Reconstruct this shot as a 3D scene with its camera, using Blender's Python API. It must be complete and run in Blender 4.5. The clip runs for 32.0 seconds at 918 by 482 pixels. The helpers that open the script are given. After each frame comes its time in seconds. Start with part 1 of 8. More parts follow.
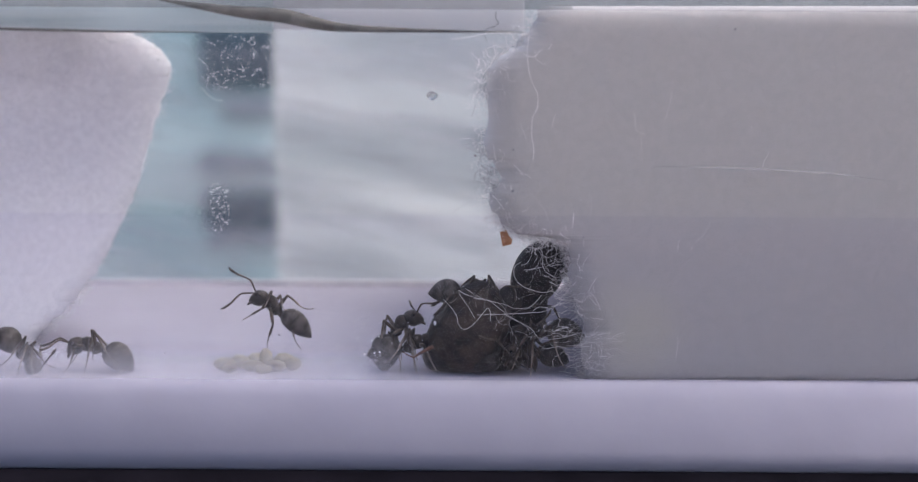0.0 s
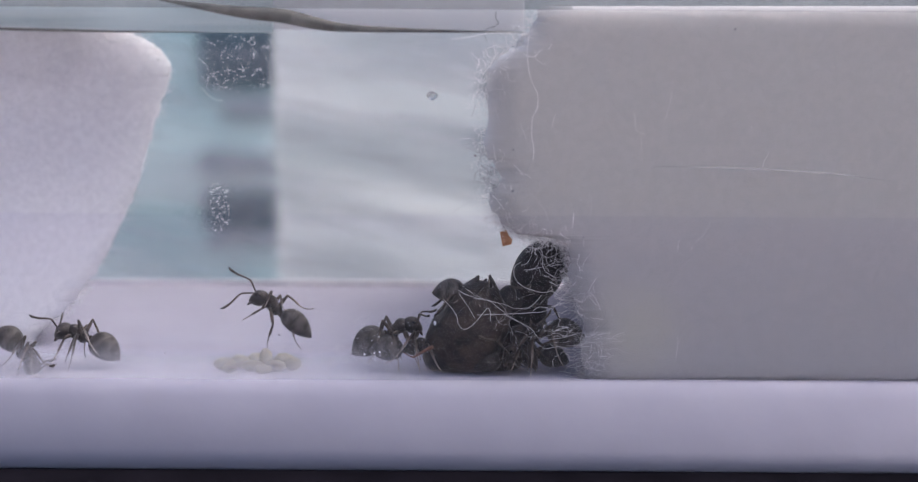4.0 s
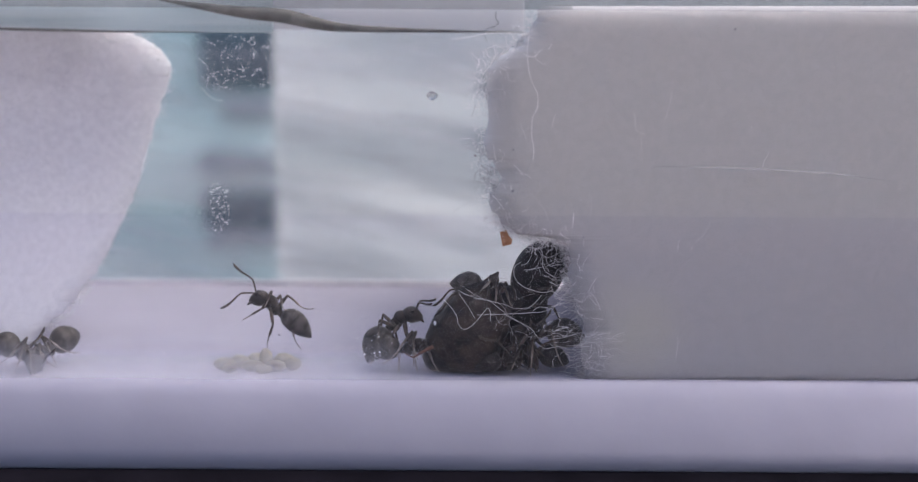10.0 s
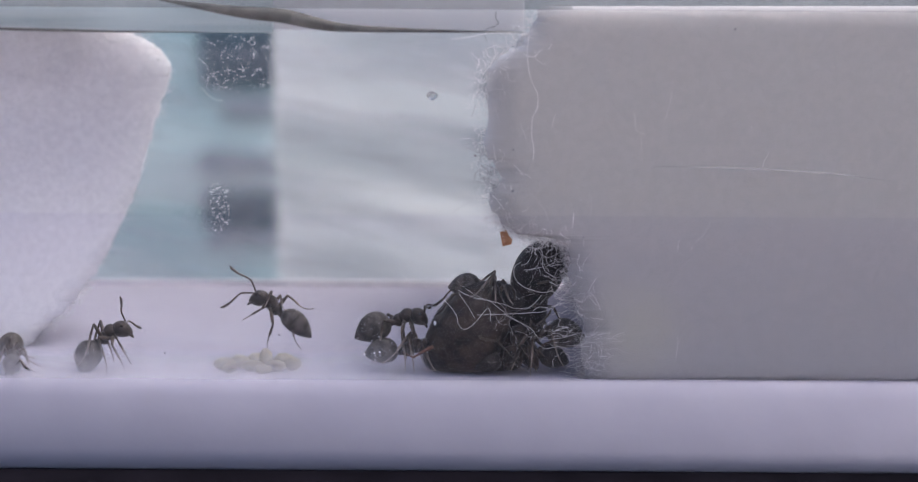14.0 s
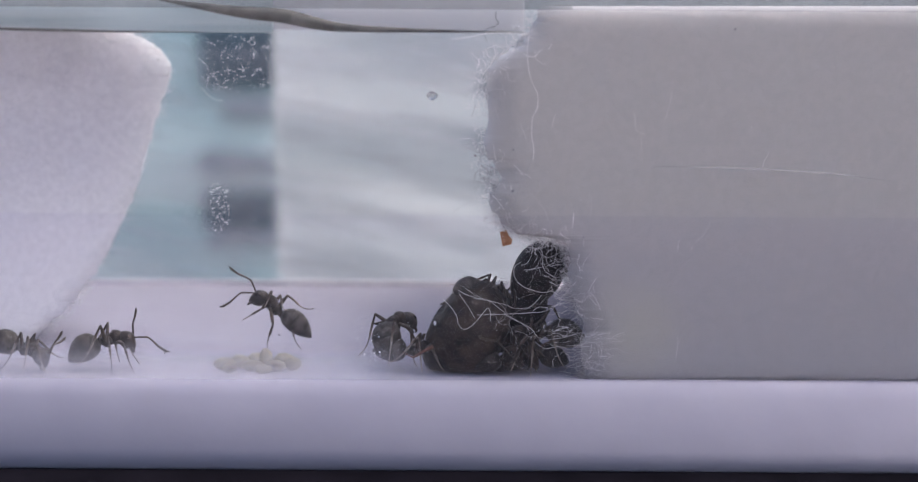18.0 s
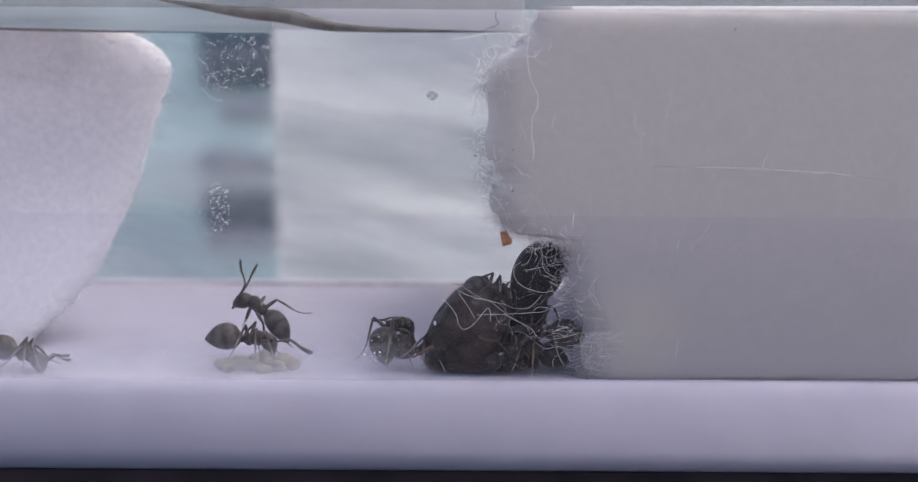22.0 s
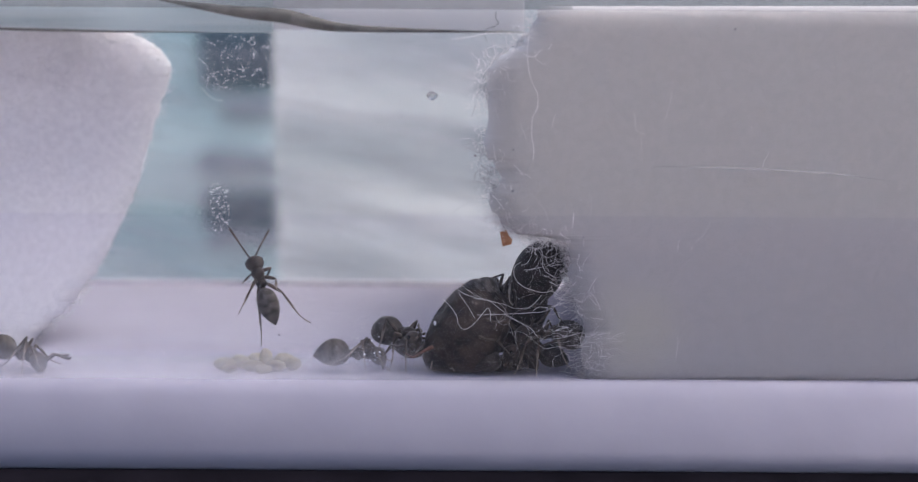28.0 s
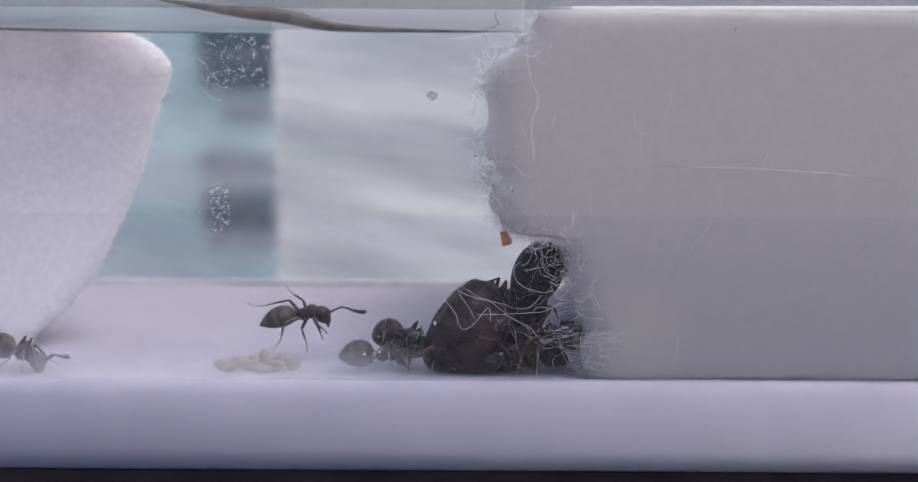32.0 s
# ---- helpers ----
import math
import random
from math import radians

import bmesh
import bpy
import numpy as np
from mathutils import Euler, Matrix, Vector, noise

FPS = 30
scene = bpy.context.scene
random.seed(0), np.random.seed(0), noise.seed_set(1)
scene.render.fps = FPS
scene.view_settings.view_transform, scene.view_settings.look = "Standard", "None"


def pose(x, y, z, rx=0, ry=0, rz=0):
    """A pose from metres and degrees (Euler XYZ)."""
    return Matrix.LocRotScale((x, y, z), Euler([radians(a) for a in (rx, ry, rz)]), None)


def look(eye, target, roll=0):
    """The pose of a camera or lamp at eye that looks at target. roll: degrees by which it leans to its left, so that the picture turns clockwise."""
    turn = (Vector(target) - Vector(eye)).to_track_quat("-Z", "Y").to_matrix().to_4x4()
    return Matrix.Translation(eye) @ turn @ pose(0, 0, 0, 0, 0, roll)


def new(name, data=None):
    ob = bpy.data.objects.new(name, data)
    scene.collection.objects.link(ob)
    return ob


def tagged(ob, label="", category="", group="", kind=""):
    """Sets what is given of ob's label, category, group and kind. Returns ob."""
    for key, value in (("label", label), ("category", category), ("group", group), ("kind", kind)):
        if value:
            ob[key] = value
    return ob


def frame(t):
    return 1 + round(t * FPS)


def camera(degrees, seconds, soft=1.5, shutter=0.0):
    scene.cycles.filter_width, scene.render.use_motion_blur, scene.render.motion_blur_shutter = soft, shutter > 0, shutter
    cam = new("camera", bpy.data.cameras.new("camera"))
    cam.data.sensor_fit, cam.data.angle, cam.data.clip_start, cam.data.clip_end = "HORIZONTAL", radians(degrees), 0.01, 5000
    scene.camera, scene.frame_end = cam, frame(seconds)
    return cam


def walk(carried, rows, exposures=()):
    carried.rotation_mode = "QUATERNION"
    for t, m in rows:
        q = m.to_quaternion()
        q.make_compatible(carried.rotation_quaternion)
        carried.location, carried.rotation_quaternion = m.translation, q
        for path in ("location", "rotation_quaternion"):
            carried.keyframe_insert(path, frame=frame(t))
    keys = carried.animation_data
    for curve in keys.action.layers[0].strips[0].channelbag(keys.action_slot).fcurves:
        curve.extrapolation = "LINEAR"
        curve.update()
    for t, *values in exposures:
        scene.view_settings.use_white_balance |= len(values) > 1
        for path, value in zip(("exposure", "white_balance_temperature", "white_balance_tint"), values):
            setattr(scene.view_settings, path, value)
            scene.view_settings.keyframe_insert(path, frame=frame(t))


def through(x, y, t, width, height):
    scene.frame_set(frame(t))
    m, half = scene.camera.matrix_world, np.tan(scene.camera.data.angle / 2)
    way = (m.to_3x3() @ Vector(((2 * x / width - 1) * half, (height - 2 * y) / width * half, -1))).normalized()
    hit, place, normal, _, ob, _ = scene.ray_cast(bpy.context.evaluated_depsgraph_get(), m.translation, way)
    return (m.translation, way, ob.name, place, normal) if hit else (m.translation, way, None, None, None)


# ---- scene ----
MM = 0.001

# camera: stands still before the nest, a little above it and tilted down
cam = camera(22.18, 32.0, soft=1.2)
CAM_POSE = pose(0, -0.100, 0.0221, 80.8, 0, 0)
cam.data.dof.use_dof = True
cam.data.dof.focus_distance = 0.1049
cam.data.dof.aperture_fstop = 44.0
walk(cam, [(0, CAM_POSE), (32, CAM_POSE)], [(0, 0.9, 6280, 12), (32, 0.9, 6280, 12)])

# light: soft hazy daylight from high up at one side, through thin cloud
SUN_EL = radians(59)
world = bpy.data.worlds.new("world")
scene.world = world
world.use_nodes = True
wn = world.node_tree.nodes
sky = wn.new("ShaderNodeTexSky")
sky.sky_type = "NISHITA"
sky.sun_disc = False
sky.sun_elevation = SUN_EL
sky.sun_rotation = radians(80)
sky.air_density, sky.dust_density = 0.7, 7.0
wn["Background"].inputs["Strength"].default_value = 0.15
world.node_tree.links.new(sky.outputs["Color"], wn["Background"].inputs["Color"])
sun = new("sun", bpy.data.lights.new("sun", "SUN"))
sun.data.energy, sun.data.angle, sun.data.color = 0.2, radians(60), (1.0, 0.97, 0.95)
sun.matrix_world = look((0.35, 0.06, 0.60), (0, 0, 0))


# ---- materials ----
def material(name):
    m = bpy.data.materials.new(name)
    m.use_nodes = True
    return m, m.node_tree.nodes, m.node_tree.links


def noise_mix(nodes, links, scale, low, high, detail=5.0, spread=(0.35, 0.65), stretch=(1, 1, 1), lean=0):
    """A colour that drifts between low and high, in millimetres."""
    tc = nodes.new("ShaderNodeTexCoord")
    mp = nodes.new("ShaderNodeMapping")
    mp.inputs["Scale"].default_value = [1000 * s for s in stretch]
    turn = nodes.new("ShaderNodeMapping")
    turn.inputs["Rotation"].default_value = (0, radians(lean), 0)
    links.new(tc.outputs["Object"], turn.inputs["Vector"])
    links.new(turn.outputs["Vector"], mp.inputs["Vector"])
    nt = nodes.new("ShaderNodeTexNoise")
    nt.inputs["Scale"].default_value, nt.inputs["Detail"].default_value = scale, detail
    links.new(mp.outputs["Vector"], nt.inputs["Vector"])
    ramp = nodes.new("ShaderNodeValToRGB")
    ramp.color_ramp.elements[0].position, ramp.color_ramp.elements[1].position = spread
    ramp.color_ramp.elements[0].color, ramp.color_ramp.elements[1].color = (*low, 1), (*high, 1)
    links.new(nt.outputs["Fac"], ramp.inputs["Fac"])
    return ramp.outputs["Color"], nt.outputs["Fac"]


def surface(name, low, high, scale, rough=0.6, spec=0.5, bump=0.0, bump_scale=None, stretch=(1, 1, 1), sss=0.0, glow=None):
    m, nodes, links = material(name)
    b = nodes["Principled BSDF"]
    col, fac = noise_mix(nodes, links, scale, low, high, stretch=stretch)
    links.new(col, b.inputs["Base Color"])
    b.inputs["Roughness"].default_value = rough
    b.inputs["Specular IOR Level"].default_value = spec
    if bump:
        _, f2 = noise_mix(nodes, links, bump_scale or scale * 4, low, high, stretch=stretch)
        bp = nodes.new("ShaderNodeBump")
        bp.inputs["Strength"].default_value = bump
        bp.inputs["Distance"].default_value = 0.05 * MM
        links.new(f2, bp.inputs["Height"])
        links.new(bp.outputs["Normal"], b.inputs["Normal"])
    return m


def thin(name, low, high, scale, through=0.5, stretch=(1, 1, 1), relief=0.5):
    """Fibrous or fleshy matter that lets some light through."""
    m, nodes, links = material(name)
    out = nodes["Material Output"]
    nodes.remove(nodes["Principled BSDF"])
    col, fac = noise_mix(nodes, links, scale, low, high, stretch=stretch)
    d, t, mix = nodes.new("ShaderNodeBsdfDiffuse"), nodes.new("ShaderNodeBsdfTranslucent"), nodes.new("ShaderNodeMixShader")
    links.new(col, d.inputs["Color"])
    links.new(col, t.inputs["Color"])
    _, f2 = noise_mix(nodes, links, scale * 6, low, high)
    bp = nodes.new("ShaderNodeBump")
    bp.inputs["Strength"].default_value, bp.inputs["Distance"].default_value = relief, 0.06 * MM
    links.new(f2, bp.inputs["Height"])
    links.new(bp.outputs["Normal"], d.inputs["Normal"])
    mix.inputs["Fac"].default_value = through
    links.new(d.outputs[0], mix.inputs[1])
    links.new(t.outputs[0], mix.inputs[2])
    links.new(mix.outputs[0], out.inputs["Surface"])
    return m


def fleece(name, low, high, scale, depth, relief=0.5):
    """Matted cotton or milky plastic: light soaks into the mass."""
    m = surface(name, low, high, scale, rough=0.9, spec=0.0, bump=relief, bump_scale=scale * 8)
    b = m.node_tree.nodes["Principled BSDF"]
    b.inputs["Subsurface Weight"].default_value = 1.0
    b.inputs["Subsurface Radius"].default_value = (1.0, 1.0, 1.0)
    b.inputs["Subsurface Scale"].default_value = depth * MM
    return m


def pane_material(name, haze, gloss, tint=(1, 1, 1), smear=False, foot_haze=None):
    """Clear plastic with a dusty veil on it; the last argument: how dense the haze grows at its foot, and how high it
    reaches in millimetres.
    """
    m, nodes, links = material(name)
    out = nodes["Material Output"]
    nodes.remove(nodes["Principled BSDF"])
    tr, di, gl = nodes.new("ShaderNodeBsdfTransparent"), nodes.new("ShaderNodeBsdfDiffuse"), nodes.new("ShaderNodeBsdfGlossy")
    if smear:                                        # breathed-on plastic blurs what stands behind it
        tr = nodes.new("ShaderNodeBsdfRefraction")
        tr.inputs["Roughness"].default_value, tr.inputs["IOR"].default_value = 0.20, 1.45
    tr.inputs["Color"].default_value = (*tint, 1)
    di.inputs["Color"].default_value = (0.80, 0.79, 0.83, 1)
    gl.inputs["Roughness"].default_value = 0.08
    m1, m2 = nodes.new("ShaderNodeMixShader"), nodes.new("ShaderNodeMixShader")
    _, fac = noise_mix(nodes, links, 0.35, (0, 0, 0), (1, 1, 1), stretch=(0.25, 1, 1.6) if smear else (1, 1, 1), lean=-10 if smear else 0)
    mr = nodes.new("ShaderNodeMapRange")
    if smear:                                        # wiped streaks
        mr.inputs["From Min"].default_value, mr.inputs["From Max"].default_value = 0.42, 0.66
    mr.inputs["To Min"].default_value, mr.inputs["To Max"].default_value = (0.02, haze * 2) if smear else (haze * 0.6, haze * 1.4)
    links.new(fac, mr.inputs["Value"])
    veil = mr.outputs["Result"]
    if foot_haze:
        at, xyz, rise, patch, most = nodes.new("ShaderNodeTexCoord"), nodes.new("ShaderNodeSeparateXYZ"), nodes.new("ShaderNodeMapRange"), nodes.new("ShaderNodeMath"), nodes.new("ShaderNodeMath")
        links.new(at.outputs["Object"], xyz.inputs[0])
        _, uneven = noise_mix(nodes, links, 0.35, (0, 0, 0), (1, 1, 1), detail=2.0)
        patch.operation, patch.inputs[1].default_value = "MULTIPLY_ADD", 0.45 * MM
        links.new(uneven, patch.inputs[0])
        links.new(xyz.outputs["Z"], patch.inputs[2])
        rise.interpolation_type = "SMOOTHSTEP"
        rise.inputs["From Min"].default_value, rise.inputs["From Max"].default_value = -0.45 * MM, foot_haze[1] * MM
        rise.inputs["To Min"].default_value, rise.inputs["To Max"].default_value = foot_haze[0], 0.0
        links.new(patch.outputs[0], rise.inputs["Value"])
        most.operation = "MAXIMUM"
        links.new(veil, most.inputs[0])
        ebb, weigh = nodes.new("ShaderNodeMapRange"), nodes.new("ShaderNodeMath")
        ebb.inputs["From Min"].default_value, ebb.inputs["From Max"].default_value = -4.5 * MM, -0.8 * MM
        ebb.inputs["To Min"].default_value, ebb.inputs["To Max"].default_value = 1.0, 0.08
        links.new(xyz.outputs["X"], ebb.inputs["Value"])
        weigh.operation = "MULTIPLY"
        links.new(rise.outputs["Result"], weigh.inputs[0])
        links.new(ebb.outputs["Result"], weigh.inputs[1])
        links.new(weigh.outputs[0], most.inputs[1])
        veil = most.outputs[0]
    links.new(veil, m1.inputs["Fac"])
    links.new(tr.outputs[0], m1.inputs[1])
    if foot_haze:                                          # the haze passes light on from behind
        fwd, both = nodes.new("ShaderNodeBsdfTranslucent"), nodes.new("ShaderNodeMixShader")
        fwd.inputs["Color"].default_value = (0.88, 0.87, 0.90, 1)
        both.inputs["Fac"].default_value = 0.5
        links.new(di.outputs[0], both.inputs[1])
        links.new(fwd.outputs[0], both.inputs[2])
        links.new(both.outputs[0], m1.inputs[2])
    else:
        links.new(di.outputs[0], m1.inputs[2])
    fr = nodes.new("ShaderNodeFresnel")
    fr.inputs["IOR"].default_value = 1.3
    sc = nodes.new("ShaderNodeMath")
    sc.operation = "MULTIPLY"
    sc.inputs[1].default_value = gloss
    links.new(fr.outputs[0], sc.inputs[0])
    links.new(sc.outputs[0], m2.inputs["Fac"])
    links.new(m1.outputs[0], m2.inputs[1])
    links.new(gl.outputs[0], m2.inputs[2])
    links.new(m2.outputs[0], out.inputs["Surface"])
    return m


def banded_chitin(name, dark, pale, first, step, width):
    """Chitin with paler downy bands across the length of a hind body."""
    m, nodes, links = material(name)
    b = nodes["Principled BSDF"]
    tc = nodes.new("ShaderNodeTexCoord")
    sep = nodes.new("ShaderNodeSeparateXYZ")
    links.new(tc.outputs["Object"], sep.inputs[0])
    nt = nodes.new("ShaderNodeTexNoise")
    nt.inputs["Scale"].default_value, nt.inputs["Detail"].default_value = 2000, 6
    links.new(tc.outputs["Object"], nt.inputs["Vector"])

    def maths(op, a, b_value):
        n = nodes.new("ShaderNodeMath")
        n.operation = op
        links.new(a, n.inputs[0])
        if isinstance(b_value, float):
            n.inputs[1].default_value = b_value
        else:
            links.new(b_value, n.inputs[1])
        return n.outputs[0]
    s = maths("MULTIPLY", sep.outputs["X"], -1000.0 / step)
    s = maths("ADD", s, -first / step)
    s = maths("ADD", s, maths("MULTIPLY", nt.outputs["Fac"], 2.2))
    s = maths("FRACT", s, 0.0)
    ramp = nodes.new("ShaderNodeValToRGB")
    e = ramp.color_ramp.elements
    e[0].position, e[0].color = 0.05, (*dark, 1)
    e[1].position, e[1].color = 1.0, (*dark, 1)
    mid = e.new(1.0 - width)
    mid.color = (*pale, 1)
    links.new(s, ramp.inputs["Fac"])
    links.new(ramp.outputs["Color"], b.inputs["Base Color"])
    b.inputs["Roughness"].default_value = 0.5
    b.inputs["Specular IOR Level"].default_value = 0.4
    hair = nodes.new("ShaderNodeTexNoise")
    hair.inputs["Scale"].default_value, hair.inputs["Detail"].default_value = 9000, 3
    links.new(tc.outputs["Object"], hair.inputs["Vector"])
    bp = nodes.new("ShaderNodeBump")
    bp.inputs["Strength"].default_value, bp.inputs["Distance"].default_value = 0.5, 0.03 * MM
    links.new(hair.outputs["Fac"], bp.inputs["Height"])
    links.new(bp.outputs["Normal"], b.inputs["Normal"])
    return m


FOOT_HAZE = 0.24                                     # densest haze, on each face of the lower sheet and of the pane
WHITE_BASE = fleece("milky_plastic", (0.353, 0.345, 0.414), (0.377, 0.369, 0.44), 0.25, 0.8, relief=0.1)
BOUNCE_DESK = surface("bounce_desk", (0.44, 0.40, 0.375), (0.49, 0.45, 0.42), 0.02, rough=0.5)
BLACK_DESK = surface("black_desk", (0.004, 0.0035, 0.006), (0.008, 0.007, 0.011), 0.4, rough=0.95, spec=0.05)
DRY_COTTON = fleece("dry_cotton", (0.74, 0.72, 0.745), (0.82, 0.80, 0.82), 4.0, 3.0, relief=0.6)
DAMP_COTTON = fleece("damp_cotton", (0.474, 0.466, 0.464), (0.498, 0.489, 0.486), 3.0, 2.5, relief=0.5)
FIBRE = thin("cotton_fibre", (0.88, 0.86, 0.85), (0.97, 0.95, 0.94), 2.0, through=0.2)
FUZZ = thin("damp_fuzz", (0.50, 0.49, 0.50), (0.62, 0.61, 0.62), 2.0, through=0.35)
DARK_FIBRE = surface("grey_fibre", (0.06, 0.06, 0.07), (0.13, 0.13, 0.13), 2.0, rough=0.7)
PANE = pane_material("clear_plastic", 0.010, 0.12, foot_haze=(FOOT_HAZE, 1.9))
LID = pane_material("clear_plastic_lid", 0.02, 0.12, (0.775, 0.785, 0.795))
BACK = pane_material("smeared_plastic", 0.11, 0.1, smear=True)
REFLECTION = pane_material("reflection_tint", 0.012, 0.1, (0.987, 0.984, 1.0), foot_haze=(FOOT_HAZE, 1.9))
CHITIN = surface("dark_chitin", (0.009, 0.007, 0.006), (0.046, 0.033, 0.026), 3.5, rough=0.40, spec=0.38, bump=0.8, bump_scale=12)
GASTER = banded_chitin("banded_chitin", (0.028, 0.024, 0.021), (0.092, 0.082, 0.072), 0.2, 0.55, 0.5)
# darker copy of GASTER: shade in the crowd by the queen, put into colour
SHADED_GASTER = banded_chitin("shaded_banded_chitin", (0.010, 0.009, 0.008), (0.026, 0.021, 0.018), 0.2, 0.55, 0.5)
QUEEN_GASTER = surface("queen_gaster", (0.003, 0.003, 0.003), (0.046, 0.031, 0.023), 1.6, rough=0.5, spec=0.28, bump=0.7, bump_scale=5)
QUEEN_CHITIN = surface("queen_dark_chitin", (0.005, 0.004, 0.004), (0.020, 0.014, 0.012), 2.0, rough=0.45, spec=0.25, bump=0.5, bump_scale=9)
LEG = surface("brown_leg", (0.030, 0.023, 0.018), (0.080, 0.058, 0.042), 3.0, rough=0.45)
SHIN_SKIN = surface("pale_tipped_leg", (0.035, 0.027, 0.021), (0.085, 0.063, 0.047), 3.0, rough=0.5)
tip_nodes, tip_links = SHIN_SKIN.node_tree.nodes, SHIN_SKIN.node_tree.links
tip_at, tip_x, tip_mix, tip_range = tip_nodes.new("ShaderNodeTexCoord"), tip_nodes.new("ShaderNodeSeparateXYZ"), tip_nodes.new("ShaderNodeMix"), tip_nodes.new("ShaderNodeMapRange")
tip_links.new(tip_at.outputs["Object"], tip_x.inputs[0])
tip_links.new(tip_x.outputs["X"], tip_range.inputs["Value"])
tip_range.inputs["From Min"].default_value, tip_range.inputs["From Max"].default_value = 0.45 * MM, 0.85 * MM
tip_mix.data_type = "RGBA"
tip_links.new(tip_range.outputs["Result"], tip_mix.inputs[0])
tip_base = tip_nodes["Principled BSDF"].inputs["Base Color"]
tip_links.new(tip_base.links[0].from_socket, tip_mix.inputs[6])
tip_mix.inputs[7].default_value = (0.24, 0.205, 0.175, 1)     # thread-like feet are paler
tip_links.new(tip_mix.outputs[2], tip_base)
RED_LEG = surface("reddish_leg", (0.07, 0.028, 0.018), (0.13, 0.055, 0.03), 3.0, rough=0.45)
EYE_BLACK = surface("black_eye", (0.004, 0.004, 0.004), (0.01, 0.01, 0.01), 5.0, rough=0.2)
LARVA = thin("larva", (0.58, 0.54, 0.39), (0.65, 0.61, 0.46), 2.0, through=0.55, relief=0.1)
grub_nodes, grub_links = LARVA.node_tree.nodes, LARVA.node_tree.links
clear, watery = grub_nodes.new("ShaderNodeBsdfTransparent"), grub_nodes.new("ShaderNodeMixShader")     # watery, glassy flesh
watery.inputs["Fac"].default_value = 0.40
flesh_end = grub_nodes["Material Output"].inputs["Surface"]
grub_links.new(flesh_end.links[0].from_socket, watery.inputs[1])
grub_links.new(clear.outputs[0], watery.inputs[2])
grub_links.new(watery.outputs[0], flesh_end)
GUT = surface("larva_gut", (0.10, 0.07, 0.035), (0.22, 0.16, 0.08), 3.0)
FLAKE = thin("brown_flake", (0.30, 0.13, 0.06), (0.52, 0.27, 0.14), 3.0, through=0.4)
GREY_FIBRE = surface("dull_fibre", (0.3, 0.3, 0.32), (0.45, 0.45, 0.47), 2.0, rough=0.8)
SCRATCH = pane_material("scratched_plastic", 0.13, 0.1)
DUST = surface("pale_dust", (0.7, 0.7, 0.72), (0.9, 0.9, 0.92), 3.0, rough=0.8)
TEAL = thin("teal_plastic", (0.44, 0.60, 0.63), (0.66, 0.755, 0.78), 0.14, through=0.7, stretch=(0.45, 1, 1.6), relief=0.0)
RIM = thin("dull_teal_rim", (0.56, 0.66, 0.69), (0.93, 0.96, 0.97), 0.3, through=0.7, stretch=(0.10, 1, 4), relief=0.0)
PALE_RIM = thin("pale_rim", (0.86, 0.86, 0.87), (0.94, 0.94, 0.95), 0.25, through=0.75, stretch=(0.12, 1, 5), relief=0.0)
NAVY = surface("navy_plastic", (0.022, 0.055, 0.080), (0.050, 0.105, 0.135), 0.25, rough=0.5)
SLATE = surface("slate_plastic", (0.20, 0.25, 0.30), (0.32, 0.37, 0.41), 0.25, rough=0.5)
TISSUE = thin("white_tissue", (0.67, 0.725, 0.74), (0.79, 0.82, 0.83), 0.16, through=0.7, stretch=(0.5, 1, 1.4), relief=0.0)
WATER, wnodes, _ = material("water")
wnodes["Principled BSDF"].inputs["Transmission Weight"].default_value = 1.0
wnodes["Principled BSDF"].inputs["Roughness"].default_value = 0.02
wnodes["Principled BSDF"].inputs["IOR"].default_value = 1.33
STREAK = surface("dark_streak", (0.10, 0.10, 0.095), (0.23, 0.225, 0.21), 0.8, rough=0.7)

FOOT_ROD = surface("pale_rod", (0.24, 0.25, 0.25), (0.36, 0.37, 0.37), 0.8, rough=0.7)
DIRT = surface("dull_dirt", (0.24, 0.23, 0.25), (0.34, 0.33, 0.35), 3.0, rough=0.8)


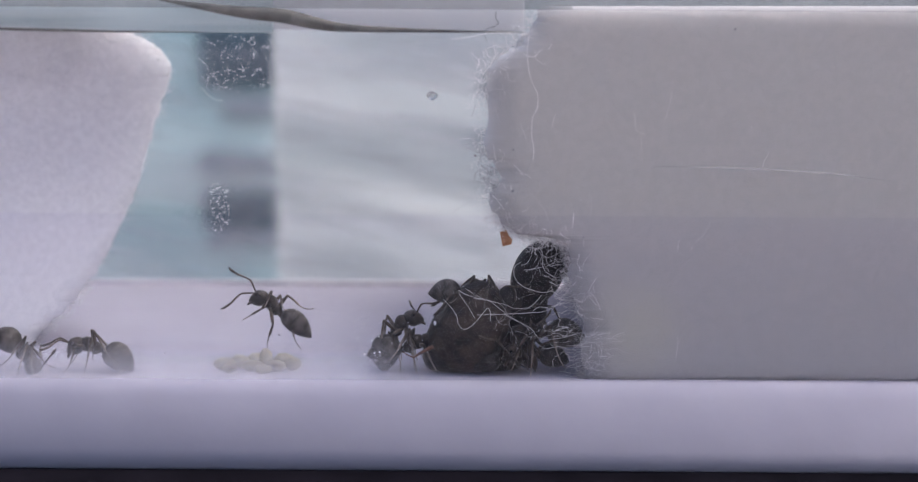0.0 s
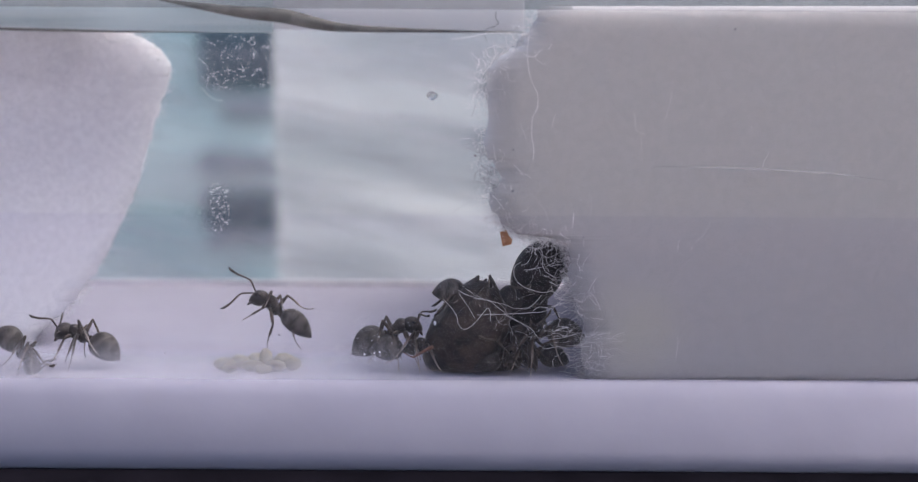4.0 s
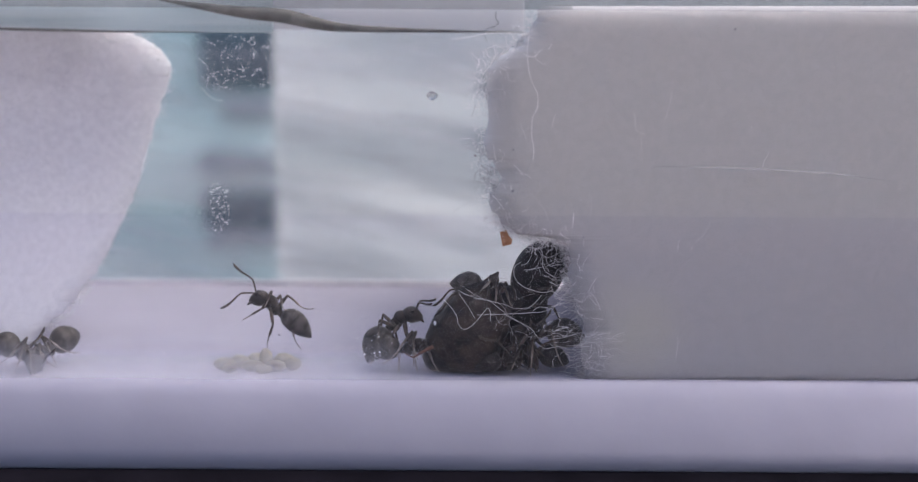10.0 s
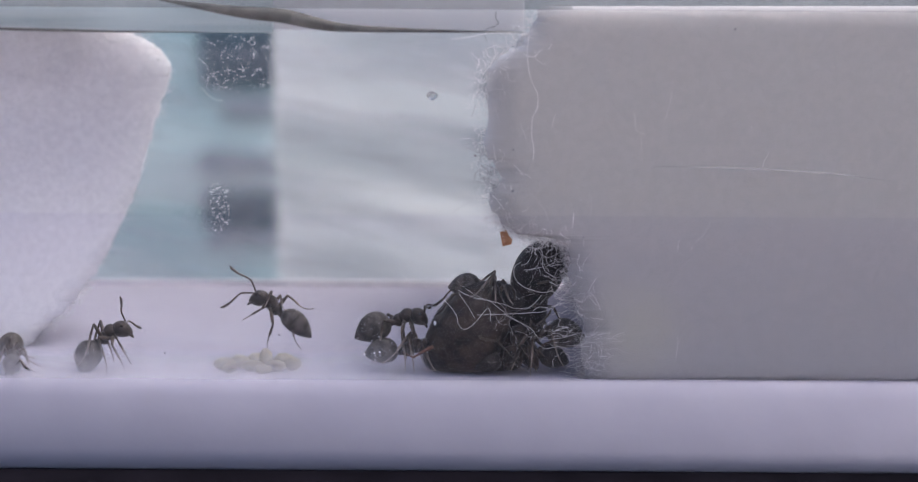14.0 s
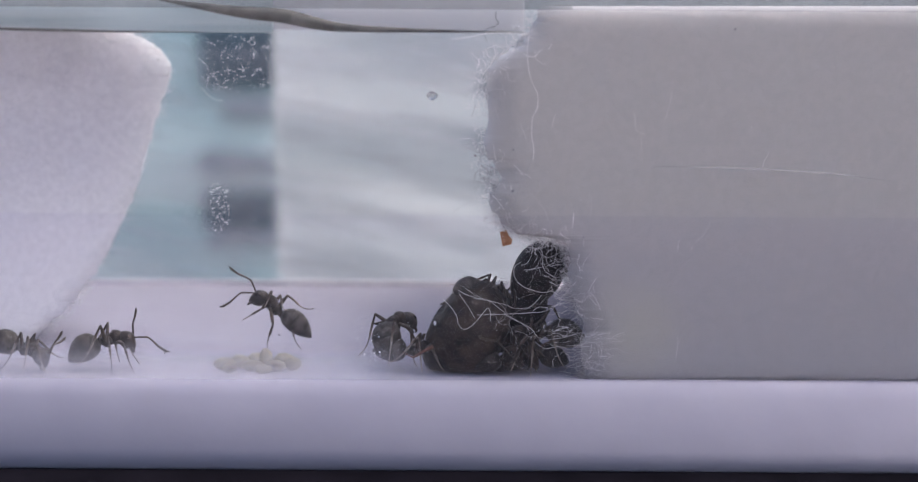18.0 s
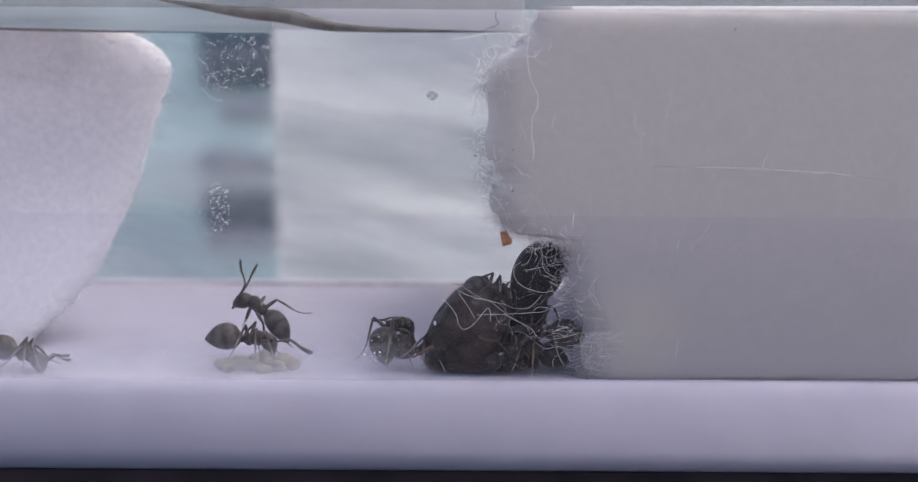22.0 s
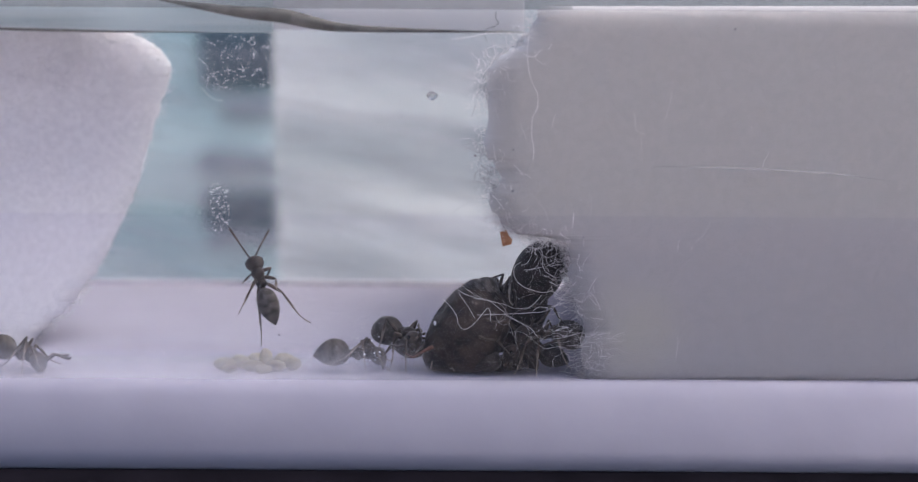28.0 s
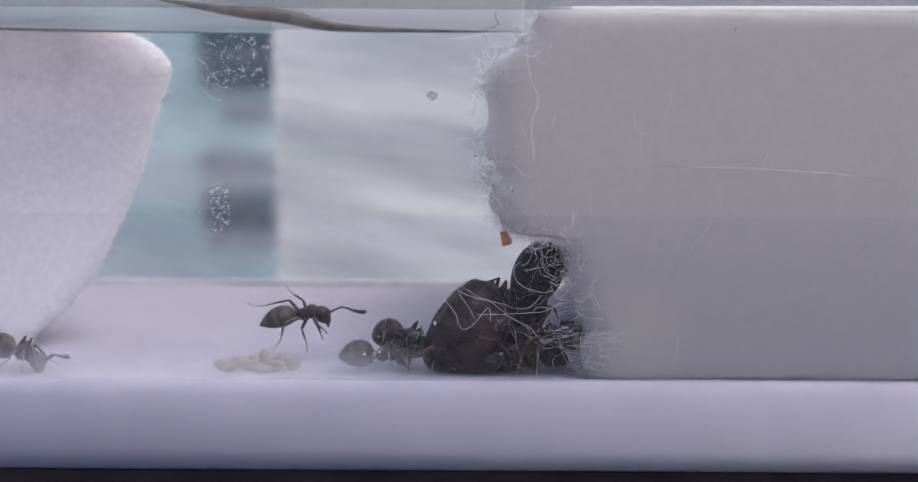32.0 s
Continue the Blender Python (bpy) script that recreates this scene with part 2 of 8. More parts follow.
def stain(mat, centre, reach, colour):
    """A soft yellowish damp mark with an uneven rim."""
    nodes, links = mat.node_tree.nodes, mat.node_tree.links
    tc, dist = nodes.new("ShaderNodeTexCoord"), nodes.new("ShaderNodeVectorMath")
    dist.operation = "DISTANCE"
    dist.inputs[1].default_value = [c * MM for c in centre]
    links.new(tc.outputs["Object"], dist.inputs[0])
    wob = nodes.new("ShaderNodeTexNoise")
    wob.inputs["Scale"].default_value = 900
    links.new(tc.outputs["Object"], wob.inputs["Vector"])
    mul = nodes.new("ShaderNodeMath")
    mul.operation = "MULTIPLY_ADD"
    mul.inputs[1].default_value, mul.inputs[2].default_value = 1.6 * MM, -0.8 * MM
    links.new(wob.outputs["Fac"], mul.inputs[0])
    add = nodes.new("ShaderNodeMath")
    links.new(dist.outputs["Value"], add.inputs[0])
    links.new(mul.outputs[0], add.inputs[1])
    rng_ = nodes.new("ShaderNodeMapRange")
    rng_.inputs["From Min"].default_value, rng_.inputs["From Max"].default_value = 0.0, reach * MM
    rng_.inputs["To Min"].default_value, rng_.inputs["To Max"].default_value = 0.35, 0.0
    links.new(add.outputs[0], rng_.inputs["Value"])
    for shader in [nodes["Principled BSDF"]]:
        mix = nodes.new("ShaderNodeMix")
        mix.data_type = "RGBA"
        links.new(rng_.outputs["Result"], mix.inputs[0])
        links.new(shader.inputs["Base Color"].links[0].from_socket, mix.inputs[6])
        mix.inputs[7].default_value = (*colour, 1)
        links.new(mix.outputs[2], shader.inputs["Base Color"])


stain(DAMP_COTTON, (7.76, 1.20, 1.71), 2.6, (0.62, 0.61, 0.45))


# ---- mesh helpers, all in millimetres ----
def part(name, bm, mat, parent=None, label="", smooth=True):
    bmesh.ops.transform(bm, matrix=Matrix.Scale(MM, 4), verts=bm.verts)
    me = bpy.data.meshes.new(name)
    bm.to_mesh(me)
    bm.free()
    me.materials.append(mat)
    if smooth:
        me.shade_smooth()
    ob = new(name, me)
    ob.parent = parent
    if label:
        ob["label"] = label
    return ob


def empty(name, label, category, group=""):
    return tagged(new(name), label, category, group)


def ball(bm, c, r, seg=20, rings=14, rot=None, bend=None):
    """An ellipsoid at c with radii r; bend reshapes the unit ball first."""
    made = bmesh.ops.create_uvsphere(bm, u_segments=seg, v_segments=rings, radius=1.0)["verts"]
    m = Matrix.Translation(c) @ (rot.to_4x4() if rot else Matrix()) @ Matrix.Diagonal((*r, 1))
    for v in made:
        if bend:
            v.co = bend(v.co)
        v.co = m @ v.co
    return made


def tube(bm, pts, radii, seg=8):
    """A round, tapering rod along a line of points, with closed ends."""
    pts = [Vector(p) for p in pts]
    rings, side = [], None
    for i, p in enumerate(pts):
        d = (pts[min(i + 1, len(pts) - 1)] - pts[max(i - 1, 0)]).normalized()
        ref = side if side is not None else (Vector((0, 0, 1)) if abs(d.z) < 0.9 else Vector((1, 0, 0)))
        side = (ref - d * ref.dot(d)).normalized()
        up = d.cross(side)
        r = radii[i] if not isinstance(radii, (int, float)) else radii
        rings.append([bm.verts.new(p + (side * math.cos(a) + up * math.sin(a)) * r)
                      for a in (2 * math.pi * k / seg for k in range(seg))])
    for a, b in zip(rings, rings[1:]):
        for k in range(seg):
            bm.faces.new((a[k], a[(k + 1) % seg], b[(k + 1) % seg], b[k]))
    bm.faces.new(rings[0][::-1])
    bm.faces.new(rings[-1])


def spline(pts, n=6):
    """Points of a smooth line through pts."""
    pts = [Vector(p) for p in pts]
    ext = [pts[0] * 2 - pts[1]] + pts + [pts[-1] * 2 - pts[-2]]
    out = []
    for a, b, c, d in zip(ext, ext[1:], ext[2:], ext[3:]):
        for k in range(n):
            t = k / n
            out.append(0.5 * ((2 * b) + (c - a) * t + (2 * a - 5 * b + 4 * c - d) * t * t + (3 * b - a - 3 * c + d) * t ** 3))
    return out + [pts[-1]]


def box(bm, lo, hi, bevel=0.0, segments=3):
    made = bmesh.ops.create_cube(bm, size=1.0)["verts"]
    m = Matrix.Translation([(a + b) / 2 for a, b in zip(lo, hi)]) @ Matrix.Diagonal([b - a for a, b in zip(lo, hi)] + [1])
    bmesh.ops.transform(bm, matrix=m, verts=made)
    if bevel:
        edges = list({e for v in made for e in v.link_edges})
        bmesh.ops.bevel(bm, geom=edges, offset=bevel, segments=segments, affect="EDGES", profile=0.5)


# ---- the setting ----
FLOOR, LEAN = -0.42, 0.35                            # the nest floor's height, and how far the nest leans to the right, in degrees
LEANING = pose(0, 0, 0, 0, LEAN, 0)


def floor_at(x):
    return FLOOR - x * math.tan(radians(LEAN))


# Pale desk, added out of view to bounce light onto the nest front.
bm = bmesh.new()
box(bm, (-700, -700, -24.75), (700, 700, -5.05), bevel=2.0)
tagged(part("ground", bm, BOUNCE_DESK, smooth=False), "added pale grey desk top out of view, bouncing light onto the nest", "desk", kind="structure")
# The mat's unseen front keeps some of that bounce off the base foot.
bm = bmesh.new()
box(bm, (-75, -12, -5.04), (75, 27, -4.005), bevel=0.1)
mat_ob = tagged(part("black_mat", bm, BLACK_DESK, smooth=False), "matt black rubber mat under the nest", "mat", kind="structure")
mat_ob.matrix_basis = LEANING


def bar(profile, x0, x1):
    """A long bar along x with the given outline (y, z)."""
    bm = bmesh.new()
    ends = [[bm.verts.new((x, y, z)) for y, z in profile] for x in (x0, x1)]
    n = len(profile)
    for k in range(n):
        bm.faces.new((ends[0][k], ends[0][(k + 1) % n], ends[1][(k + 1) % n], ends[1][k]))
    for ring in ends:
        bm.faces.new(ring)
    bmesh.ops.recalc_face_normals(bm, faces=bm.faces[:])
    return bm


# the front edge: a soft shoulder, a long bulging slope and a rounded foot
UNDER, SLOPE, STEEP, BROW, HEEL = -4.0, 50, 74, 1.6, 1.3
front = [(1.0, FLOOR)]


def roll(radius, start, end, steps=16):
    """Go on along the outline by an arc from one slope to another, in degrees below level."""
    y, z = front[-1]
    for k in range(1, steps + 1):
        a = radians(start + (end - start) * k / steps)
        front.append((y - radius * (math.sin(a) - math.sin(radians(start))), z - radius * (math.cos(radians(start)) - math.cos(a))))


roll(BROW, 0, SLOPE)
drop = front[-1][1] - UNDER - HEEL * (math.cos(radians(STEEP)) - math.cos(radians(115)))
roll(drop / (math.cos(radians(SLOPE)) - math.cos(radians(STEEP))), SLOPE, STEEP)
roll(HEEL, STEEP, 115)
bm = bar([(25.5, FLOOR)] + front + [(25.5, UNDER)], -60, 60)
base = tagged(part("floor", bm, WHITE_BASE), "milky lavender plastic nest base with a thick rounded front edge", "floor", kind="structure")
base.matrix_basis = LEANING

nest = empty("nest_cover", "clear dusty plastic cover over the ant nest", "cover")
# The sheet over the lower half is added: it tints in a reflection.
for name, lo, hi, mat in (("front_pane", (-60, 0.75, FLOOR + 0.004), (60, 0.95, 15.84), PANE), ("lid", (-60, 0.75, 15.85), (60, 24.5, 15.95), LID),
                          ("back_pane", (-60, 24.0, FLOOR + 0.004), (60, 24.4, 15.84), BACK), ("reflection_sheet", (-60, 0.70, FLOOR - 0.04), (60, 0.71, 6.92), REFLECTION)):
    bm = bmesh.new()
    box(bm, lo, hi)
    pane = part(name, bm, mat, nest, "added sheet for a reflection over the lower half, hazier at its foot" if name == "reflection_sheet" else "", smooth=False)
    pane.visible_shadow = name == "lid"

# The dark rods under the lid stand for shading in the glass.
for pts, r, label in ((((-14.2, 10.4, 15.62), (-10.65, 10.4, 15.10), (-8.40, 10.4, 14.90), (-6.80, 10.4, 14.55), (-5.1, 10.4, 14.33), (-0.70, 10.4, 14.22), (3.0, 10.4, 14.20)), (0.04, 0.26, 0.34, 0.29, 0.18, 0.07, 0.03), "dull brown rod under the lid, drawn for shading in the glass"),
                      (((-24.67, 10.6, 14.25), (-19.88, 10.6, 14.16), (-16.29, 10.6, 14.10), (-12.10, 10.6, 14.08)), (0.07, 0.07, 0.05, 0.02), "grey rod along the lid, drawn for shading in the glass"),
                      (((-13.6, 23.80, -0.31), (-11.5, 23.80, -0.31), (-5.78, 23.80, -0.31), (3.65, 23.80, -0.31)), (0.015, 0.05, 0.07, 0.07), "grey rod along the foot of the back pane")):
    bm = bmesh.new()
    tube(bm, spline(pts, 6), [v.x for v in spline([(c, 0, 0) for c in r], 6)], 10)
    part("streak_rod", bm, STREAK if "lid" in label else FOOT_ROD, nest, label)

bm = bmesh.new()
box(bm, (-60, 10.8, 14.06), (-8.9, 11.2, 15.845), bevel=0.08)
part("lid_rim", bm, RIM, nest, "dull streaky teal rim under the lid")
bm = bmesh.new()
box(bm, (-8.88, 10.8, 14.22), (3.0, 11.2, 15.845), bevel=0.08)
part("lid_rim", bm, PALE_RIM, nest, "pale grey rim under the lid")

nest.matrix_basis = LEANING

# what stands behind the nest
bm = bmesh.new()
box(bm, (-80, 46, -5.05), (-11.20, 47, 17.5), bevel=0.3)
tagged(part("teal_panel", bm, TEAL), "pale teal streaky translucent plastic panel behind the nest", "panel")
rack = empty("dark_rack", "dark navy rack before the teal panel", "rack")
for lo, hi in (((-16.2, 44.60, 8.0), (-10.9, 44.60, 12.4)), ((-14.9, 44.60, 6.1), (-10.9, 44.60, 7.6)), ((-16.2, 44.60, 2.6), (-10.9, 44.60, 4.4)), ((-16.1, 44.60, -0.7), (-10.9, 44.60, 2.0)), ((-15.9, 44.60, -2.05), (-10.9, 44.60, -0.75))):
    bm = bmesh.new()
    box(bm, lo, (hi[0], 45.95, hi[2]), bevel=0.6)
    part("block", bm, NAVY if hi[2] - lo[2] > 2.5 else SLATE, rack)
bm = bmesh.new()
x0, x1 = -10.66, 70.0
nx, nz = 120, 46
vs = [[bm.verts.new((x0 + (x1 - x0) * i / nx, 34 + 4.0 * (1 - j / nz) ** 2 + 0.35 * math.sin(0.3 * i + 0.55 * j) * noise.noise((i * 0.05, j * 0.1, 4)) + 0.6 * noise.noise((i * 0.05 + j * 0.05, j * 0.14, 1.5)), -5.05 + 20.7 * j / nz))
       for i in range(nx + 1)] for j in range(nz + 1)]
for a, b in zip(vs, vs[1:]):
    for k in range(nx):
        bm.faces.new((a[k], a[k + 1], b[k + 1], b[k]))
bmesh.ops.solidify(bm, geom=bm.faces[:], thickness=0.3)
tagged(part("tissue_sheet", bm, TISSUE), "crumpled white tissue sheet standing behind the nest", "tissue")


# ---- cotton plugs ----
def cotton(name, label, mat, profile, far, y0, y1, lumps, round_=0.15, lean=0.6, slope=0.0):
    """A wad between the front and back panes: profile gives the free edge (x, z) from the top down, far the x at which it goes on out of sight."""
    bm = bmesh.new()
    line = [p for p in spline([(x, 0, z) for x, z in profile], 10) if p.z < 15.83]
    sign = 1 if far > line[0].x else -1
    ny = 16
    rows = []
    for p in line:
        row = []
        y_b = y1 - max(0.0, y1 - y0 - 2.4) * min(1.0, max(0.0, (p.z - line[0].z + 4.0) / 4.0)) ** 1.5
        y_f = y0 - slope * max(0.0, 1 - (p.z - FLOOR) / 9.0) ** 1.5
        for k in range(ny + 1):                      # round the free edge from front to back
            a = math.pi * k / ny
            y = (y_f + y_b) / 2 - math.cos(a) * (y_b - y_f) / 2
            inset = round_ * (1 - math.sin(a) ** 0.5) + lean * min(y - y_f, 6.0)
            row.append(Vector((p.x + sign * inset, y, p.z)))
        nfar = 40
        front = [Vector((row[0].x + (far - row[0].x) * (1 - f / nfar), y_f, p.z)) for f in range(nfar)]
        back = [Vector((row[-1].x + (far - row[-1].x) * f / nfar, y_b, p.z)) for f in range(1, nfar + 1)]
        rows.append((front + row + back, y_f))
    verts = []
    for row, y_f in rows:
        out = []
        for q in row:
            n1, n2 = noise.noise_vector(q * 0.45), noise.noise_vector(q * 1.7 + Vector((3, 1, 7)))
            near_edge = max(0.0, 1 - min(math.hypot(q.x - p.x, q.z - p.z) for p in line[::3]) / 1.6)
            w = q + noise.noise_vector(q * 5.0) * 0.12 * near_edge + n1 * lumps + n2 * lumps * (0.12 + 0.6 * near_edge)
            if q.y < y_f + 0.01:                      # pressed flat against the pane
                if len(out) < 40:
                    w.x, w.z = q.x, q.z
                w.y = y_f + (w.y - y_f) * (0.08 + 0.2 * near_edge)
            w.y = min(max(w.y, y_f - 0.12), y1 + 0.25)
            w.z = q.z if row is rows[0][0] else min(max(w.z, floor_at(w.x) + 0.01), 15.83)
            out.append(bm.verts.new(w))
        verts.append(out)
    for a, b in zip(verts, verts[1:]):
        for k in range(len(a) - 1):
            bm.faces.new((a[k], a[k + 1], b[k + 1], b[k]))
    for row in (verts[0], verts[-1]):                # close top and bottom, front to back
        n = len(row)
        for k in range(n // 2 - 1):
            bm.faces.new((row[k], row[k + 1], row[n - 2 - k], row[n - 1 - k]))
    bmesh.ops.recalc_face_normals(bm, faces=bm.faces[:])
    ob = part(name, bm, mat)
    return tagged(ob, label, "cotton"), line


def wisp(bm, p, d, length, radius, curl, rng, steps=9):
    """A stray fibre that wanders off from p."""
    p, d = Vector(p), Vector(d).normalized()
    pts = [p.copy()]
    turn = Vector((rng.uniform(-1, 1), rng.uniform(-1, 1), rng.uniform(-1, 1))) * curl
    for _ in range(steps):
        d = (d + turn / steps + Vector((rng.uniform(-1, 1), rng.uniform(-1, 1), rng.uniform(-1, 1))) * curl * 0.35).normalized()
        p = p + d * (length / steps)
        p.z = min(max(p.z, floor_at(p.x) + 0.03), 15.75)
        p.y = max(p.y, 1.0)
        pts.append(p.copy())
    tube(bm, pts, radius, 4)


plug, edge = cotton("cotton_plug", "greyish white damp cotton plug with a frayed edge", DAMP_COTTON, [(3.31, 15.82), (3.04, 15.01), (2.74, 14.35), (2.08, 13.95), (1.47, 13.54), (1.19, 12.73), (1.09, 11.15), (1.12, 9.56), (1.63, 9.04), (1.69, 8.32), (1.25, 7.75), (1.30, 7.05), (1.95, 6.50), (2.6, 6.05), (3.75, 5.85), (4.60, 5.50), (4.72, 4.70), (4.80, 3.70), (5.15, 2.80), (5.62, 1.90), (5.55, 1.10), (5.45, 0.40), (5.50, -0.50)], 58, 1.12, 23.5, 0.22, 0.05, 0.28)
rng = random.Random(4)
strands = bmesh.new()
bm = bmesh.new()
for _ in range(950):
    p = edge[int(len(edge) * rng.random() ** 0.8)]
    q = (p.x + rng.uniform(0.0, 0.9), rng.uniform(1.1, 2.6), p.z + rng.uniform(-0.2, 0.2))
    wisp(bm, q, (rng.uniform(-1.4, 0.5), rng.uniform(-0.3, 0.3), rng.uniform(-1, 1)), rng.uniform(0.3, 1.5), rng.uniform(0.005, 0.011), 1.8, rng)
for _ in range(24):                                 # loose ends that cross the queen's front body and the floor
    q = Vector((5.19, 1.60, 3.34)) + Vector((rng.uniform(-1.2, 0.6), rng.uniform(-0.58, -0.45), rng.uniform(-3.2, 2.4)))
    wisp(bm, q, (-1, 0, rng.uniform(-0.7, 0.7)), rng.uniform(0.5, 1.9), rng.uniform(0.005, 0.009), 1.4, rng)
for _ in range(40):
    q = Vector((5.98, 1.50, 0.73)) + Vector((rng.uniform(-0.7, 0.6), rng.uniform(-0.48, -0.38), rng.uniform(-0.9, 0.9)))
    wisp(bm, q, (rng.uniform(-1, 1), 0, rng.uniform(-0.4, 0.4)), rng.uniform(0.4, 1.2), rng.uniform(0.003, 0.006), 0.9, rng)
for _ in range(28):
    q = Vector((1.17, 1.40, 12.68)) + Vector((rng.uniform(-0.5, 0.6), rng.uniform(-0.2, 0.6), rng.uniform(-1.6, 1.0)))
    wisp(bm, q, (rng.uniform(-1, 0.3), 0, rng.uniform(-0.8, 0.8)), rng.uniform(0.3, 1.2), rng.uniform(0.006, 0.012), 1.6, rng)
for (cx, _, cz), n in (((1.30, 1.30, 9.36), 10), ((1.38, 1.30, 8.59), 16), ((1.18, 1.30, 8.08), 10), ((1.64, 1.30, 7.43), 14), ((1.9, 1.30, 6.60), 18), ((2.4, 1.30, 6.2), 22), ((3.0, 1.30, 5.95), 24), ((3.6, 1.30, 5.8), 24), ((4.26, 1.30, 5.6), 16), ((4.75, 1.30, 4.9), 5), ((4.85, 1.30, 3.9), 4), ((5.2, 1.30, 2.87), 3), ((5.6, 1.30, 2.09), 2), ((5.7, 1.30, 1.03), 3), ((5.9, 1.30, 0.4), 3), ((1.22, 1.30, 12.69), 12), ((1.30, 1.30, 12.05), 8), ((1.67, 1.30, 13.83), 8), ((2.68, 1.30, 14.46), 8), ((3.06, 1.30, 15.09), 6), ((0.79, 1.30, 12.89), 5)):
    for _ in range(n):                              # matted loops round the ragged rim
        q = Vector((cx, 1.3, cz)) + Vector((rng.gauss(0, 0.28), rng.uniform(-0.25, 0.3), rng.gauss(0, 0.28)))
        wisp(bm, q, (rng.uniform(-1, 1), 0, rng.uniform(-1, 1)), rng.uniform(0.5, 1.6), rng.uniform(0.004, 0.008), 3.2, rng, 14)
for (cx, _, cz), n in (((1.15, 1.20, 9.58), 9), ((1.22, 1.20, 8.86), 12), ((1.33, 1.20, 8.30), 10), ((1.58, 1.20, 7.57), 10), ((1.94, 1.20, 6.75), 8), ((1.27, 1.20, 12.69), 7), ((1.37, 1.20, 12.19), 6)):
    for _ in range(n):                              # thicker twisted strands
        q = Vector((cx, 1.15, cz)) + Vector((rng.gauss(0, 0.16), rng.uniform(-0.1, 0.2), rng.gauss(0, 0.2)))
        wisp(strands, q, (rng.uniform(-1, 1), 0, rng.uniform(-1, 1)), rng.uniform(0.4, 1.1), rng.uniform(0.010, 0.018), 3.0, rng, 12)
for _ in range(14):                                # fibres lying in the face of the plug
    z = rng.uniform(0.3, 15.2)
    q = (1.68 + (0.0 if z > 6.67 else 4.6) + 12 * rng.random() ** 1.5, 1.05, z)
    wisp(bm, q, (rng.uniform(-0.5, 0.5), 0, rng.choice((-1, 1))), rng.uniform(0.4, 1.4), rng.uniform(0.003, 0.005), 0.8, rng, 7)
tagged(part("frayed_fibres", bm, FIBRE, plug), kind="stuff")
bm = bmesh.new()
low_edge = [p for p in edge if p.z < 6.6]
for _ in range(1500):                               # short soft fuzz that blurs the lower rim
    p = rng.choice(low_edge)
    q = (p.x + rng.gauss(0.08, 0.16), rng.uniform(1.08, 2.4), p.z + rng.gauss(0, 0.12))
    wisp(bm, q, (rng.uniform(-1.2, 0.6), rng.uniform(-0.4, 0.4), rng.uniform(-1, 1)), rng.uniform(0.15, 0.6), rng.uniform(0.004, 0.008), 2.2, rng, 6)
for _ in range(500):                                # and the foot of the plug
    x = 5.4 + 22 * rng.random() ** 1.6
    wisp(bm, (x, rng.uniform(1.06, 1.2), floor_at(x) + rng.uniform(0.02, 0.25)), (rng.uniform(-1, 1), 0, rng.uniform(-0.3, 0.3)), rng.uniform(0.2, 0.8), rng.uniform(0.004, 0.008), 1.6, rng, 6)
for _ in range(320):                                # faint fibres matted into the flat face
    z = rng.uniform(0.2, 15.3)
    x = (2.3 if z > 6.4 else 5.8) + 16 * rng.random() ** 2
    wisp(bm, (x, rng.uniform(1.07, 1.11), z), (rng.uniform(-1, 1), 0, rng.uniform(-1, 1)), rng.uniform(0.3, 1.0), rng.uniform(0.003, 0.006), 1.6, rng, 6)
tagged(part("soft_fuzz", bm, FUZZ, plug, "short soft greyish fuzz at the rim"), kind="stuff")
tagged(part("twisted_strands", strands, GREY_FIBRE, plug, "matted greyish strands at the rim"), kind="stuff")

def wad_front(z):
    """How far forward the sloping face of the wad reaches at a height."""
    return 11.6 - 4.5 * max(0.0, 1 - (z - FLOOR) / 9.0) ** 1.5


wad, edge2 = cotton("cotton_wad", "soft white cotton wad sloping to the floor", DRY_COTTON, [(-17.4, 15.84), (-16.6, 14.7), (-15.35, 14.0), (-14.55, 13.55), (-14.05, 13.0), (-13.80, 12.3), (-13.80, 11.69), (-14.47, 9.43), (-15.37, 6.88), (-16.21, 4.73), (-17.01, 3.15), (-18.2, 1.45), (-19.3, 0.45), (-20.4, -0.45)], -58, 11.6, 14.3, 0.2, slope=4.5)
bm = bmesh.new()
for _ in range(2200):
    p = edge2[rng.randrange(len(edge2))]
    if p.z > 12.2 and rng.random() < 0.75:
        continue
    q = (p.x - rng.uniform(0.0, 0.8), wad_front(p.z) + rng.uniform(-0.12, 0.5), p.z + rng.uniform(-0.2, 0.2))
    wisp(bm, q, (rng.uniform(-0.4, 1.3), rng.uniform(-0.3, 0.3), rng.uniform(-1, 1)), rng.uniform(0.12, 0.42), rng.uniform(0.005, 0.010), 1.5, rng)
for _ in range(1100):
    p = rng.choice(edge2)
    q = (p.x - rng.uniform(0.6, 8), wad_front(p.z) - 0.08, max(p.z, 0.3))
    wisp(bm, q, (rng.uniform(-1, 1), 0, rng.uniform(-1, 1)), rng.uniform(0.4, 1.6), rng.uniform(0.006, 0.012), 1.6, rng, 7)
tagged(part("frayed_fibres", bm, DRY_COTTON, wad), kind="stuff")


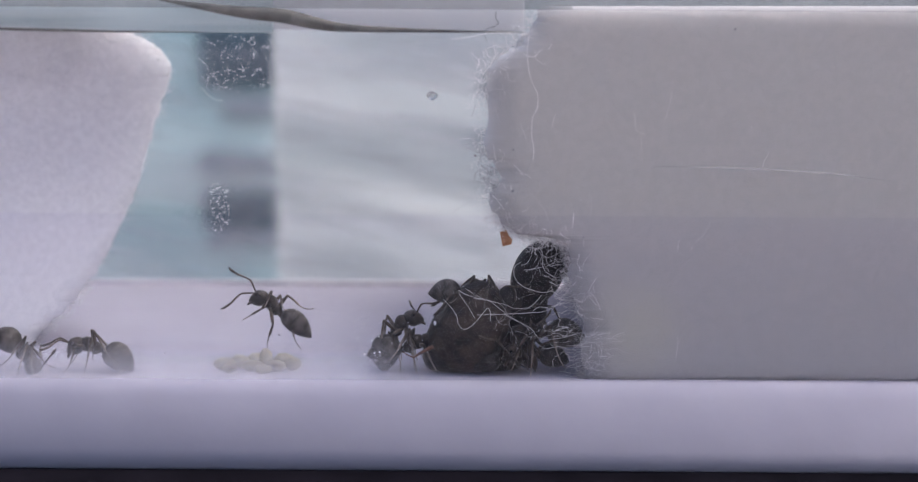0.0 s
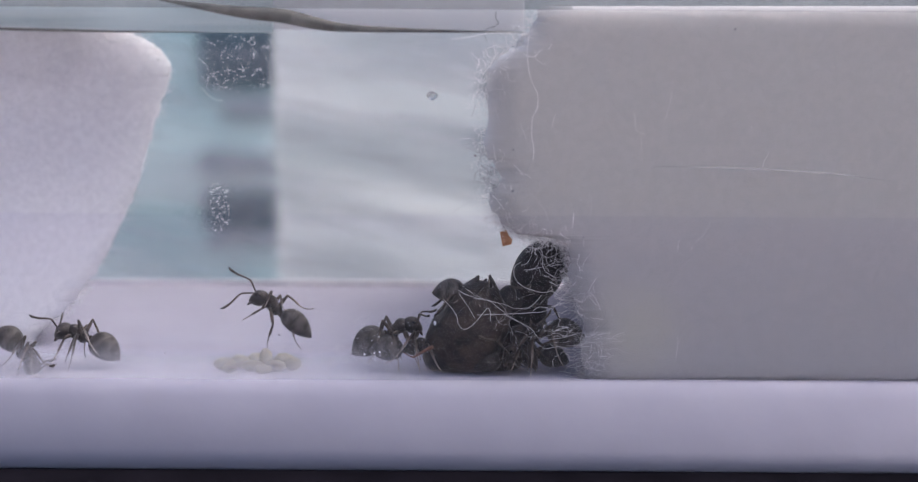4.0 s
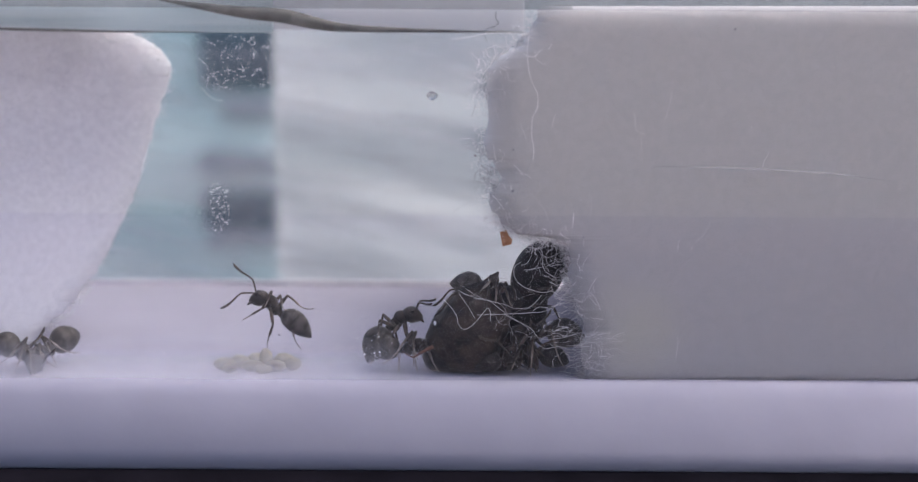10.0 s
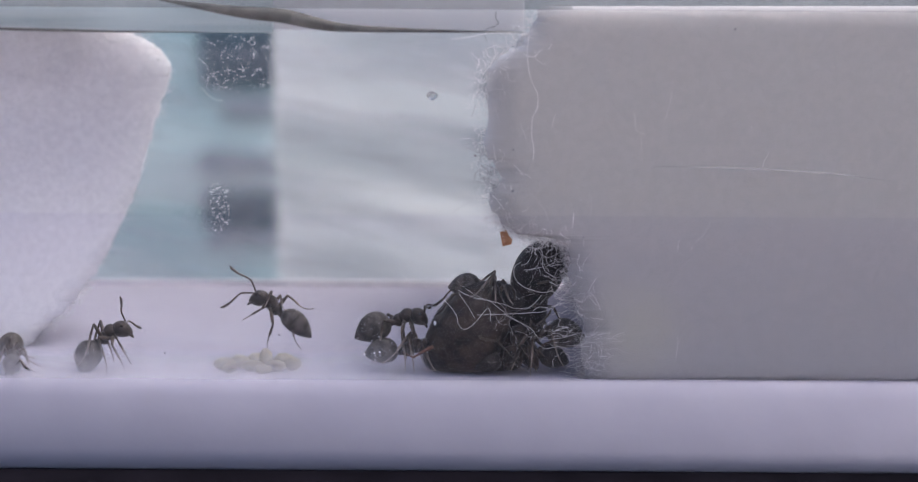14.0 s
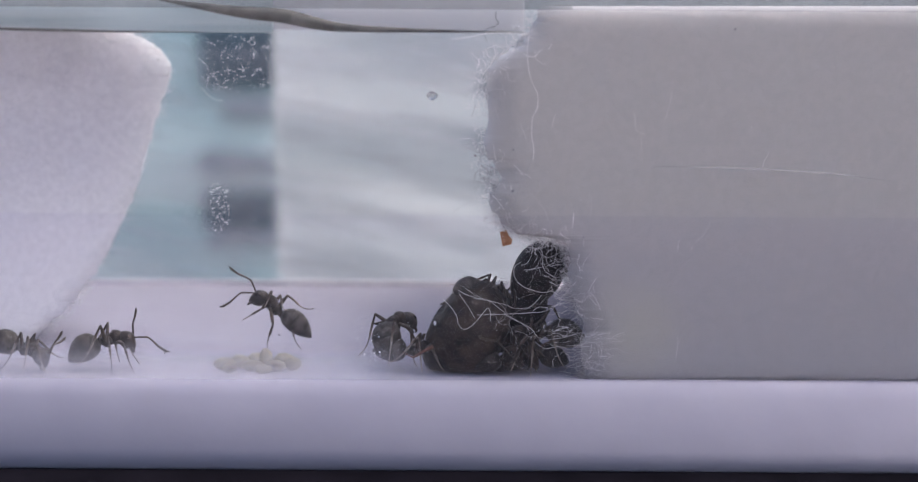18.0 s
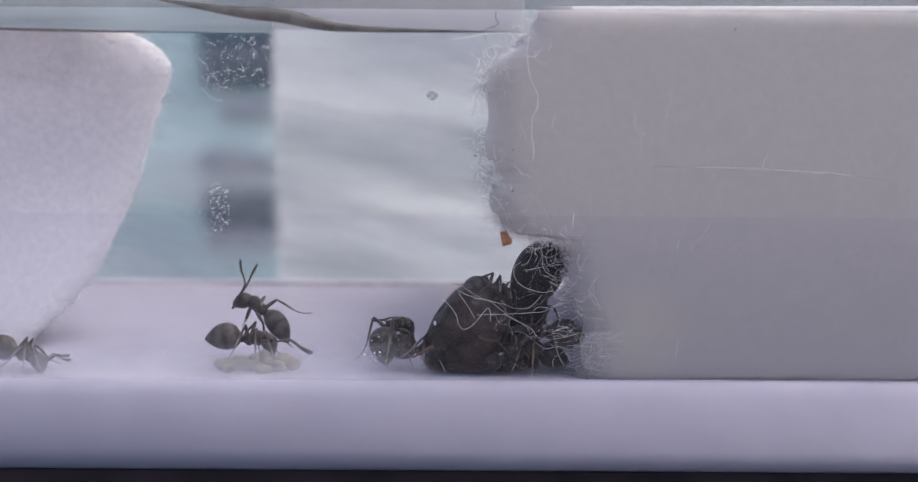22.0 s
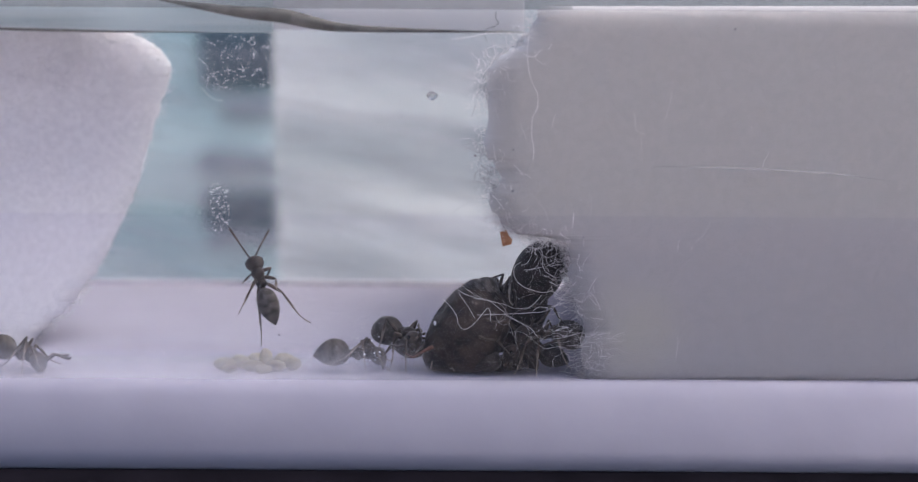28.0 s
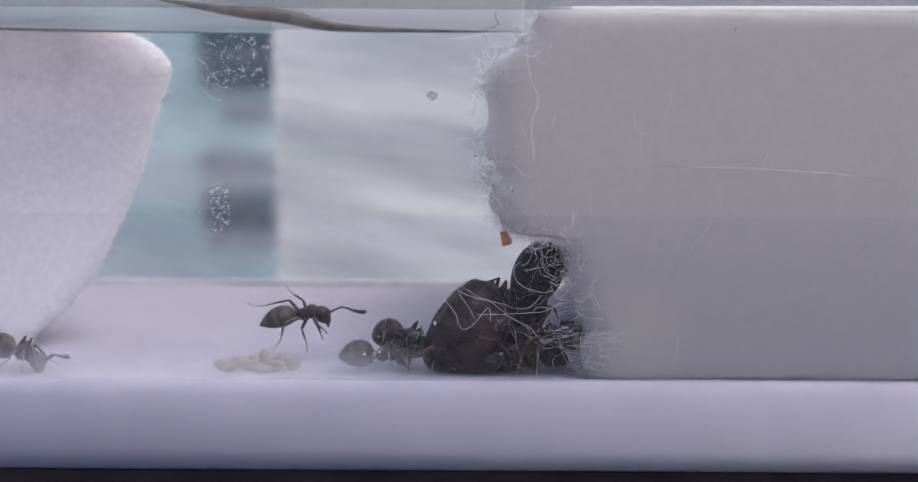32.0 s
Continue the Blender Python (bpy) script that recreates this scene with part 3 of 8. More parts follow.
# ---- ants ----
def revolve(bm, profile, seg=22, rise=lambda s: 0.0):
    """A body turned about the x axis: profile gives (x, radius)."""
    rings = [[bm.verts.new((x, r * math.cos(a), r * math.sin(a) + rise(i / (len(profile) - 1)))) for a in (2 * math.pi * k / seg for k in range(seg))]
             for i, (x, r) in enumerate(profile)]
    for a, b in zip(rings, rings[1:]):
        for k in range(seg):
            bm.faces.new((a[k], a[(k + 1) % seg], b[(k + 1) % seg], b[k]))
    bm.faces.new(rings[0])
    bm.faces.new(rings[-1][::-1])
    bmesh.ops.recalc_face_normals(bm, faces=bm.faces[:])


def gaster_profile(length, radius, plates=4, n=40):
    """An egg, blunt in front, drawn to a point behind, with slight steps where the plates overlap."""
    out = []
    for i in range(n + 1):
        s = i / n
        if s < 0.42:
            r = (1 - ((0.42 - s) / 0.42) ** 2.3) ** 0.5
        else:
            r = max(0.0, 1 - ((s - 0.42) / 0.58) ** 1.9) ** 0.9
        r = radius * max(0.03, r)
        r *= 1 + 0.022 * ((s * plates) % 1.0 - 0.5)
        out.append((-s * length, r))
    return out


def hairs(bm, at, count, length, rng, radius=0.006):
    """Short bristles that stand off a body; at(u, v) gives a point and its normal."""
    for _ in range(count):
        p, n = at(rng.random(), rng.random())
        e = p + (n + Vector((-0.5, 0, 0))).normalized() * length
        tube(bm, [p, e], [radius, radius * 0.3], 3)


HIPS = [(0.26, 0.13, -0.14), (0.02, 0.14, -0.18), (-0.24, 0.13, -0.16)]
FEMUR, SHIN = (0.70, 0.75, 0.95), (1.05, 1.35, 1.95)
ANTENNA_AT = [(0.98, 0.12, -0.10), (0.98, -0.12, -0.10)]


def femur_mesh(n):
    """Hip joint and thick upper leg, along x."""
    bm = bmesh.new()
    tube(bm, [(-0.06, 0, 0), (0.02, 0, 0), (0.12, 0, 0), (0.18, 0, 0), (0.3 * n, 0, 0.01), (0.6 * n, 0, 0.01), (0.9 * n, 0, 0), (n, 0, 0), (n + 0.02, 0, 0)], [0.06, 0.105, 0.085, 0.055, 0.092, 0.088, 0.066, 0.052, 0.024], 8)
    return bm


def shin_mesh(n):
    """Lower leg, then the thread-like jointed foot, along x."""
    bm = bmesh.new()
    tube(bm, [(-0.01, 0, 0), (0.05 * n, 0, 0), (0.25 * n, 0, 0.015), (0.48 * n, 0, 0.01), (0.52 * n, 0, 0), (0.56 * n, 0, 0), (0.68 * n, 0, 0.012 * n), (0.80 * n, 0, 0.045 * n), (0.91 * n, 0, 0.10 * n), (0.97 * n, 0, 0.15 * n), (0.985 * n, 0, 0.15 * n + 0.06)],
         [0.040, 0.046, 0.058, 0.056, 0.040, 0.030, 0.027, 0.024, 0.022, 0.022, 0.008], 7)
    return bm


# dark: the crowd's shade goes into the gaster and leg colours
def worker(label, stance, gaster_down=10, gaster_size=1.0, slim=0.0, head_down=50, antennae=((25, 20), (-25, 30)), reach=0.35, dark=False):
    """A small brown worker; the middle body is its origin, x forward, z to its back. Returns it with its two antennae and six legs."""
    rng = random.Random(11)
    ant = empty("worker_ant", label, "ant", "worker ants")
    bm = bmesh.new()
    ball(bm, (0.22, 0, 0.04), (0.33, 0.31, 0.34))
    ball(bm, (-0.02, 0, 0.0), (0.24, 0.25, 0.27))
    ball(bm, (-0.26, 0, -0.05), (0.25, 0.26, 0.29), bend=lambda c: Vector((c.x, c.y, c.z * (1 + 0.25 * c.x))))
    tube(bm, [(0.4, 0, 0.08), (0.54, 0, 0.12)], [0.13, 0.10], 10)
    part("mesosoma", bm, CHITIN, ant)
    bm = bmesh.new()
    ball(bm, (-0.54, 0, -0.04), (0.08, 0.14, 0.20), 12, 10)
    tube(bm, [(-0.42, 0, -0.14), (-0.54, 0, -0.12), (-0.72, 0, -0.06)], [0.09, 0.08, 0.08], 8)
    part("petiole", bm, CHITIN, ant)
    bm = bmesh.new()
    prof = gaster_profile((1.66 + slim) * gaster_size, (0.615 - 0.85 * slim) * gaster_size)
    revolve(bm, prof, rise=lambda s: 0.06 * math.sin(math.pi * s))

    def skin(u, v):
        x, r = prof[4 + int(u * 34)]
        a = 2 * math.pi * v
        n = Vector((0, math.cos(a), math.sin(a)))
        return Vector((x, 0, 0.04)) + n * r, n
    hairs(bm, skin, 90, 0.07, rng)
    g = part("gaster", bm, SHADED_GASTER if dark else GASTER, ant, "banded gaster darkened for the crowd's shade, with fine down" if dark else "greyish brown banded gaster with fine down")
    g.matrix_basis = pose(-0.57 * MM, 0, 0.05 * MM, 0, -gaster_down, 0)
    bm = bmesh.new()
    ball(bm, (0.37, 0, 0), (0.48, 0.44, 0.38), 24, 16, bend=lambda c: Vector((c.x, c.y * (1 - 0.22 * max(0, c.x)), c.z * (1 - 0.35 * max(0, c.x)) - 0.10 * max(0, c.x))))
    head = part("head", bm, CHITIN, ant)
    head.matrix_basis = pose(0.48 * MM, 0, 0.12 * MM, 0, head_down, 0)
    for s in (1, -1):
        bm = bmesh.new()
        ball(bm, (0.34, 0.392 * s, 0.12), (0.085, 0.04, 0.075), 12, 8)
        part("eye", bm, EYE_BLACK, head)
        bm = bmesh.new()
        tube(bm, spline([(0.74, 0.14 * s, -0.10), (0.86, 0.15 * s, -0.16), (0.95, 0.05 * s, -0.22)], 4), [0.07, 0.07, 0.066, 0.06, 0.055, 0.05, 0.04, 0.03, 0.015], 7)
        part("mandible", bm, LEG, head, "reddish brown mandible")
    feelers = []
    for p, (yaw, pitch) in zip(ANTENNA_AT, antennae):
        bm = bmesh.new()
        tube(bm, [(0, 0, 0), (0.08, 0, 0.06), (0.30, 0, 0.16), (0.56, 0, 0.26), (0.62, 0, 0.265), (0.85, 0, 0.20), (1.20, 0, 0.05), (1.58, 0, -0.02), (1.74, 0, 0.01)],
             [0.046, 0.036, 0.040, 0.046, 0.038, 0.042, 0.052, 0.062, 0.024], 8)
        f = part("antenna", bm, LEG, ant)
        f.matrix_basis = pose(*[c * MM for c in p], 0, -pitch, yaw)
        feelers.append(f)
    made = []
    for i, (turns, bends) in enumerate(stance):
        n, s = i // 2, 1 if i % 2 == 0 else -1
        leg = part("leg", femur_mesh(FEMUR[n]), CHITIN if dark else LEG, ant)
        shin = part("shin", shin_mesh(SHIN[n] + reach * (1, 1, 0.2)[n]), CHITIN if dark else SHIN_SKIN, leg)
        leg.matrix_basis = pose(HIPS[n][0] * MM, HIPS[n][1] * s * MM, HIPS[n][2] * MM, *turns[0][1:])
        shin.matrix_basis = pose(FEMUR[n] * MM, 0, 0, 0, bends[0][1], 0)
        made.append((leg, shin, n, s, turns, bends))
    return ant, feelers, made, g


# how each ant sets its legs: turns of the upper leg and bends of the knee, by the second
STANCE_A = [([(0, -137, -55, 173), (2, -127, -61, 164), (3, -141, -50, 177), (6, -136, -55, 172), (8, -133, -57, 168), (10, -105, -67, 142), (11, -141, -47, 168), (12, -102, -67, 139), (13.5, -64, -67, 103), (16.5, -126, -60, 158), (18, -85, -69, 123), (20, -83, -68, 121), (24, -79, -68, 117), (32, -84, -69, 122)], [(0, 130), (2, 127), (3, 132), (6, 131), (8, 128), (10, 122), (11, 127), (12, 120), (13.5, 117), (16.5, 126), (18, 119), (20, 119), (24, 118), (32, 119)]),
        ([(0, 67, -63, -90), (2, 57, -61, -78), (3, 71, -64, -94), (6, 60, -61, -78), (8, 61, -62, -82), (10, 49, -58, -73), (11, 52, -58, -72), (12, 32, -50, -69), (13.5, 36, -54, -74), (16.5, 49, -56, -64), (18, 30, -40, -54), (20, 42, -56, -72), (24, 41, -55, -71), (32, 42, -55, -71)], [(0, 127), (2, 124), (3, 127), (6, 127), (8, 129), (10, 128), (11, 130), (12, 123), (13.5, 125), (16.5, 133), (18, 107), (20, 117), (24, 117), (32, 117)]),
        ([(0, -170, -54, -109), (2, -167, -61, -114), (3, -171, -53, -108), (6, -171, -54, -109), (8, -171, -53, -107), (10, -168, -60, -112), (11, -171, -54, -108), (12, -152, -77, -130), (13.5, -160, -72, -121), (16.5, -174, -44, -104), (18, -54, -80, 128), (20, -158, -72, -125), (24, -158, -72, -125), (32, -155, -73, -128)], [(0, 145), (2, 143), (3, 146), (6, 145), (8, 146), (10, 144), (11, 145), (12, 140), (13.5, 142), (16.5, 148), (18, 132), (20, 141), (24, 141), (32, 140)]),
        ([(0, 67, -70, -115), (2, 53, -67, -100), (3, 72, -70, -117), (6, 57, -66, -97), (8, 59, -69, -108), (10, 45, -70, -104), (11, 136, -71, 161), (12, 138, -77, 148), (13.5, 40, -75, -110), (16.5, 48, -65, -94), (18, 47, -74, -111), (20, 45, -73, -109), (24, 43, -73, -108), (32, 42, -71, -104)], [(0, 145), (2, 143), (3, 145), (6, 144), (8, 146), (10, 146), (11, 157), (12, 150), (13.5, 144), (16.5, 151), (18, 143), (20, 143), (24, 143), (32, 142)]),
        ([(0, 148, -70, -37), (2, 141, -73, -31), (3, 150, -70, -42), (6, 146, -71, -35), (8, 146, -67, -32), (10, 141, -66, -22), (11, 152, -48, -27), (12, 148, -53, -22), (13.5, 136, -66, -13), (16.5, 147, -58, -25), (18, 133, -71, -15), (20, 131, -72, -14), (24, 131, -71, -13), (32, 127, -74, -11)], [(0, 150), (2, 148), (3, 150), (6, 147), (8, 149), (10, 149), (11, 154), (12, 154), (13.5, 150), (16.5, 149), (18, 150), (20, 150), (24, 150), (32, 149)]),
        ([(0, -14, -64, -90), (2, -16, -64, -89), (3, -5, -60, -91), (6, -9, -55, -93), (8, -27, -64, -89), (10, -70, -73, -55), (11, -52, -69, -76), (12, -79, -73, -48), (13.5, -98, -73, -29), (16.5, -56, -65, -86), (18, -21, -57, -95), (20, -77, -76, -43), (24, -78, -75, -42), (32, -61, -76, -56)], [(0, 163), (2, 163), (3, 163), (6, 163), (8, 163), (10, 163), (11, 163), (12, 156), (13.5, 158), (16.5, 163), (18, 149), (20, 161), (24, 160), (32, 161)])]
STANCE_B = [([(0, -13, -8, 65), (0.2, -13, -5, 64), (0.3, -6, -9, 78), (0.4, -16, -23, 64), (0.5, -17, 4, 50), (0.6, -13, -1, 62), (0.7, -7, -4, 77), (0.8, -16, -19, 63), (0.9, -18, 8, 48), (1, -14, 3, 61), (1.1, -7, -3, 75), (1.2, -14, -2, 62), (2, -17, -27, 65), (2.25, -17, -27, 64), (2.5, -25, -46, 70), (2.75, -18, -27, 63), (3, -26, -46, 69), (3.25, -14, -16, 65), (3.5, -14, -25, 69), (3.75, -7, 5, 76), (4, -5, -5, 80), (4.25, 1, 25, 93), (4.5, 3, 13, 97), (4.75, 10, 36, 113), (5, 13, 32, 121), (5.5, 18, 21, 133), (6, 6, 44, 103), (6.11, 4, 42, 99), (6.22, 2, 17, 94), (6.34, -10, 13, 68), (6.45, -14, 27, 58), (6.56, -9, 8, 69), (6.67, -10, -10, 70), (6.79, -21, -21, 53), (6.9, -22, -13, 45), (7, -21, -26, 56), (7.01, -21, -26, 58), (7.12, -22, -37, 66), (7.24, -30, -41, 57), (7.35, -26, -27, 46), (7.46, -24, -34, 58), (7.57, -27, -45, 68), (7.69, -34, -47, 60), (7.8, -28, -38, 55), (8, -30, -40, 55), (9, -35, -48, 61), (10, -39, -51, 62), (10.6, -22, -33, 61), (11, -28, -52, 76), (11.1, -39, -68, 98), (11.11, -37, -68, 98), (11.23, -46, -65, 95), (11.34, -22, -32, 61), (11.45, -15, -23, 67), (11.56, -5, -24, 83), (11.68, -9, -27, 78), (11.79, -8, 6, 72), (11.9, -1, 12, 88), (12, 8, 5, 107), (12.01, 8, 4, 108), (12.13, 1, -8, 92), (12.24, -5, 14, 79), (12.35, -3, 12, 84), (12.46, 2, -2, 94), (12.58, -6, -16, 81), (13, -9, -6, 72), (14, 4, 17, 99), (16.5, -6, 3, 77), (18, -11, -7, 68), (18.1, -11, -4, 69), (18.2, -10, -1, 69), (18.3, -4, -4, 81), (18.4, -11, -14, 70), (18.5, -13, 18, 60), (18.6, -10, 6, 69), (18.7, -6, -3, 78), (18.8, -15, -20, 66), (18.9, -17, 5, 51), (19, -14, -7, 61), (19.1, -11, -15, 71), (19.2, -21, -35, 65), (19.3, -20, -14, 50), (19.4, -19, -25, 61), (19.5, -16, -33, 71), (19.6, -30, -49, 71), (19.7, -23, -26, 52), (19.8, -21, -35, 63), (20, -22, -38, 65), (20.5, -18, -29, 64), (20.8, -18, -27, 63), (20.9, -20, -18, 53), (21, -17, -25, 63), (21.1, -13, -30, 73), (21.2, -25, -44, 68), (21.3, -21, -19, 51), (21.4, -19, -26, 61), (21.5, -15, -30, 71), (21.6, -26, -44, 68), (21.7, -21, -18, 51), (21.8, -18, -24, 62), (21.9, -13, -27, 72), (22, -23, -41, 67), (22.1, -19, -14, 52), (22.2, -16, -20, 63), (22.3, -11, -24, 73), (22.4, -21, -38, 67), (22.5, -18, -10, 53), (22.6, -16, -20, 64), (22.7, -11, -28, 75), (22.8, -23, -44, 70), (22.9, -19, -19, 55), (23, -17, -30, 67), (23.1, -14, -41, 78), (23.2, -34, -56, 78), (23.3, -24, -34, 57), (23.4, -27, -48, 71), (23.5, -28, -61, 87), (23.6, -62, -67, 102), (23.7, -32, -46, 62), (23.8, -39, -59, 81), (23.9, -50, -71, 109), (24, -47, -63, 89), (25, -37, -58, 80), (27.5, -37, -58, 80), (29, -42, -61, 85), (30, -48, -64, 90), (31, -62, -67, 102), (32, -45, -62, 87)], [(0, 103), (0.2, 100), (0.3, 110), (0.4, 112), (0.5, 80), (0.6, 96), (0.7, 106), (0.8, 108), (0.9, 75), (1, 91), (1.1, 104), (1.2, 95), (2, 110), (2.25, 110), (2.5, 119), (2.75, 110), (3, 119), (3.25, 102), (3.5, 107), (3.75, 81), (4, 88), (4.25, 48), (4.5, 59), (4.75, 18), (5, 18), (5.5, 18), (6, 18), (6.11, 23), (6.22, 63), (6.34, 65), (6.45, 45), (6.56, 78), (6.67, 99), (6.79, 91), (6.9, 78), (7, 103), (7.01, 105), (7.12, 118), (7.24, 101), (7.35, 87), (7.46, 111), (7.57, 123), (7.69, 105), (7.8, 107), (8, 109), (9, 117), (10, 119), (10.6, 118), (11, 113), (11.1, 126), (11.11, 126), (11.23, 121), (11.34, 93), (11.45, 98), (11.56, 109), (11.68, 111), (11.79, 81), (11.9, 79), (12, 84), (12.01, 84), (12.13, 99), (12.24, 72), (12.35, 75), (12.46, 89), (12.58, 101), (13, 84), (14, 61), (16.5, 77), (18, 84), (18.1, 81), (18.2, 78), (18.3, 87), (18.4, 91), (18.5, 49), (18.6, 71), (18.7, 84), (18.8, 92), (18.9, 56), (19, 77), (19.1, 93), (19.2, 100), (19.3, 69), (19.4, 91), (19.5, 106), (19.6, 108), (19.7, 79), (19.8, 98), (20, 101), (20.5, 97), (20.8, 95), (20.9, 76), (21, 94), (21.1, 106), (21.2, 106), (21.3, 75), (21.4, 92), (21.5, 104), (21.6, 105), (21.7, 73), (21.8, 91), (21.9, 103), (22, 105), (22.1, 72), (22.2, 90), (22.3, 102), (22.4, 104), (22.5, 71), (22.6, 92), (22.7, 106), (22.8, 109), (22.9, 80), (23, 100), (23.1, 115), (23.2, 114), (23.3, 89), (23.4, 109), (23.5, 125), (23.6, 118), (23.7, 95), (23.8, 115), (23.9, 130), (24, 117), (25, 115), (27.5, 115), (29, 116), (30, 117), (31, 118), (32, 117)]),
        ([(0, 13, -25, -71), (0.2, 13, -23, -70), (0.3, 16, -12, -59), (0.4, 13, -21, -70), (0.5, 7, -27, -80), (0.6, 18, -37, -71), (0.7, 16, -8, -58), (0.8, 12, -16, -69), (0.9, 7, -22, -79), (1, 17, -33, -69), (1.1, 16, -7, -57), (1.2, 13, -18, -68), (2, 18, -36, -69), (2.25, 30, -54, -77), (2.5, 19, -38, -69), (2.75, 33, -56, -79), (3, 21, -40, -70), (3.25, 21, -42, -71), (3.5, 10, -4, -69), (3.75, 9, -5, -72), (4, 2, 32, -86), (4.25, -3, 28, -96), (4.5, -29, 62, -144), (4.75, -25, 44, -148), (5, -35, 47, -176), (5.5, -30, 29, 178), (6, -30, 68, -141), (6.11, 0, 50, -89), (6.22, 15, 67, -64), (6.34, 3, 37, -83), (6.45, 5, 12, -79), (6.56, 15, -2, -57), (6.67, 17, 6, -50), (6.79, 14, -17, -65), (6.9, 19, -41, -73), (7, 36, -53, -71), (7.01, 35, -51, -69), (7.12, 27, -37, -56), (7.24, 26, -50, -74), (7.35, 39, -64, -92), (7.46, 53, -62, -86), (7.57, 35, -50, -64), (7.69, 42, -63, -90), (7.8, 47, -62, -87), (8, 59, -66, -98), (9, 104, -67, -140), (10, 126, -60, -157), (10.6, 35, -58, -81), (11, 22, -35, -64), (11.1, 27, -35, -52), (11.11, 26, -32, -51), (11.23, 20, -24, -57), (11.34, 10, -24, -75), (11.45, 16, -34, -72), (11.56, 15, -6, -59), (11.68, 8, 3, -74), (11.79, -3, -1, -96), (11.9, -0, -8, -91), (12, 1, 16, -88), (12.01, 1, 19, -88), (12.13, -2, 20, -94), (12.24, -7, 9, -105), (12.35, 1, -2, -89), (12.46, 8, 19, -71), (12.58, 6, 20, -77), (13, 11, 13, -66), (14, -10, 34, -113), (16.5, 7, 23, -75), (18, 13, 11, -60), (18.1, 13, 14, -61), (18.2, 13, -3, -62), (18.3, 18, 26, -48), (18.4, 11, 24, -64), (18.5, 3, 23, -83), (18.6, 13, 4, -62), (18.7, 19, 26, -43), (18.8, 15, 17, -55), (18.9, 11, 12, -66), (19, 18, -10, -54), (19.1, 21, 9, -39), (19.2, 18, -1, -50), (19.3, 14, -6, -61), (19.4, 22, -29, -56), (19.5, 22, -11, -41), (19.6, 20, -17, -51), (19.7, 16, -19, -62), (19.8, 21, -20, -53), (20, 21, -23, -54), (20.5, 18, -14, -54), (20.8, 18, -11, -54), (20.9, 13, -12, -65), (21, 21, -29, -59), (21.1, 21, -5, -42), (21.2, 19, -11, -52), (21.3, 15, -12, -62), (21.4, 23, -30, -57), (21.5, 22, -7, -41), (21.6, 19, -11, -51), (21.7, 15, -10, -62), (21.8, 22, -28, -57), (21.9, 21, -3, -41), (22, 18, -7, -52), (22.1, 13, -7, -64), (22.2, 20, -24, -57), (22.3, 20, 1, -42), (22.4, 17, -3, -54), (22.5, 11, -4, -67), (22.6, 19, -24, -59), (22.7, 20, -2, -44), (22.8, 17, -9, -57), (22.9, 11, -14, -70), (23, 21, -33, -63), (23.1, 21, -13, -47), (23.2, 19, -24, -59), (23.3, 16, -33, -71), (23.4, 32, -51, -71), (23.5, 25, -30, -50), (23.6, 26, -41, -63), (23.7, 23, -50, -77), (23.8, 46, -61, -85), (23.9, 29, -39, -55), (24, 33, -51, -71), (25, 27, -45, -67), (27.5, 27, -45, -67), (29, 30, -49, -70), (30, 33, -52, -73), (31, 40, -58, -79), (32, 31, -51, -71)], [(0, 101), (0.2, 99), (0.3, 80), (0.4, 97), (0.5, 107), (0.6, 108), (0.7, 76), (0.8, 92), (0.9, 103), (1, 104), (1.1, 74), (1.2, 94), (2, 108), (2.25, 117), (2.5, 108), (2.75, 117), (3, 109), (3.25, 113), (3.5, 93), (3.75, 100), (4, 69), (4.25, 79), (4.5, 23), (4.75, 44), (5, 18), (5.5, 18), (6, 18), (6.11, 50), (6.22, 18), (6.34, 59), (6.45, 85), (6.56, 82), (6.67, 63), (6.79, 95), (6.9, 113), (7, 106), (7.01, 103), (7.12, 87), (7.24, 112), (7.35, 123), (7.46, 108), (7.57, 94), (7.69, 118), (7.8, 113), (8, 115), (9, 121), (10, 125), (10.6, 114), (11, 115), (11.1, 104), (11.11, 101), (11.23, 108), (11.34, 120), (11.45, 121), (11.56, 91), (11.68, 92), (11.79, 98), (11.9, 104), (12, 79), (12.01, 75), (12.13, 76), (12.24, 87), (12.35, 102), (12.46, 77), (12.58, 79), (13, 86), (14, 65), (16.5, 79), (18, 84), (18.1, 81), (18.2, 97), (18.3, 58), (18.4, 73), (18.5, 81), (18.6, 91), (18.7, 52), (18.8, 73), (18.9, 87), (19, 94), (19.1, 60), (19.2, 83), (19.3, 98), (19.4, 104), (19.5, 73), (19.6, 93), (19.7, 108), (19.8, 97), (20, 99), (20.5, 96), (20.8, 94), (20.9, 106), (21, 107), (21.1, 73), (21.2, 91), (21.3, 103), (21.4, 105), (21.5, 71), (21.6, 90), (21.7, 102), (21.8, 104), (21.9, 70), (22, 89), (22.1, 101), (22.2, 104), (22.3, 70), (22.4, 89), (22.5, 101), (22.6, 106), (22.7, 76), (22.8, 96), (22.9, 110), (23, 113), (23.1, 85), (23.2, 105), (23.3, 121), (23.4, 118), (23.5, 92), (23.6, 113), (23.7, 128), (23.8, 120), (23.9, 97), (24, 117), (25, 116), (27.5, 116), (29, 118), (30, 119), (31, 120), (32, 119)]),
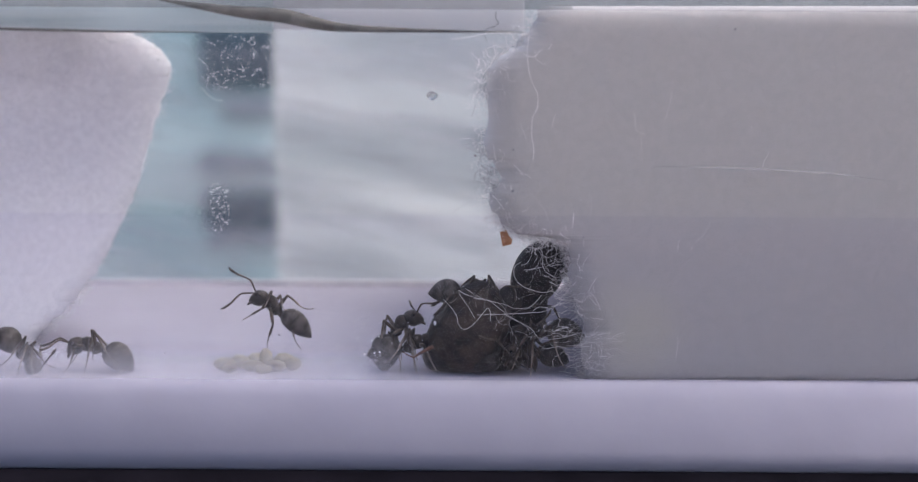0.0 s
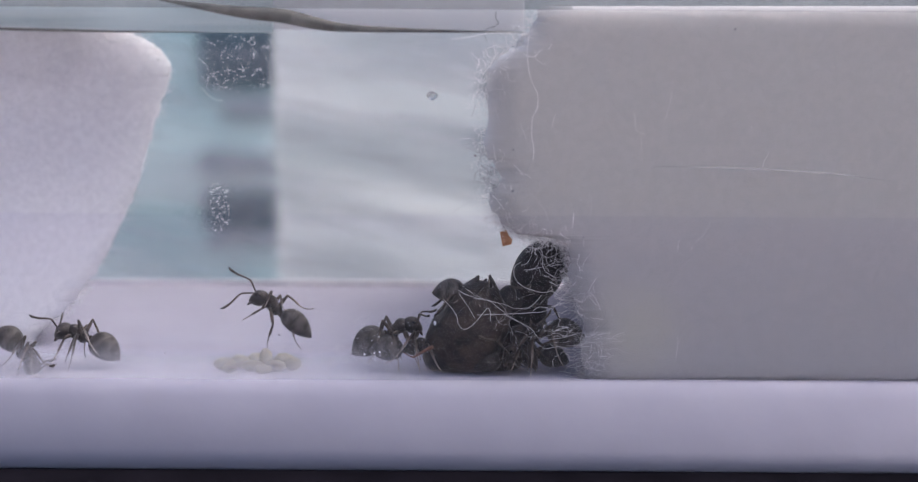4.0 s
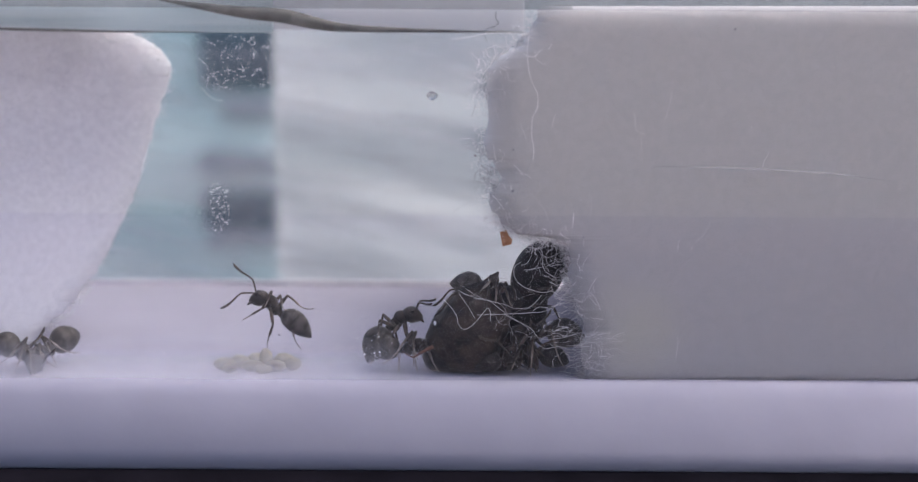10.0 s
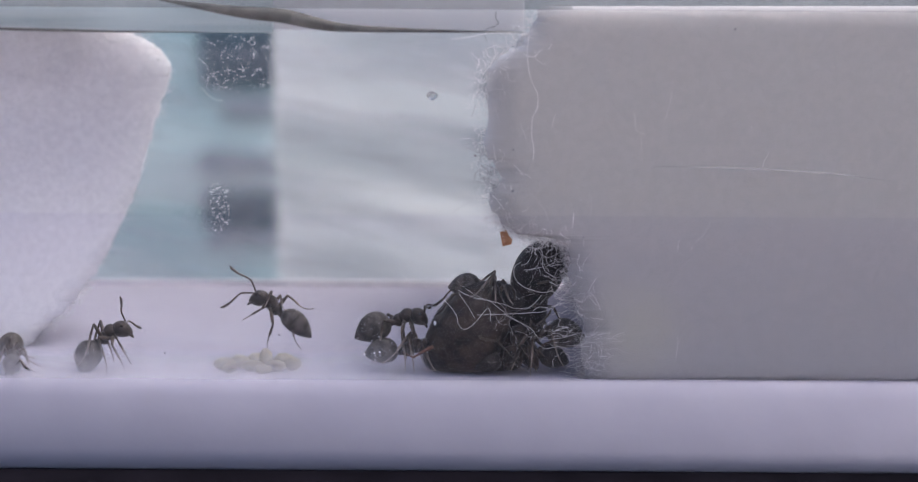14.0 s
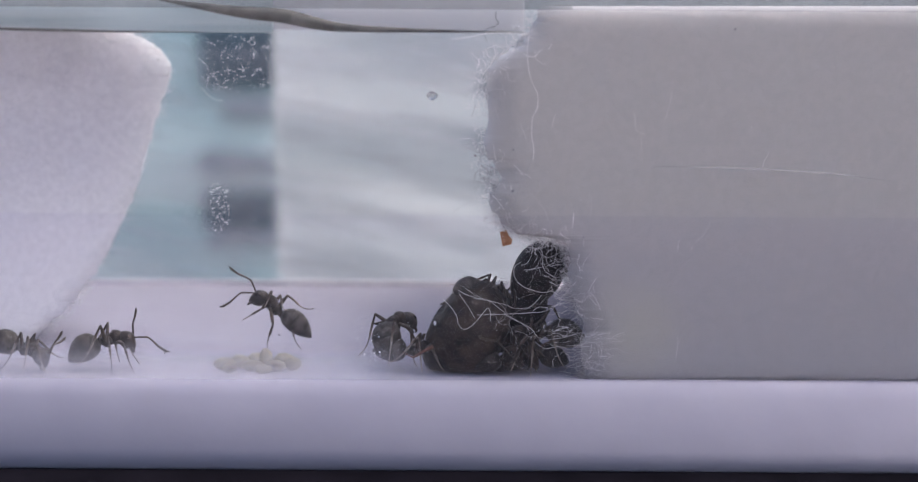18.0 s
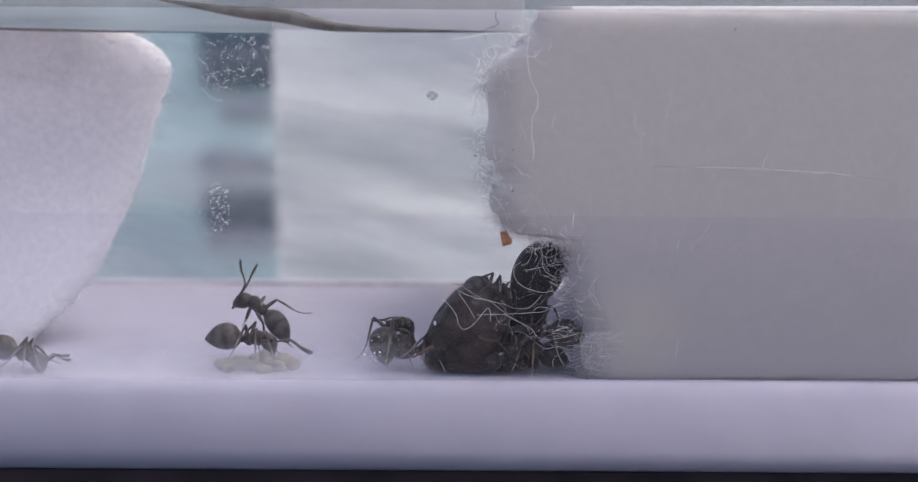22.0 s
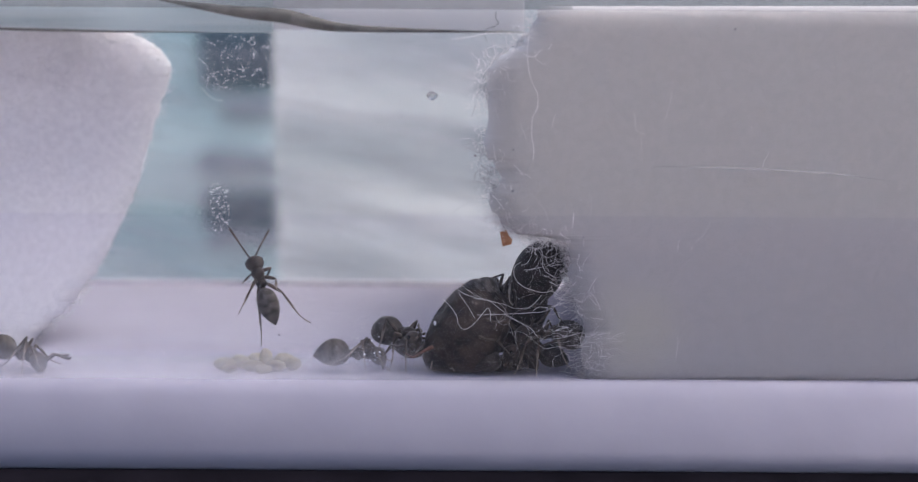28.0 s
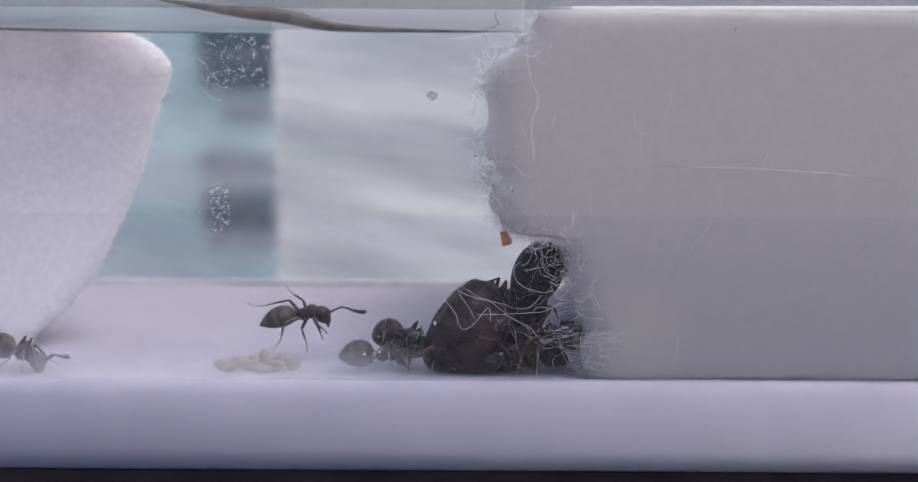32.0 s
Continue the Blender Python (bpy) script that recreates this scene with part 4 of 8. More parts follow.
        ([(0, 3, -50, 92), (0.2, 3, -47, 92), (0.3, -7, -39, 83), (0.4, 2, -43, 92), (0.5, 12, -44, 99), (0.6, 0, -64, 90), (0.7, -7, -33, 82), (0.8, 1, -36, 91), (0.9, 10, -37, 100), (1, -0, -57, 90), (1.1, -7, -32, 81), (1.2, 1, -40, 91), (2, -2, -70, 91), (2.25, -157, -85, -116), (2.5, -3, -68, 91), (2.75, -148, -85, -126), (3, -5, -67, 91), (3.25, -8, -82, 95), (3.5, 3, -48, 92), (3.75, 6, -62, 90), (4, 7, -34, 98), (4.25, 10, -46, 97), (4.5, 11, -21, 107), (4.75, 13, -32, 106), (5, 14, -7, 118), (5.5, 18, 12, 133), (6, 10, -10, 108), (6.11, 6, -26, 98), (6.22, 2, -11, 94), (6.34, 7, -21, 101), (6.45, 8, -34, 99), (6.56, -5, -42, 86), (6.67, -9, -27, 78), (6.79, -1, -34, 88), (6.9, -1, -50, 90), (7, -27, -66, 93), (7.01, -27, -65, 91), (7.12, -21, -47, 75), (7.24, -9, -47, 84), (7.35, -7, -60, 89), (7.46, -40, -70, 102), (7.57, -26, -52, 77), (7.69, -13, -53, 85), (7.8, -21, -56, 83), (8, -24, -58, 85), (9, -50, -75, 116), (10, -81, -76, 142), (10.6, -9, -77, 95), (11, -163, -79, -113), (11.1, -150, -66, -142), (11.11, -144, -70, -148), (11.23, -115, -85, -165), (11.34, 50, -83, 52), (11.45, 169, -82, -76), (11.56, -10, -65, 90), (11.68, 5, -53, 92), (11.79, 19, -52, 99), (11.9, 21, -64, 90), (12, 8, -42, 97), (12.01, 8, -39, 97), (12.13, 11, -38, 101), (12.24, 18, -45, 104), (12.35, 17, -63, 90), (12.46, 1, -43, 91), (12.58, 5, -42, 94), (13, 2, -48, 91), (14, 12, -35, 103), (16.5, 5, -42, 94), (18, -0, -46, 90), (18.1, 0, -43, 90), (18.2, -0, -62, 90), (18.3, -5, -34, 84), (18.4, 2, -36, 92), (18.5, 9, -36, 99), (18.6, 0, -55, 90), (18.7, -7, -31, 82), (18.8, -2, -35, 88), (18.9, 4, -36, 94), (19, -7, -58, 89), (19.1, -12, -39, 78), (19.2, -6, -44, 85), (19.3, 1, -47, 91), (19.4, -20, -74, 98), (19.5, -20, -54, 82), (19.6, -11, -58, 87), (19.7, 1, -58, 90), (19.8, -12, -62, 89), (20, -14, -67, 92), (20.5, -8, -61, 89), (20.8, -8, -58, 89), (20.9, 5, -57, 91), (21, -23, -79, 104), (21.1, -17, -53, 83), (21.2, -8, -55, 87), (21.3, 2, -53, 91), (21.4, -22, -76, 101), (21.5, -18, -51, 81), (21.6, -9, -53, 86), (21.7, 2, -51, 91), (21.8, -19, -75, 98), (21.9, -16, -50, 81), (22, -7, -52, 87), (22.1, 4, -51, 92), (22.2, -15, -74, 96), (22.3, -14, -48, 82), (22.4, -5, -52, 88), (22.5, 5, -51, 93), (22.6, -15, -77, 98), (22.7, -15, -54, 84), (22.8, -5, -61, 90), (22.9, 10, -65, 89), (23, -124, -86, -152), (23.1, -23, -66, 92), (23.2, -14, -77, 97), (23.3, 22, -80, 75), (23.4, -167, -69, -111), (23.5, -70, -78, 136), (23.6, -135, -84, -144), (23.7, 152, -82, -55), (23.8, -171, -56, -107), (23.9, -125, -75, -170), (24, -166, -71, -113), (25, -164, -75, -114), (27.5, -164, -75, -114), (29, -167, -70, -110), (30, -169, -66, -108), (31, -170, -61, -108), (32, -169, -68, -109)], [(0, 133), (0.2, 131), (0.3, 126), (0.4, 129), (0.5, 127), (0.6, 139), (0.7, 122), (0.8, 125), (0.9, 123), (1, 136), (1.1, 121), (1.2, 127), (2, 139), (2.25, 147), (2.5, 139), (2.75, 148), (3, 139), (3.25, 142), (3.5, 124), (3.75, 129), (4, 107), (4.25, 113), (4.5, 86), (4.75, 93), (5, 58), (5.5, 17), (6, 77), (6.11, 99), (6.22, 88), (6.34, 98), (6.45, 111), (6.56, 120), (6.67, 110), (6.79, 119), (6.9, 131), (7, 137), (7.01, 135), (7.12, 123), (7.24, 132), (7.35, 140), (7.46, 140), (7.57, 128), (7.69, 138), (7.8, 138), (8, 140), (9, 153), (10, 159), (10.6, 149), (11, 141), (11.1, 139), (11.11, 138), (11.23, 138), (11.34, 136), (11.45, 142), (11.56, 130), (11.68, 125), (11.79, 120), (11.9, 130), (12, 119), (12.01, 117), (12.13, 113), (12.24, 113), (12.35, 128), (12.46, 118), (12.58, 116), (13, 118), (14, 104), (16.5, 114), (18, 117), (18.1, 115), (18.2, 127), (18.3, 107), (18.4, 110), (18.5, 107), (18.6, 122), (18.7, 105), (18.8, 109), (18.9, 110), (19, 124), (19.1, 108), (19.2, 115), (19.3, 117), (19.4, 132), (19.5, 117), (19.6, 123), (19.7, 124), (19.8, 126), (20, 128), (20.5, 126), (20.8, 124), (20.9, 124), (21, 135), (21.1, 118), (21.2, 122), (21.3, 121), (21.4, 133), (21.5, 115), (21.6, 120), (21.7, 120), (21.8, 132), (21.9, 115), (22, 120), (22.1, 120), (22.2, 132), (22.3, 115), (22.4, 120), (22.5, 120), (22.6, 134), (22.7, 119), (22.8, 126), (22.9, 128), (23, 140), (23.1, 126), (23.2, 134), (23.3, 135), (23.4, 144), (23.5, 133), (23.6, 140), (23.7, 141), (23.8, 146), (23.9, 136), (24, 144), (25, 143), (27.5, 143), (29, 144), (30, 145), (31, 146), (32, 145)]),
        ([(0, -1, -71, -90), (0.2, -0, -67, -90), (0.3, -17, -67, -87), (0.4, 25, -87, -113), (0.5, 11, -56, -87), (0.6, 0, -61, -90), (0.7, -13, -60, -91), (0.8, 7, -80, -95), (0.9, 10, -50, -85), (1, 1, -54, -90), (1.1, -11, -58, -92), (1.2, 1, -59, -90), (2, 8, -80, -95), (2.25, 11, -81, -97), (2.5, 169, -73, 106), (2.75, 17, -83, -103), (3, 169, -72, 107), (3.25, 1, -65, -90), (3.5, -2, -70, -89), (3.75, -6, -31, -97), (4, -10, -37, -100), (4.25, -14, -7, -117), (4.5, -17, -16, -121), (4.75, -21, 6, -142), (5, -24, 10, -153), (5.5, -27, 21, -171), (6, -17, 11, -129), (6.11, -15, 4, -123), (6.22, -14, -10, -116), (6.34, -2, -18, -93), (6.45, 2, -9, -86), (6.56, -3, -23, -94), (6.67, -4, -42, -94), (6.79, 16, -61, -88), (6.9, 18, -53, -82), (7, 10, -65, -90), (7.01, 8, -65, -90), (7.12, 1, -77, -91), (7.24, 110, -79, -179), (7.35, 44, -73, -108), (7.46, 20, -80, -103), (7.57, -172, -88, 82), (7.69, 153, -67, 136), (7.8, 124, -82, 159), (8, 152, -77, 129), (9, 172, -50, 106), (10, 175, -34, 102), (10.6, 170, -70, 107), (11, 11, -78, -96), (11.1, -15, -72, -85), (11.11, -17, -71, -85), (11.23, -179, -86, 89), (11.34, 16, -62, -89), (11.45, 1, -54, -90), (11.56, -17, -55, -96), (11.68, -18, -71, -84), (11.79, -2, -43, -92), (11.9, -10, -38, -100), (12, -20, -42, -108), (12.01, -20, -42, -108), (12.13, -19, -56, -96), (12.24, -6, -33, -97), (12.35, -9, -30, -101), (12.46, -16, -36, -108), (12.58, -13, -53, -96), (13, -4, -28, -95), (14, -15, -19, -116), (16.5, -7, -22, -101), (18, -1, -25, -92), (18.1, -2, -22, -92), (18.2, -2, -20, -93), (18.3, -10, -20, -105), (18.4, -3, -36, -93), (18.5, 3, -8, -85), (18.6, -2, -13, -94), (18.7, -7, -15, -102), (18.8, 2, -35, -88), (18.9, 9, -14, -74), (19, 4, -16, -83), (19.1, -2, -19, -93), (19.2, 8, -46, -84), (19.3, 14, -28, -70), (19.4, 9, -31, -79), (19.5, 2, -32, -88), (19.6, 15, -61, -88), (19.7, 17, -39, -73), (19.8, 10, -42, -82), (20, 10, -47, -83), (20.5, 6, -41, -84), (20.8, 6, -38, -84), (20.9, 14, -35, -75), (21, 6, -36, -84), (21.1, -2, -34, -92), (21.2, 11, -58, -88), (21.3, 15, -33, -72), (21.4, 9, -33, -80), (21.5, 1, -30, -89), (21.6, 12, -55, -86), (21.7, 15, -32, -71), (21.8, 7, -32, -81), (21.9, -1, -30, -92), (22, 9, -54, -87), (22.1, 13, -30, -73), (22.2, 5, -31, -84), (22.3, -3, -30, -94), (22.4, 7, -54, -87), (22.5, 11, -29, -75), (22.6, 4, -34, -86), (22.7, -6, -37, -96), (22.8, 7, -65, -90), (22.9, 12, -40, -79), (23, 3, -47, -88), (23.1, -8, -52, -94), (23.2, 29, -82, -111), (23.3, 20, -56, -84), (23.4, 12, -66, -91), (23.5, -8, -70, -88), (23.6, 155, -77, 125), (23.7, 40, -70, -102), (23.8, 39, -82, -118), (23.9, -43, -85, -54), (24, 105, -85, 175), (25, 48, -85, -130), (27.5, 48, -85, -130), (29, 116, -85, 162), (30, 151, -81, 127), (31, 159, -76, 120), (32, 139, -84, 139)], [(0, 131), (0.2, 129), (0.3, 128), (0.4, 138), (0.5, 122), (0.6, 126), (0.7, 125), (0.8, 135), (0.9, 118), (1, 122), (1.1, 123), (1.2, 125), (2, 137), (2.25, 137), (2.5, 145), (2.75, 137), (3, 144), (3.25, 131), (3.5, 136), (3.75, 116), (4, 123), (4.25, 97), (4.5, 104), (4.75, 72), (5, 56), (5.5, 17), (6, 76), (6.11, 83), (6.22, 97), (6.34, 110), (6.45, 100), (6.56, 109), (6.67, 120), (6.79, 127), (6.9, 119), (7, 127), (7.01, 128), (7.12, 133), (7.24, 136), (7.35, 127), (7.46, 133), (7.57, 138), (7.69, 140), (7.8, 136), (8, 138), (9, 146), (10, 150), (10.6, 143), (11, 145), (11.1, 147), (11.11, 146), (11.23, 151), (11.34, 137), (11.45, 134), (11.56, 129), (11.68, 138), (11.79, 123), (11.9, 117), (12, 112), (12.01, 112), (12.13, 127), (12.24, 117), (12.35, 115), (12.46, 115), (12.58, 130), (13, 119), (14, 104), (16.5, 114), (18, 118), (18.1, 116), (18.2, 114), (18.3, 111), (18.4, 125), (18.5, 105), (18.6, 108), (18.7, 108), (18.8, 124), (18.9, 106), (19, 111), (19.1, 113), (19.2, 129), (19.3, 112), (19.4, 120), (19.5, 123), (19.6, 136), (19.7, 119), (19.8, 126), (20, 129), (20.5, 127), (20.8, 125), (20.9, 119), (21, 124), (21.1, 123), (21.2, 135), (21.3, 116), (21.4, 121), (21.5, 121), (21.6, 134), (21.7, 115), (21.8, 121), (21.9, 121), (22, 134), (22.1, 116), (22.2, 121), (22.3, 121), (22.4, 134), (22.5, 116), (22.6, 123), (22.7, 125), (22.8, 139), (22.9, 124), (23, 131), (23.1, 133), (23.2, 145), (23.3, 131), (23.4, 139), (23.5, 141), (23.6, 149), (23.7, 137), (23.8, 145), (23.9, 146), (24, 147), (25, 146), (27.5, 146), (29, 148), (30, 149), (31, 150), (32, 148)]),
        ([(0, 99, -69, 41), (0.2, 89, -69, 51), (0.3, 63, -64, 86), (0.4, 126, -64, 12), (0.5, 102, -72, 28), (0.6, 69, -68, 71), (0.7, 52, -61, 97), (0.8, 111, -68, 27), (0.9, 72, -72, 58), (1, 53, -64, 87), (1.1, 48, -60, 100), (1.2, 65, -68, 74), (2, 123, -65, 13), (2.25, 121, -66, 15), (2.5, 144, -53, -9), (2.75, 116, -67, 20), (3, 142, -54, -7), (3.25, 101, -69, 36), (3.5, 133, -61, 3), (3.75, 83, -70, 55), (4, 124, -64, 13), (4.25, 71, -68, 69), (4.5, 113, -67, 26), (4.75, 61, -65, 83), (5, 55, -63, 90), (5.5, 45, -58, 105), (6, 44, -60, 98), (6.11, 43, -58, 102), (6.22, 48, -60, 98), (6.34, 69, -70, 64), (6.45, 35, -62, 93), (6.56, 34, -54, 106), (6.67, 37, -56, 104), (6.79, 70, -73, 55), (6.9, 30, -66, 87), (7, 29, -54, 101), (7.01, 28, -53, 103), (7.12, 35, -56, 102), (7.24, 111, -75, 8), (7.35, 37, -73, 75), (7.46, 31, -56, 101), (7.57, 38, -59, 99), (7.69, 109, -75, 11), (7.8, 39, -65, 87), (8, 47, -67, 81), (9, 109, -69, 26), (10, 99, -68, 42), (10.6, 129, -62, 10), (11, 146, -51, -14), (11.1, 128, -61, 14), (11.11, 126, -62, 16), (11.23, 148, -44, -11), (11.34, 157, -38, -36), (11.45, 141, -58, -11), (11.56, 107, -66, 38), (11.68, 142, -52, -3), (11.79, 145, -55, -16), (11.9, 123, -65, 15), (12, 106, -66, 43), (12.01, 105, -66, 44), (12.13, 139, -55, 2), (12.24, 137, -61, -6), (12.35, 114, -67, 22), (12.46, 90, -67, 56), (12.58, 133, -59, 6), (13, 87, -71, 48), (14, 105, -68, 35), (16.5, 86, -70, 51), (18, 65, -70, 68), (18.1, 62, -69, 72), (18.2, 58, -68, 76), (18.3, 47, -61, 96), (18.4, 103, -70, 32), (18.5, 55, -71, 70), (18.6, 45, -64, 89), (18.7, 37, -56, 104), (18.8, 76, -72, 55), (18.9, 34, -67, 84), (19, 30, -59, 97), (19.1, 29, -52, 106), (19.2, 71, -73, 55), (19.3, 37, -73, 76), (19.4, 34, -64, 89), (19.5, 30, -56, 101), (19.6, 98, -74, 26), (19.7, 74, -79, 37), (19.8, 50, -71, 73), (20, 63, -73, 61), (20.5, 66, -72, 61), (20.8, 59, -71, 68), (20.9, 93, -78, 23), (21, 55, -70, 72), (21.1, 39, -60, 97), (21.2, 104, -73, 23), (21.3, 59, -77, 55), (21.4, 38, -66, 86), (21.5, 30, -55, 102), (21.6, 88, -74, 37), (21.7, 50, -76, 63), (21.8, 40, -66, 85), (21.9, 35, -57, 100), (22, 100, -73, 28), (22.1, 64, -77, 52), (22.2, 47, -68, 80), (22.3, 40, -60, 98), (22.4, 108, -71, 21), (22.5, 77, -77, 41), (22.6, 62, -71, 68), (22.7, 52, -64, 88), (22.8, 132, -64, -1), (22.9, 135, -69, -16), (23, 105, -71, 26), (23.1, 74, -68, 66), (23.2, 144, -55, -12), (23.3, 154, -55, -37), (23.4, 126, -67, 3), (23.5, 88, -69, 51), (23.6, 149, -48, -18), (23.7, 158, -47, -41), (23.8, 141, -59, -12), (23.9, 110, -67, 31), (24, 145, -54, -15), (25, 145, -53, -14), (27.5, 145, -53, -14), (29, 147, -50, -16), (30, 149, -46, -17), (31, 150, -46, -18), (32, 148, -48, -17)], [(0, 143), (0.2, 142), (0.3, 128), (0.4, 148), (0.5, 153), (0.6, 140), (0.7, 126), (0.8, 146), (0.9, 149), (1, 137), (1.1, 126), (1.2, 139), (2, 148), (2.25, 148), (2.5, 153), (2.75, 148), (3, 153), (3.25, 143), (3.5, 147), (3.75, 136), (4, 142), (4.25, 129), (4.5, 136), (4.75, 121), (5, 116), (5.5, 104), (6, 118), (6.11, 116), (6.22, 118), (6.34, 137), (6.45, 133), (6.56, 123), (6.67, 124), (6.79, 149), (6.9, 147), (7, 138), (7.01, 136), (7.12, 136), (7.24, 161), (7.35, 156), (7.46, 142), (7.57, 141), (7.69, 163), (7.8, 152), (8, 155), (9, 163), (10, 163), (10.6, 153), (11, 151), (11.1, 138), (11.11, 137), (11.23, 149), (11.34, 163), (11.45, 151), (11.56, 133), (11.68, 146), (11.79, 155), (11.9, 143), (12, 130), (12.01, 130), (12.13, 144), (12.24, 151), (12.35, 141), (12.46, 128), (12.58, 142), (13, 137), (14, 135), (16.5, 135), (18, 135), (18.1, 134), (18.2, 133), (18.3, 121), (18.4, 140), (18.5, 138), (18.6, 129), (18.7, 118), (18.8, 138), (18.9, 138), (19, 129), (19.1, 119), (19.2, 141), (19.3, 142), (19.4, 134), (19.5, 124), (19.6, 145), (19.7, 148), (19.8, 139), (20, 141), (20.5, 139), (20.8, 138), (20.9, 148), (21, 137), (21.1, 125), (21.2, 145), (21.3, 146), (21.4, 135), (21.5, 123), (21.6, 144), (21.7, 145), (21.8, 135), (21.9, 123), (22, 144), (22.1, 145), (22.2, 135), (22.3, 123), (22.4, 144), (22.5, 146), (22.6, 137), (22.7, 126), (22.8, 147), (22.9, 153), (23, 142), (23.1, 130), (23.2, 151), (23.3, 161), (23.4, 147), (23.5, 134), (23.6, 154), (23.7, 163), (23.8, 151), (23.9, 136), (24, 152), (25, 152), (27.5, 152), (29, 152), (30, 153), (31, 154), (32, 153)]),
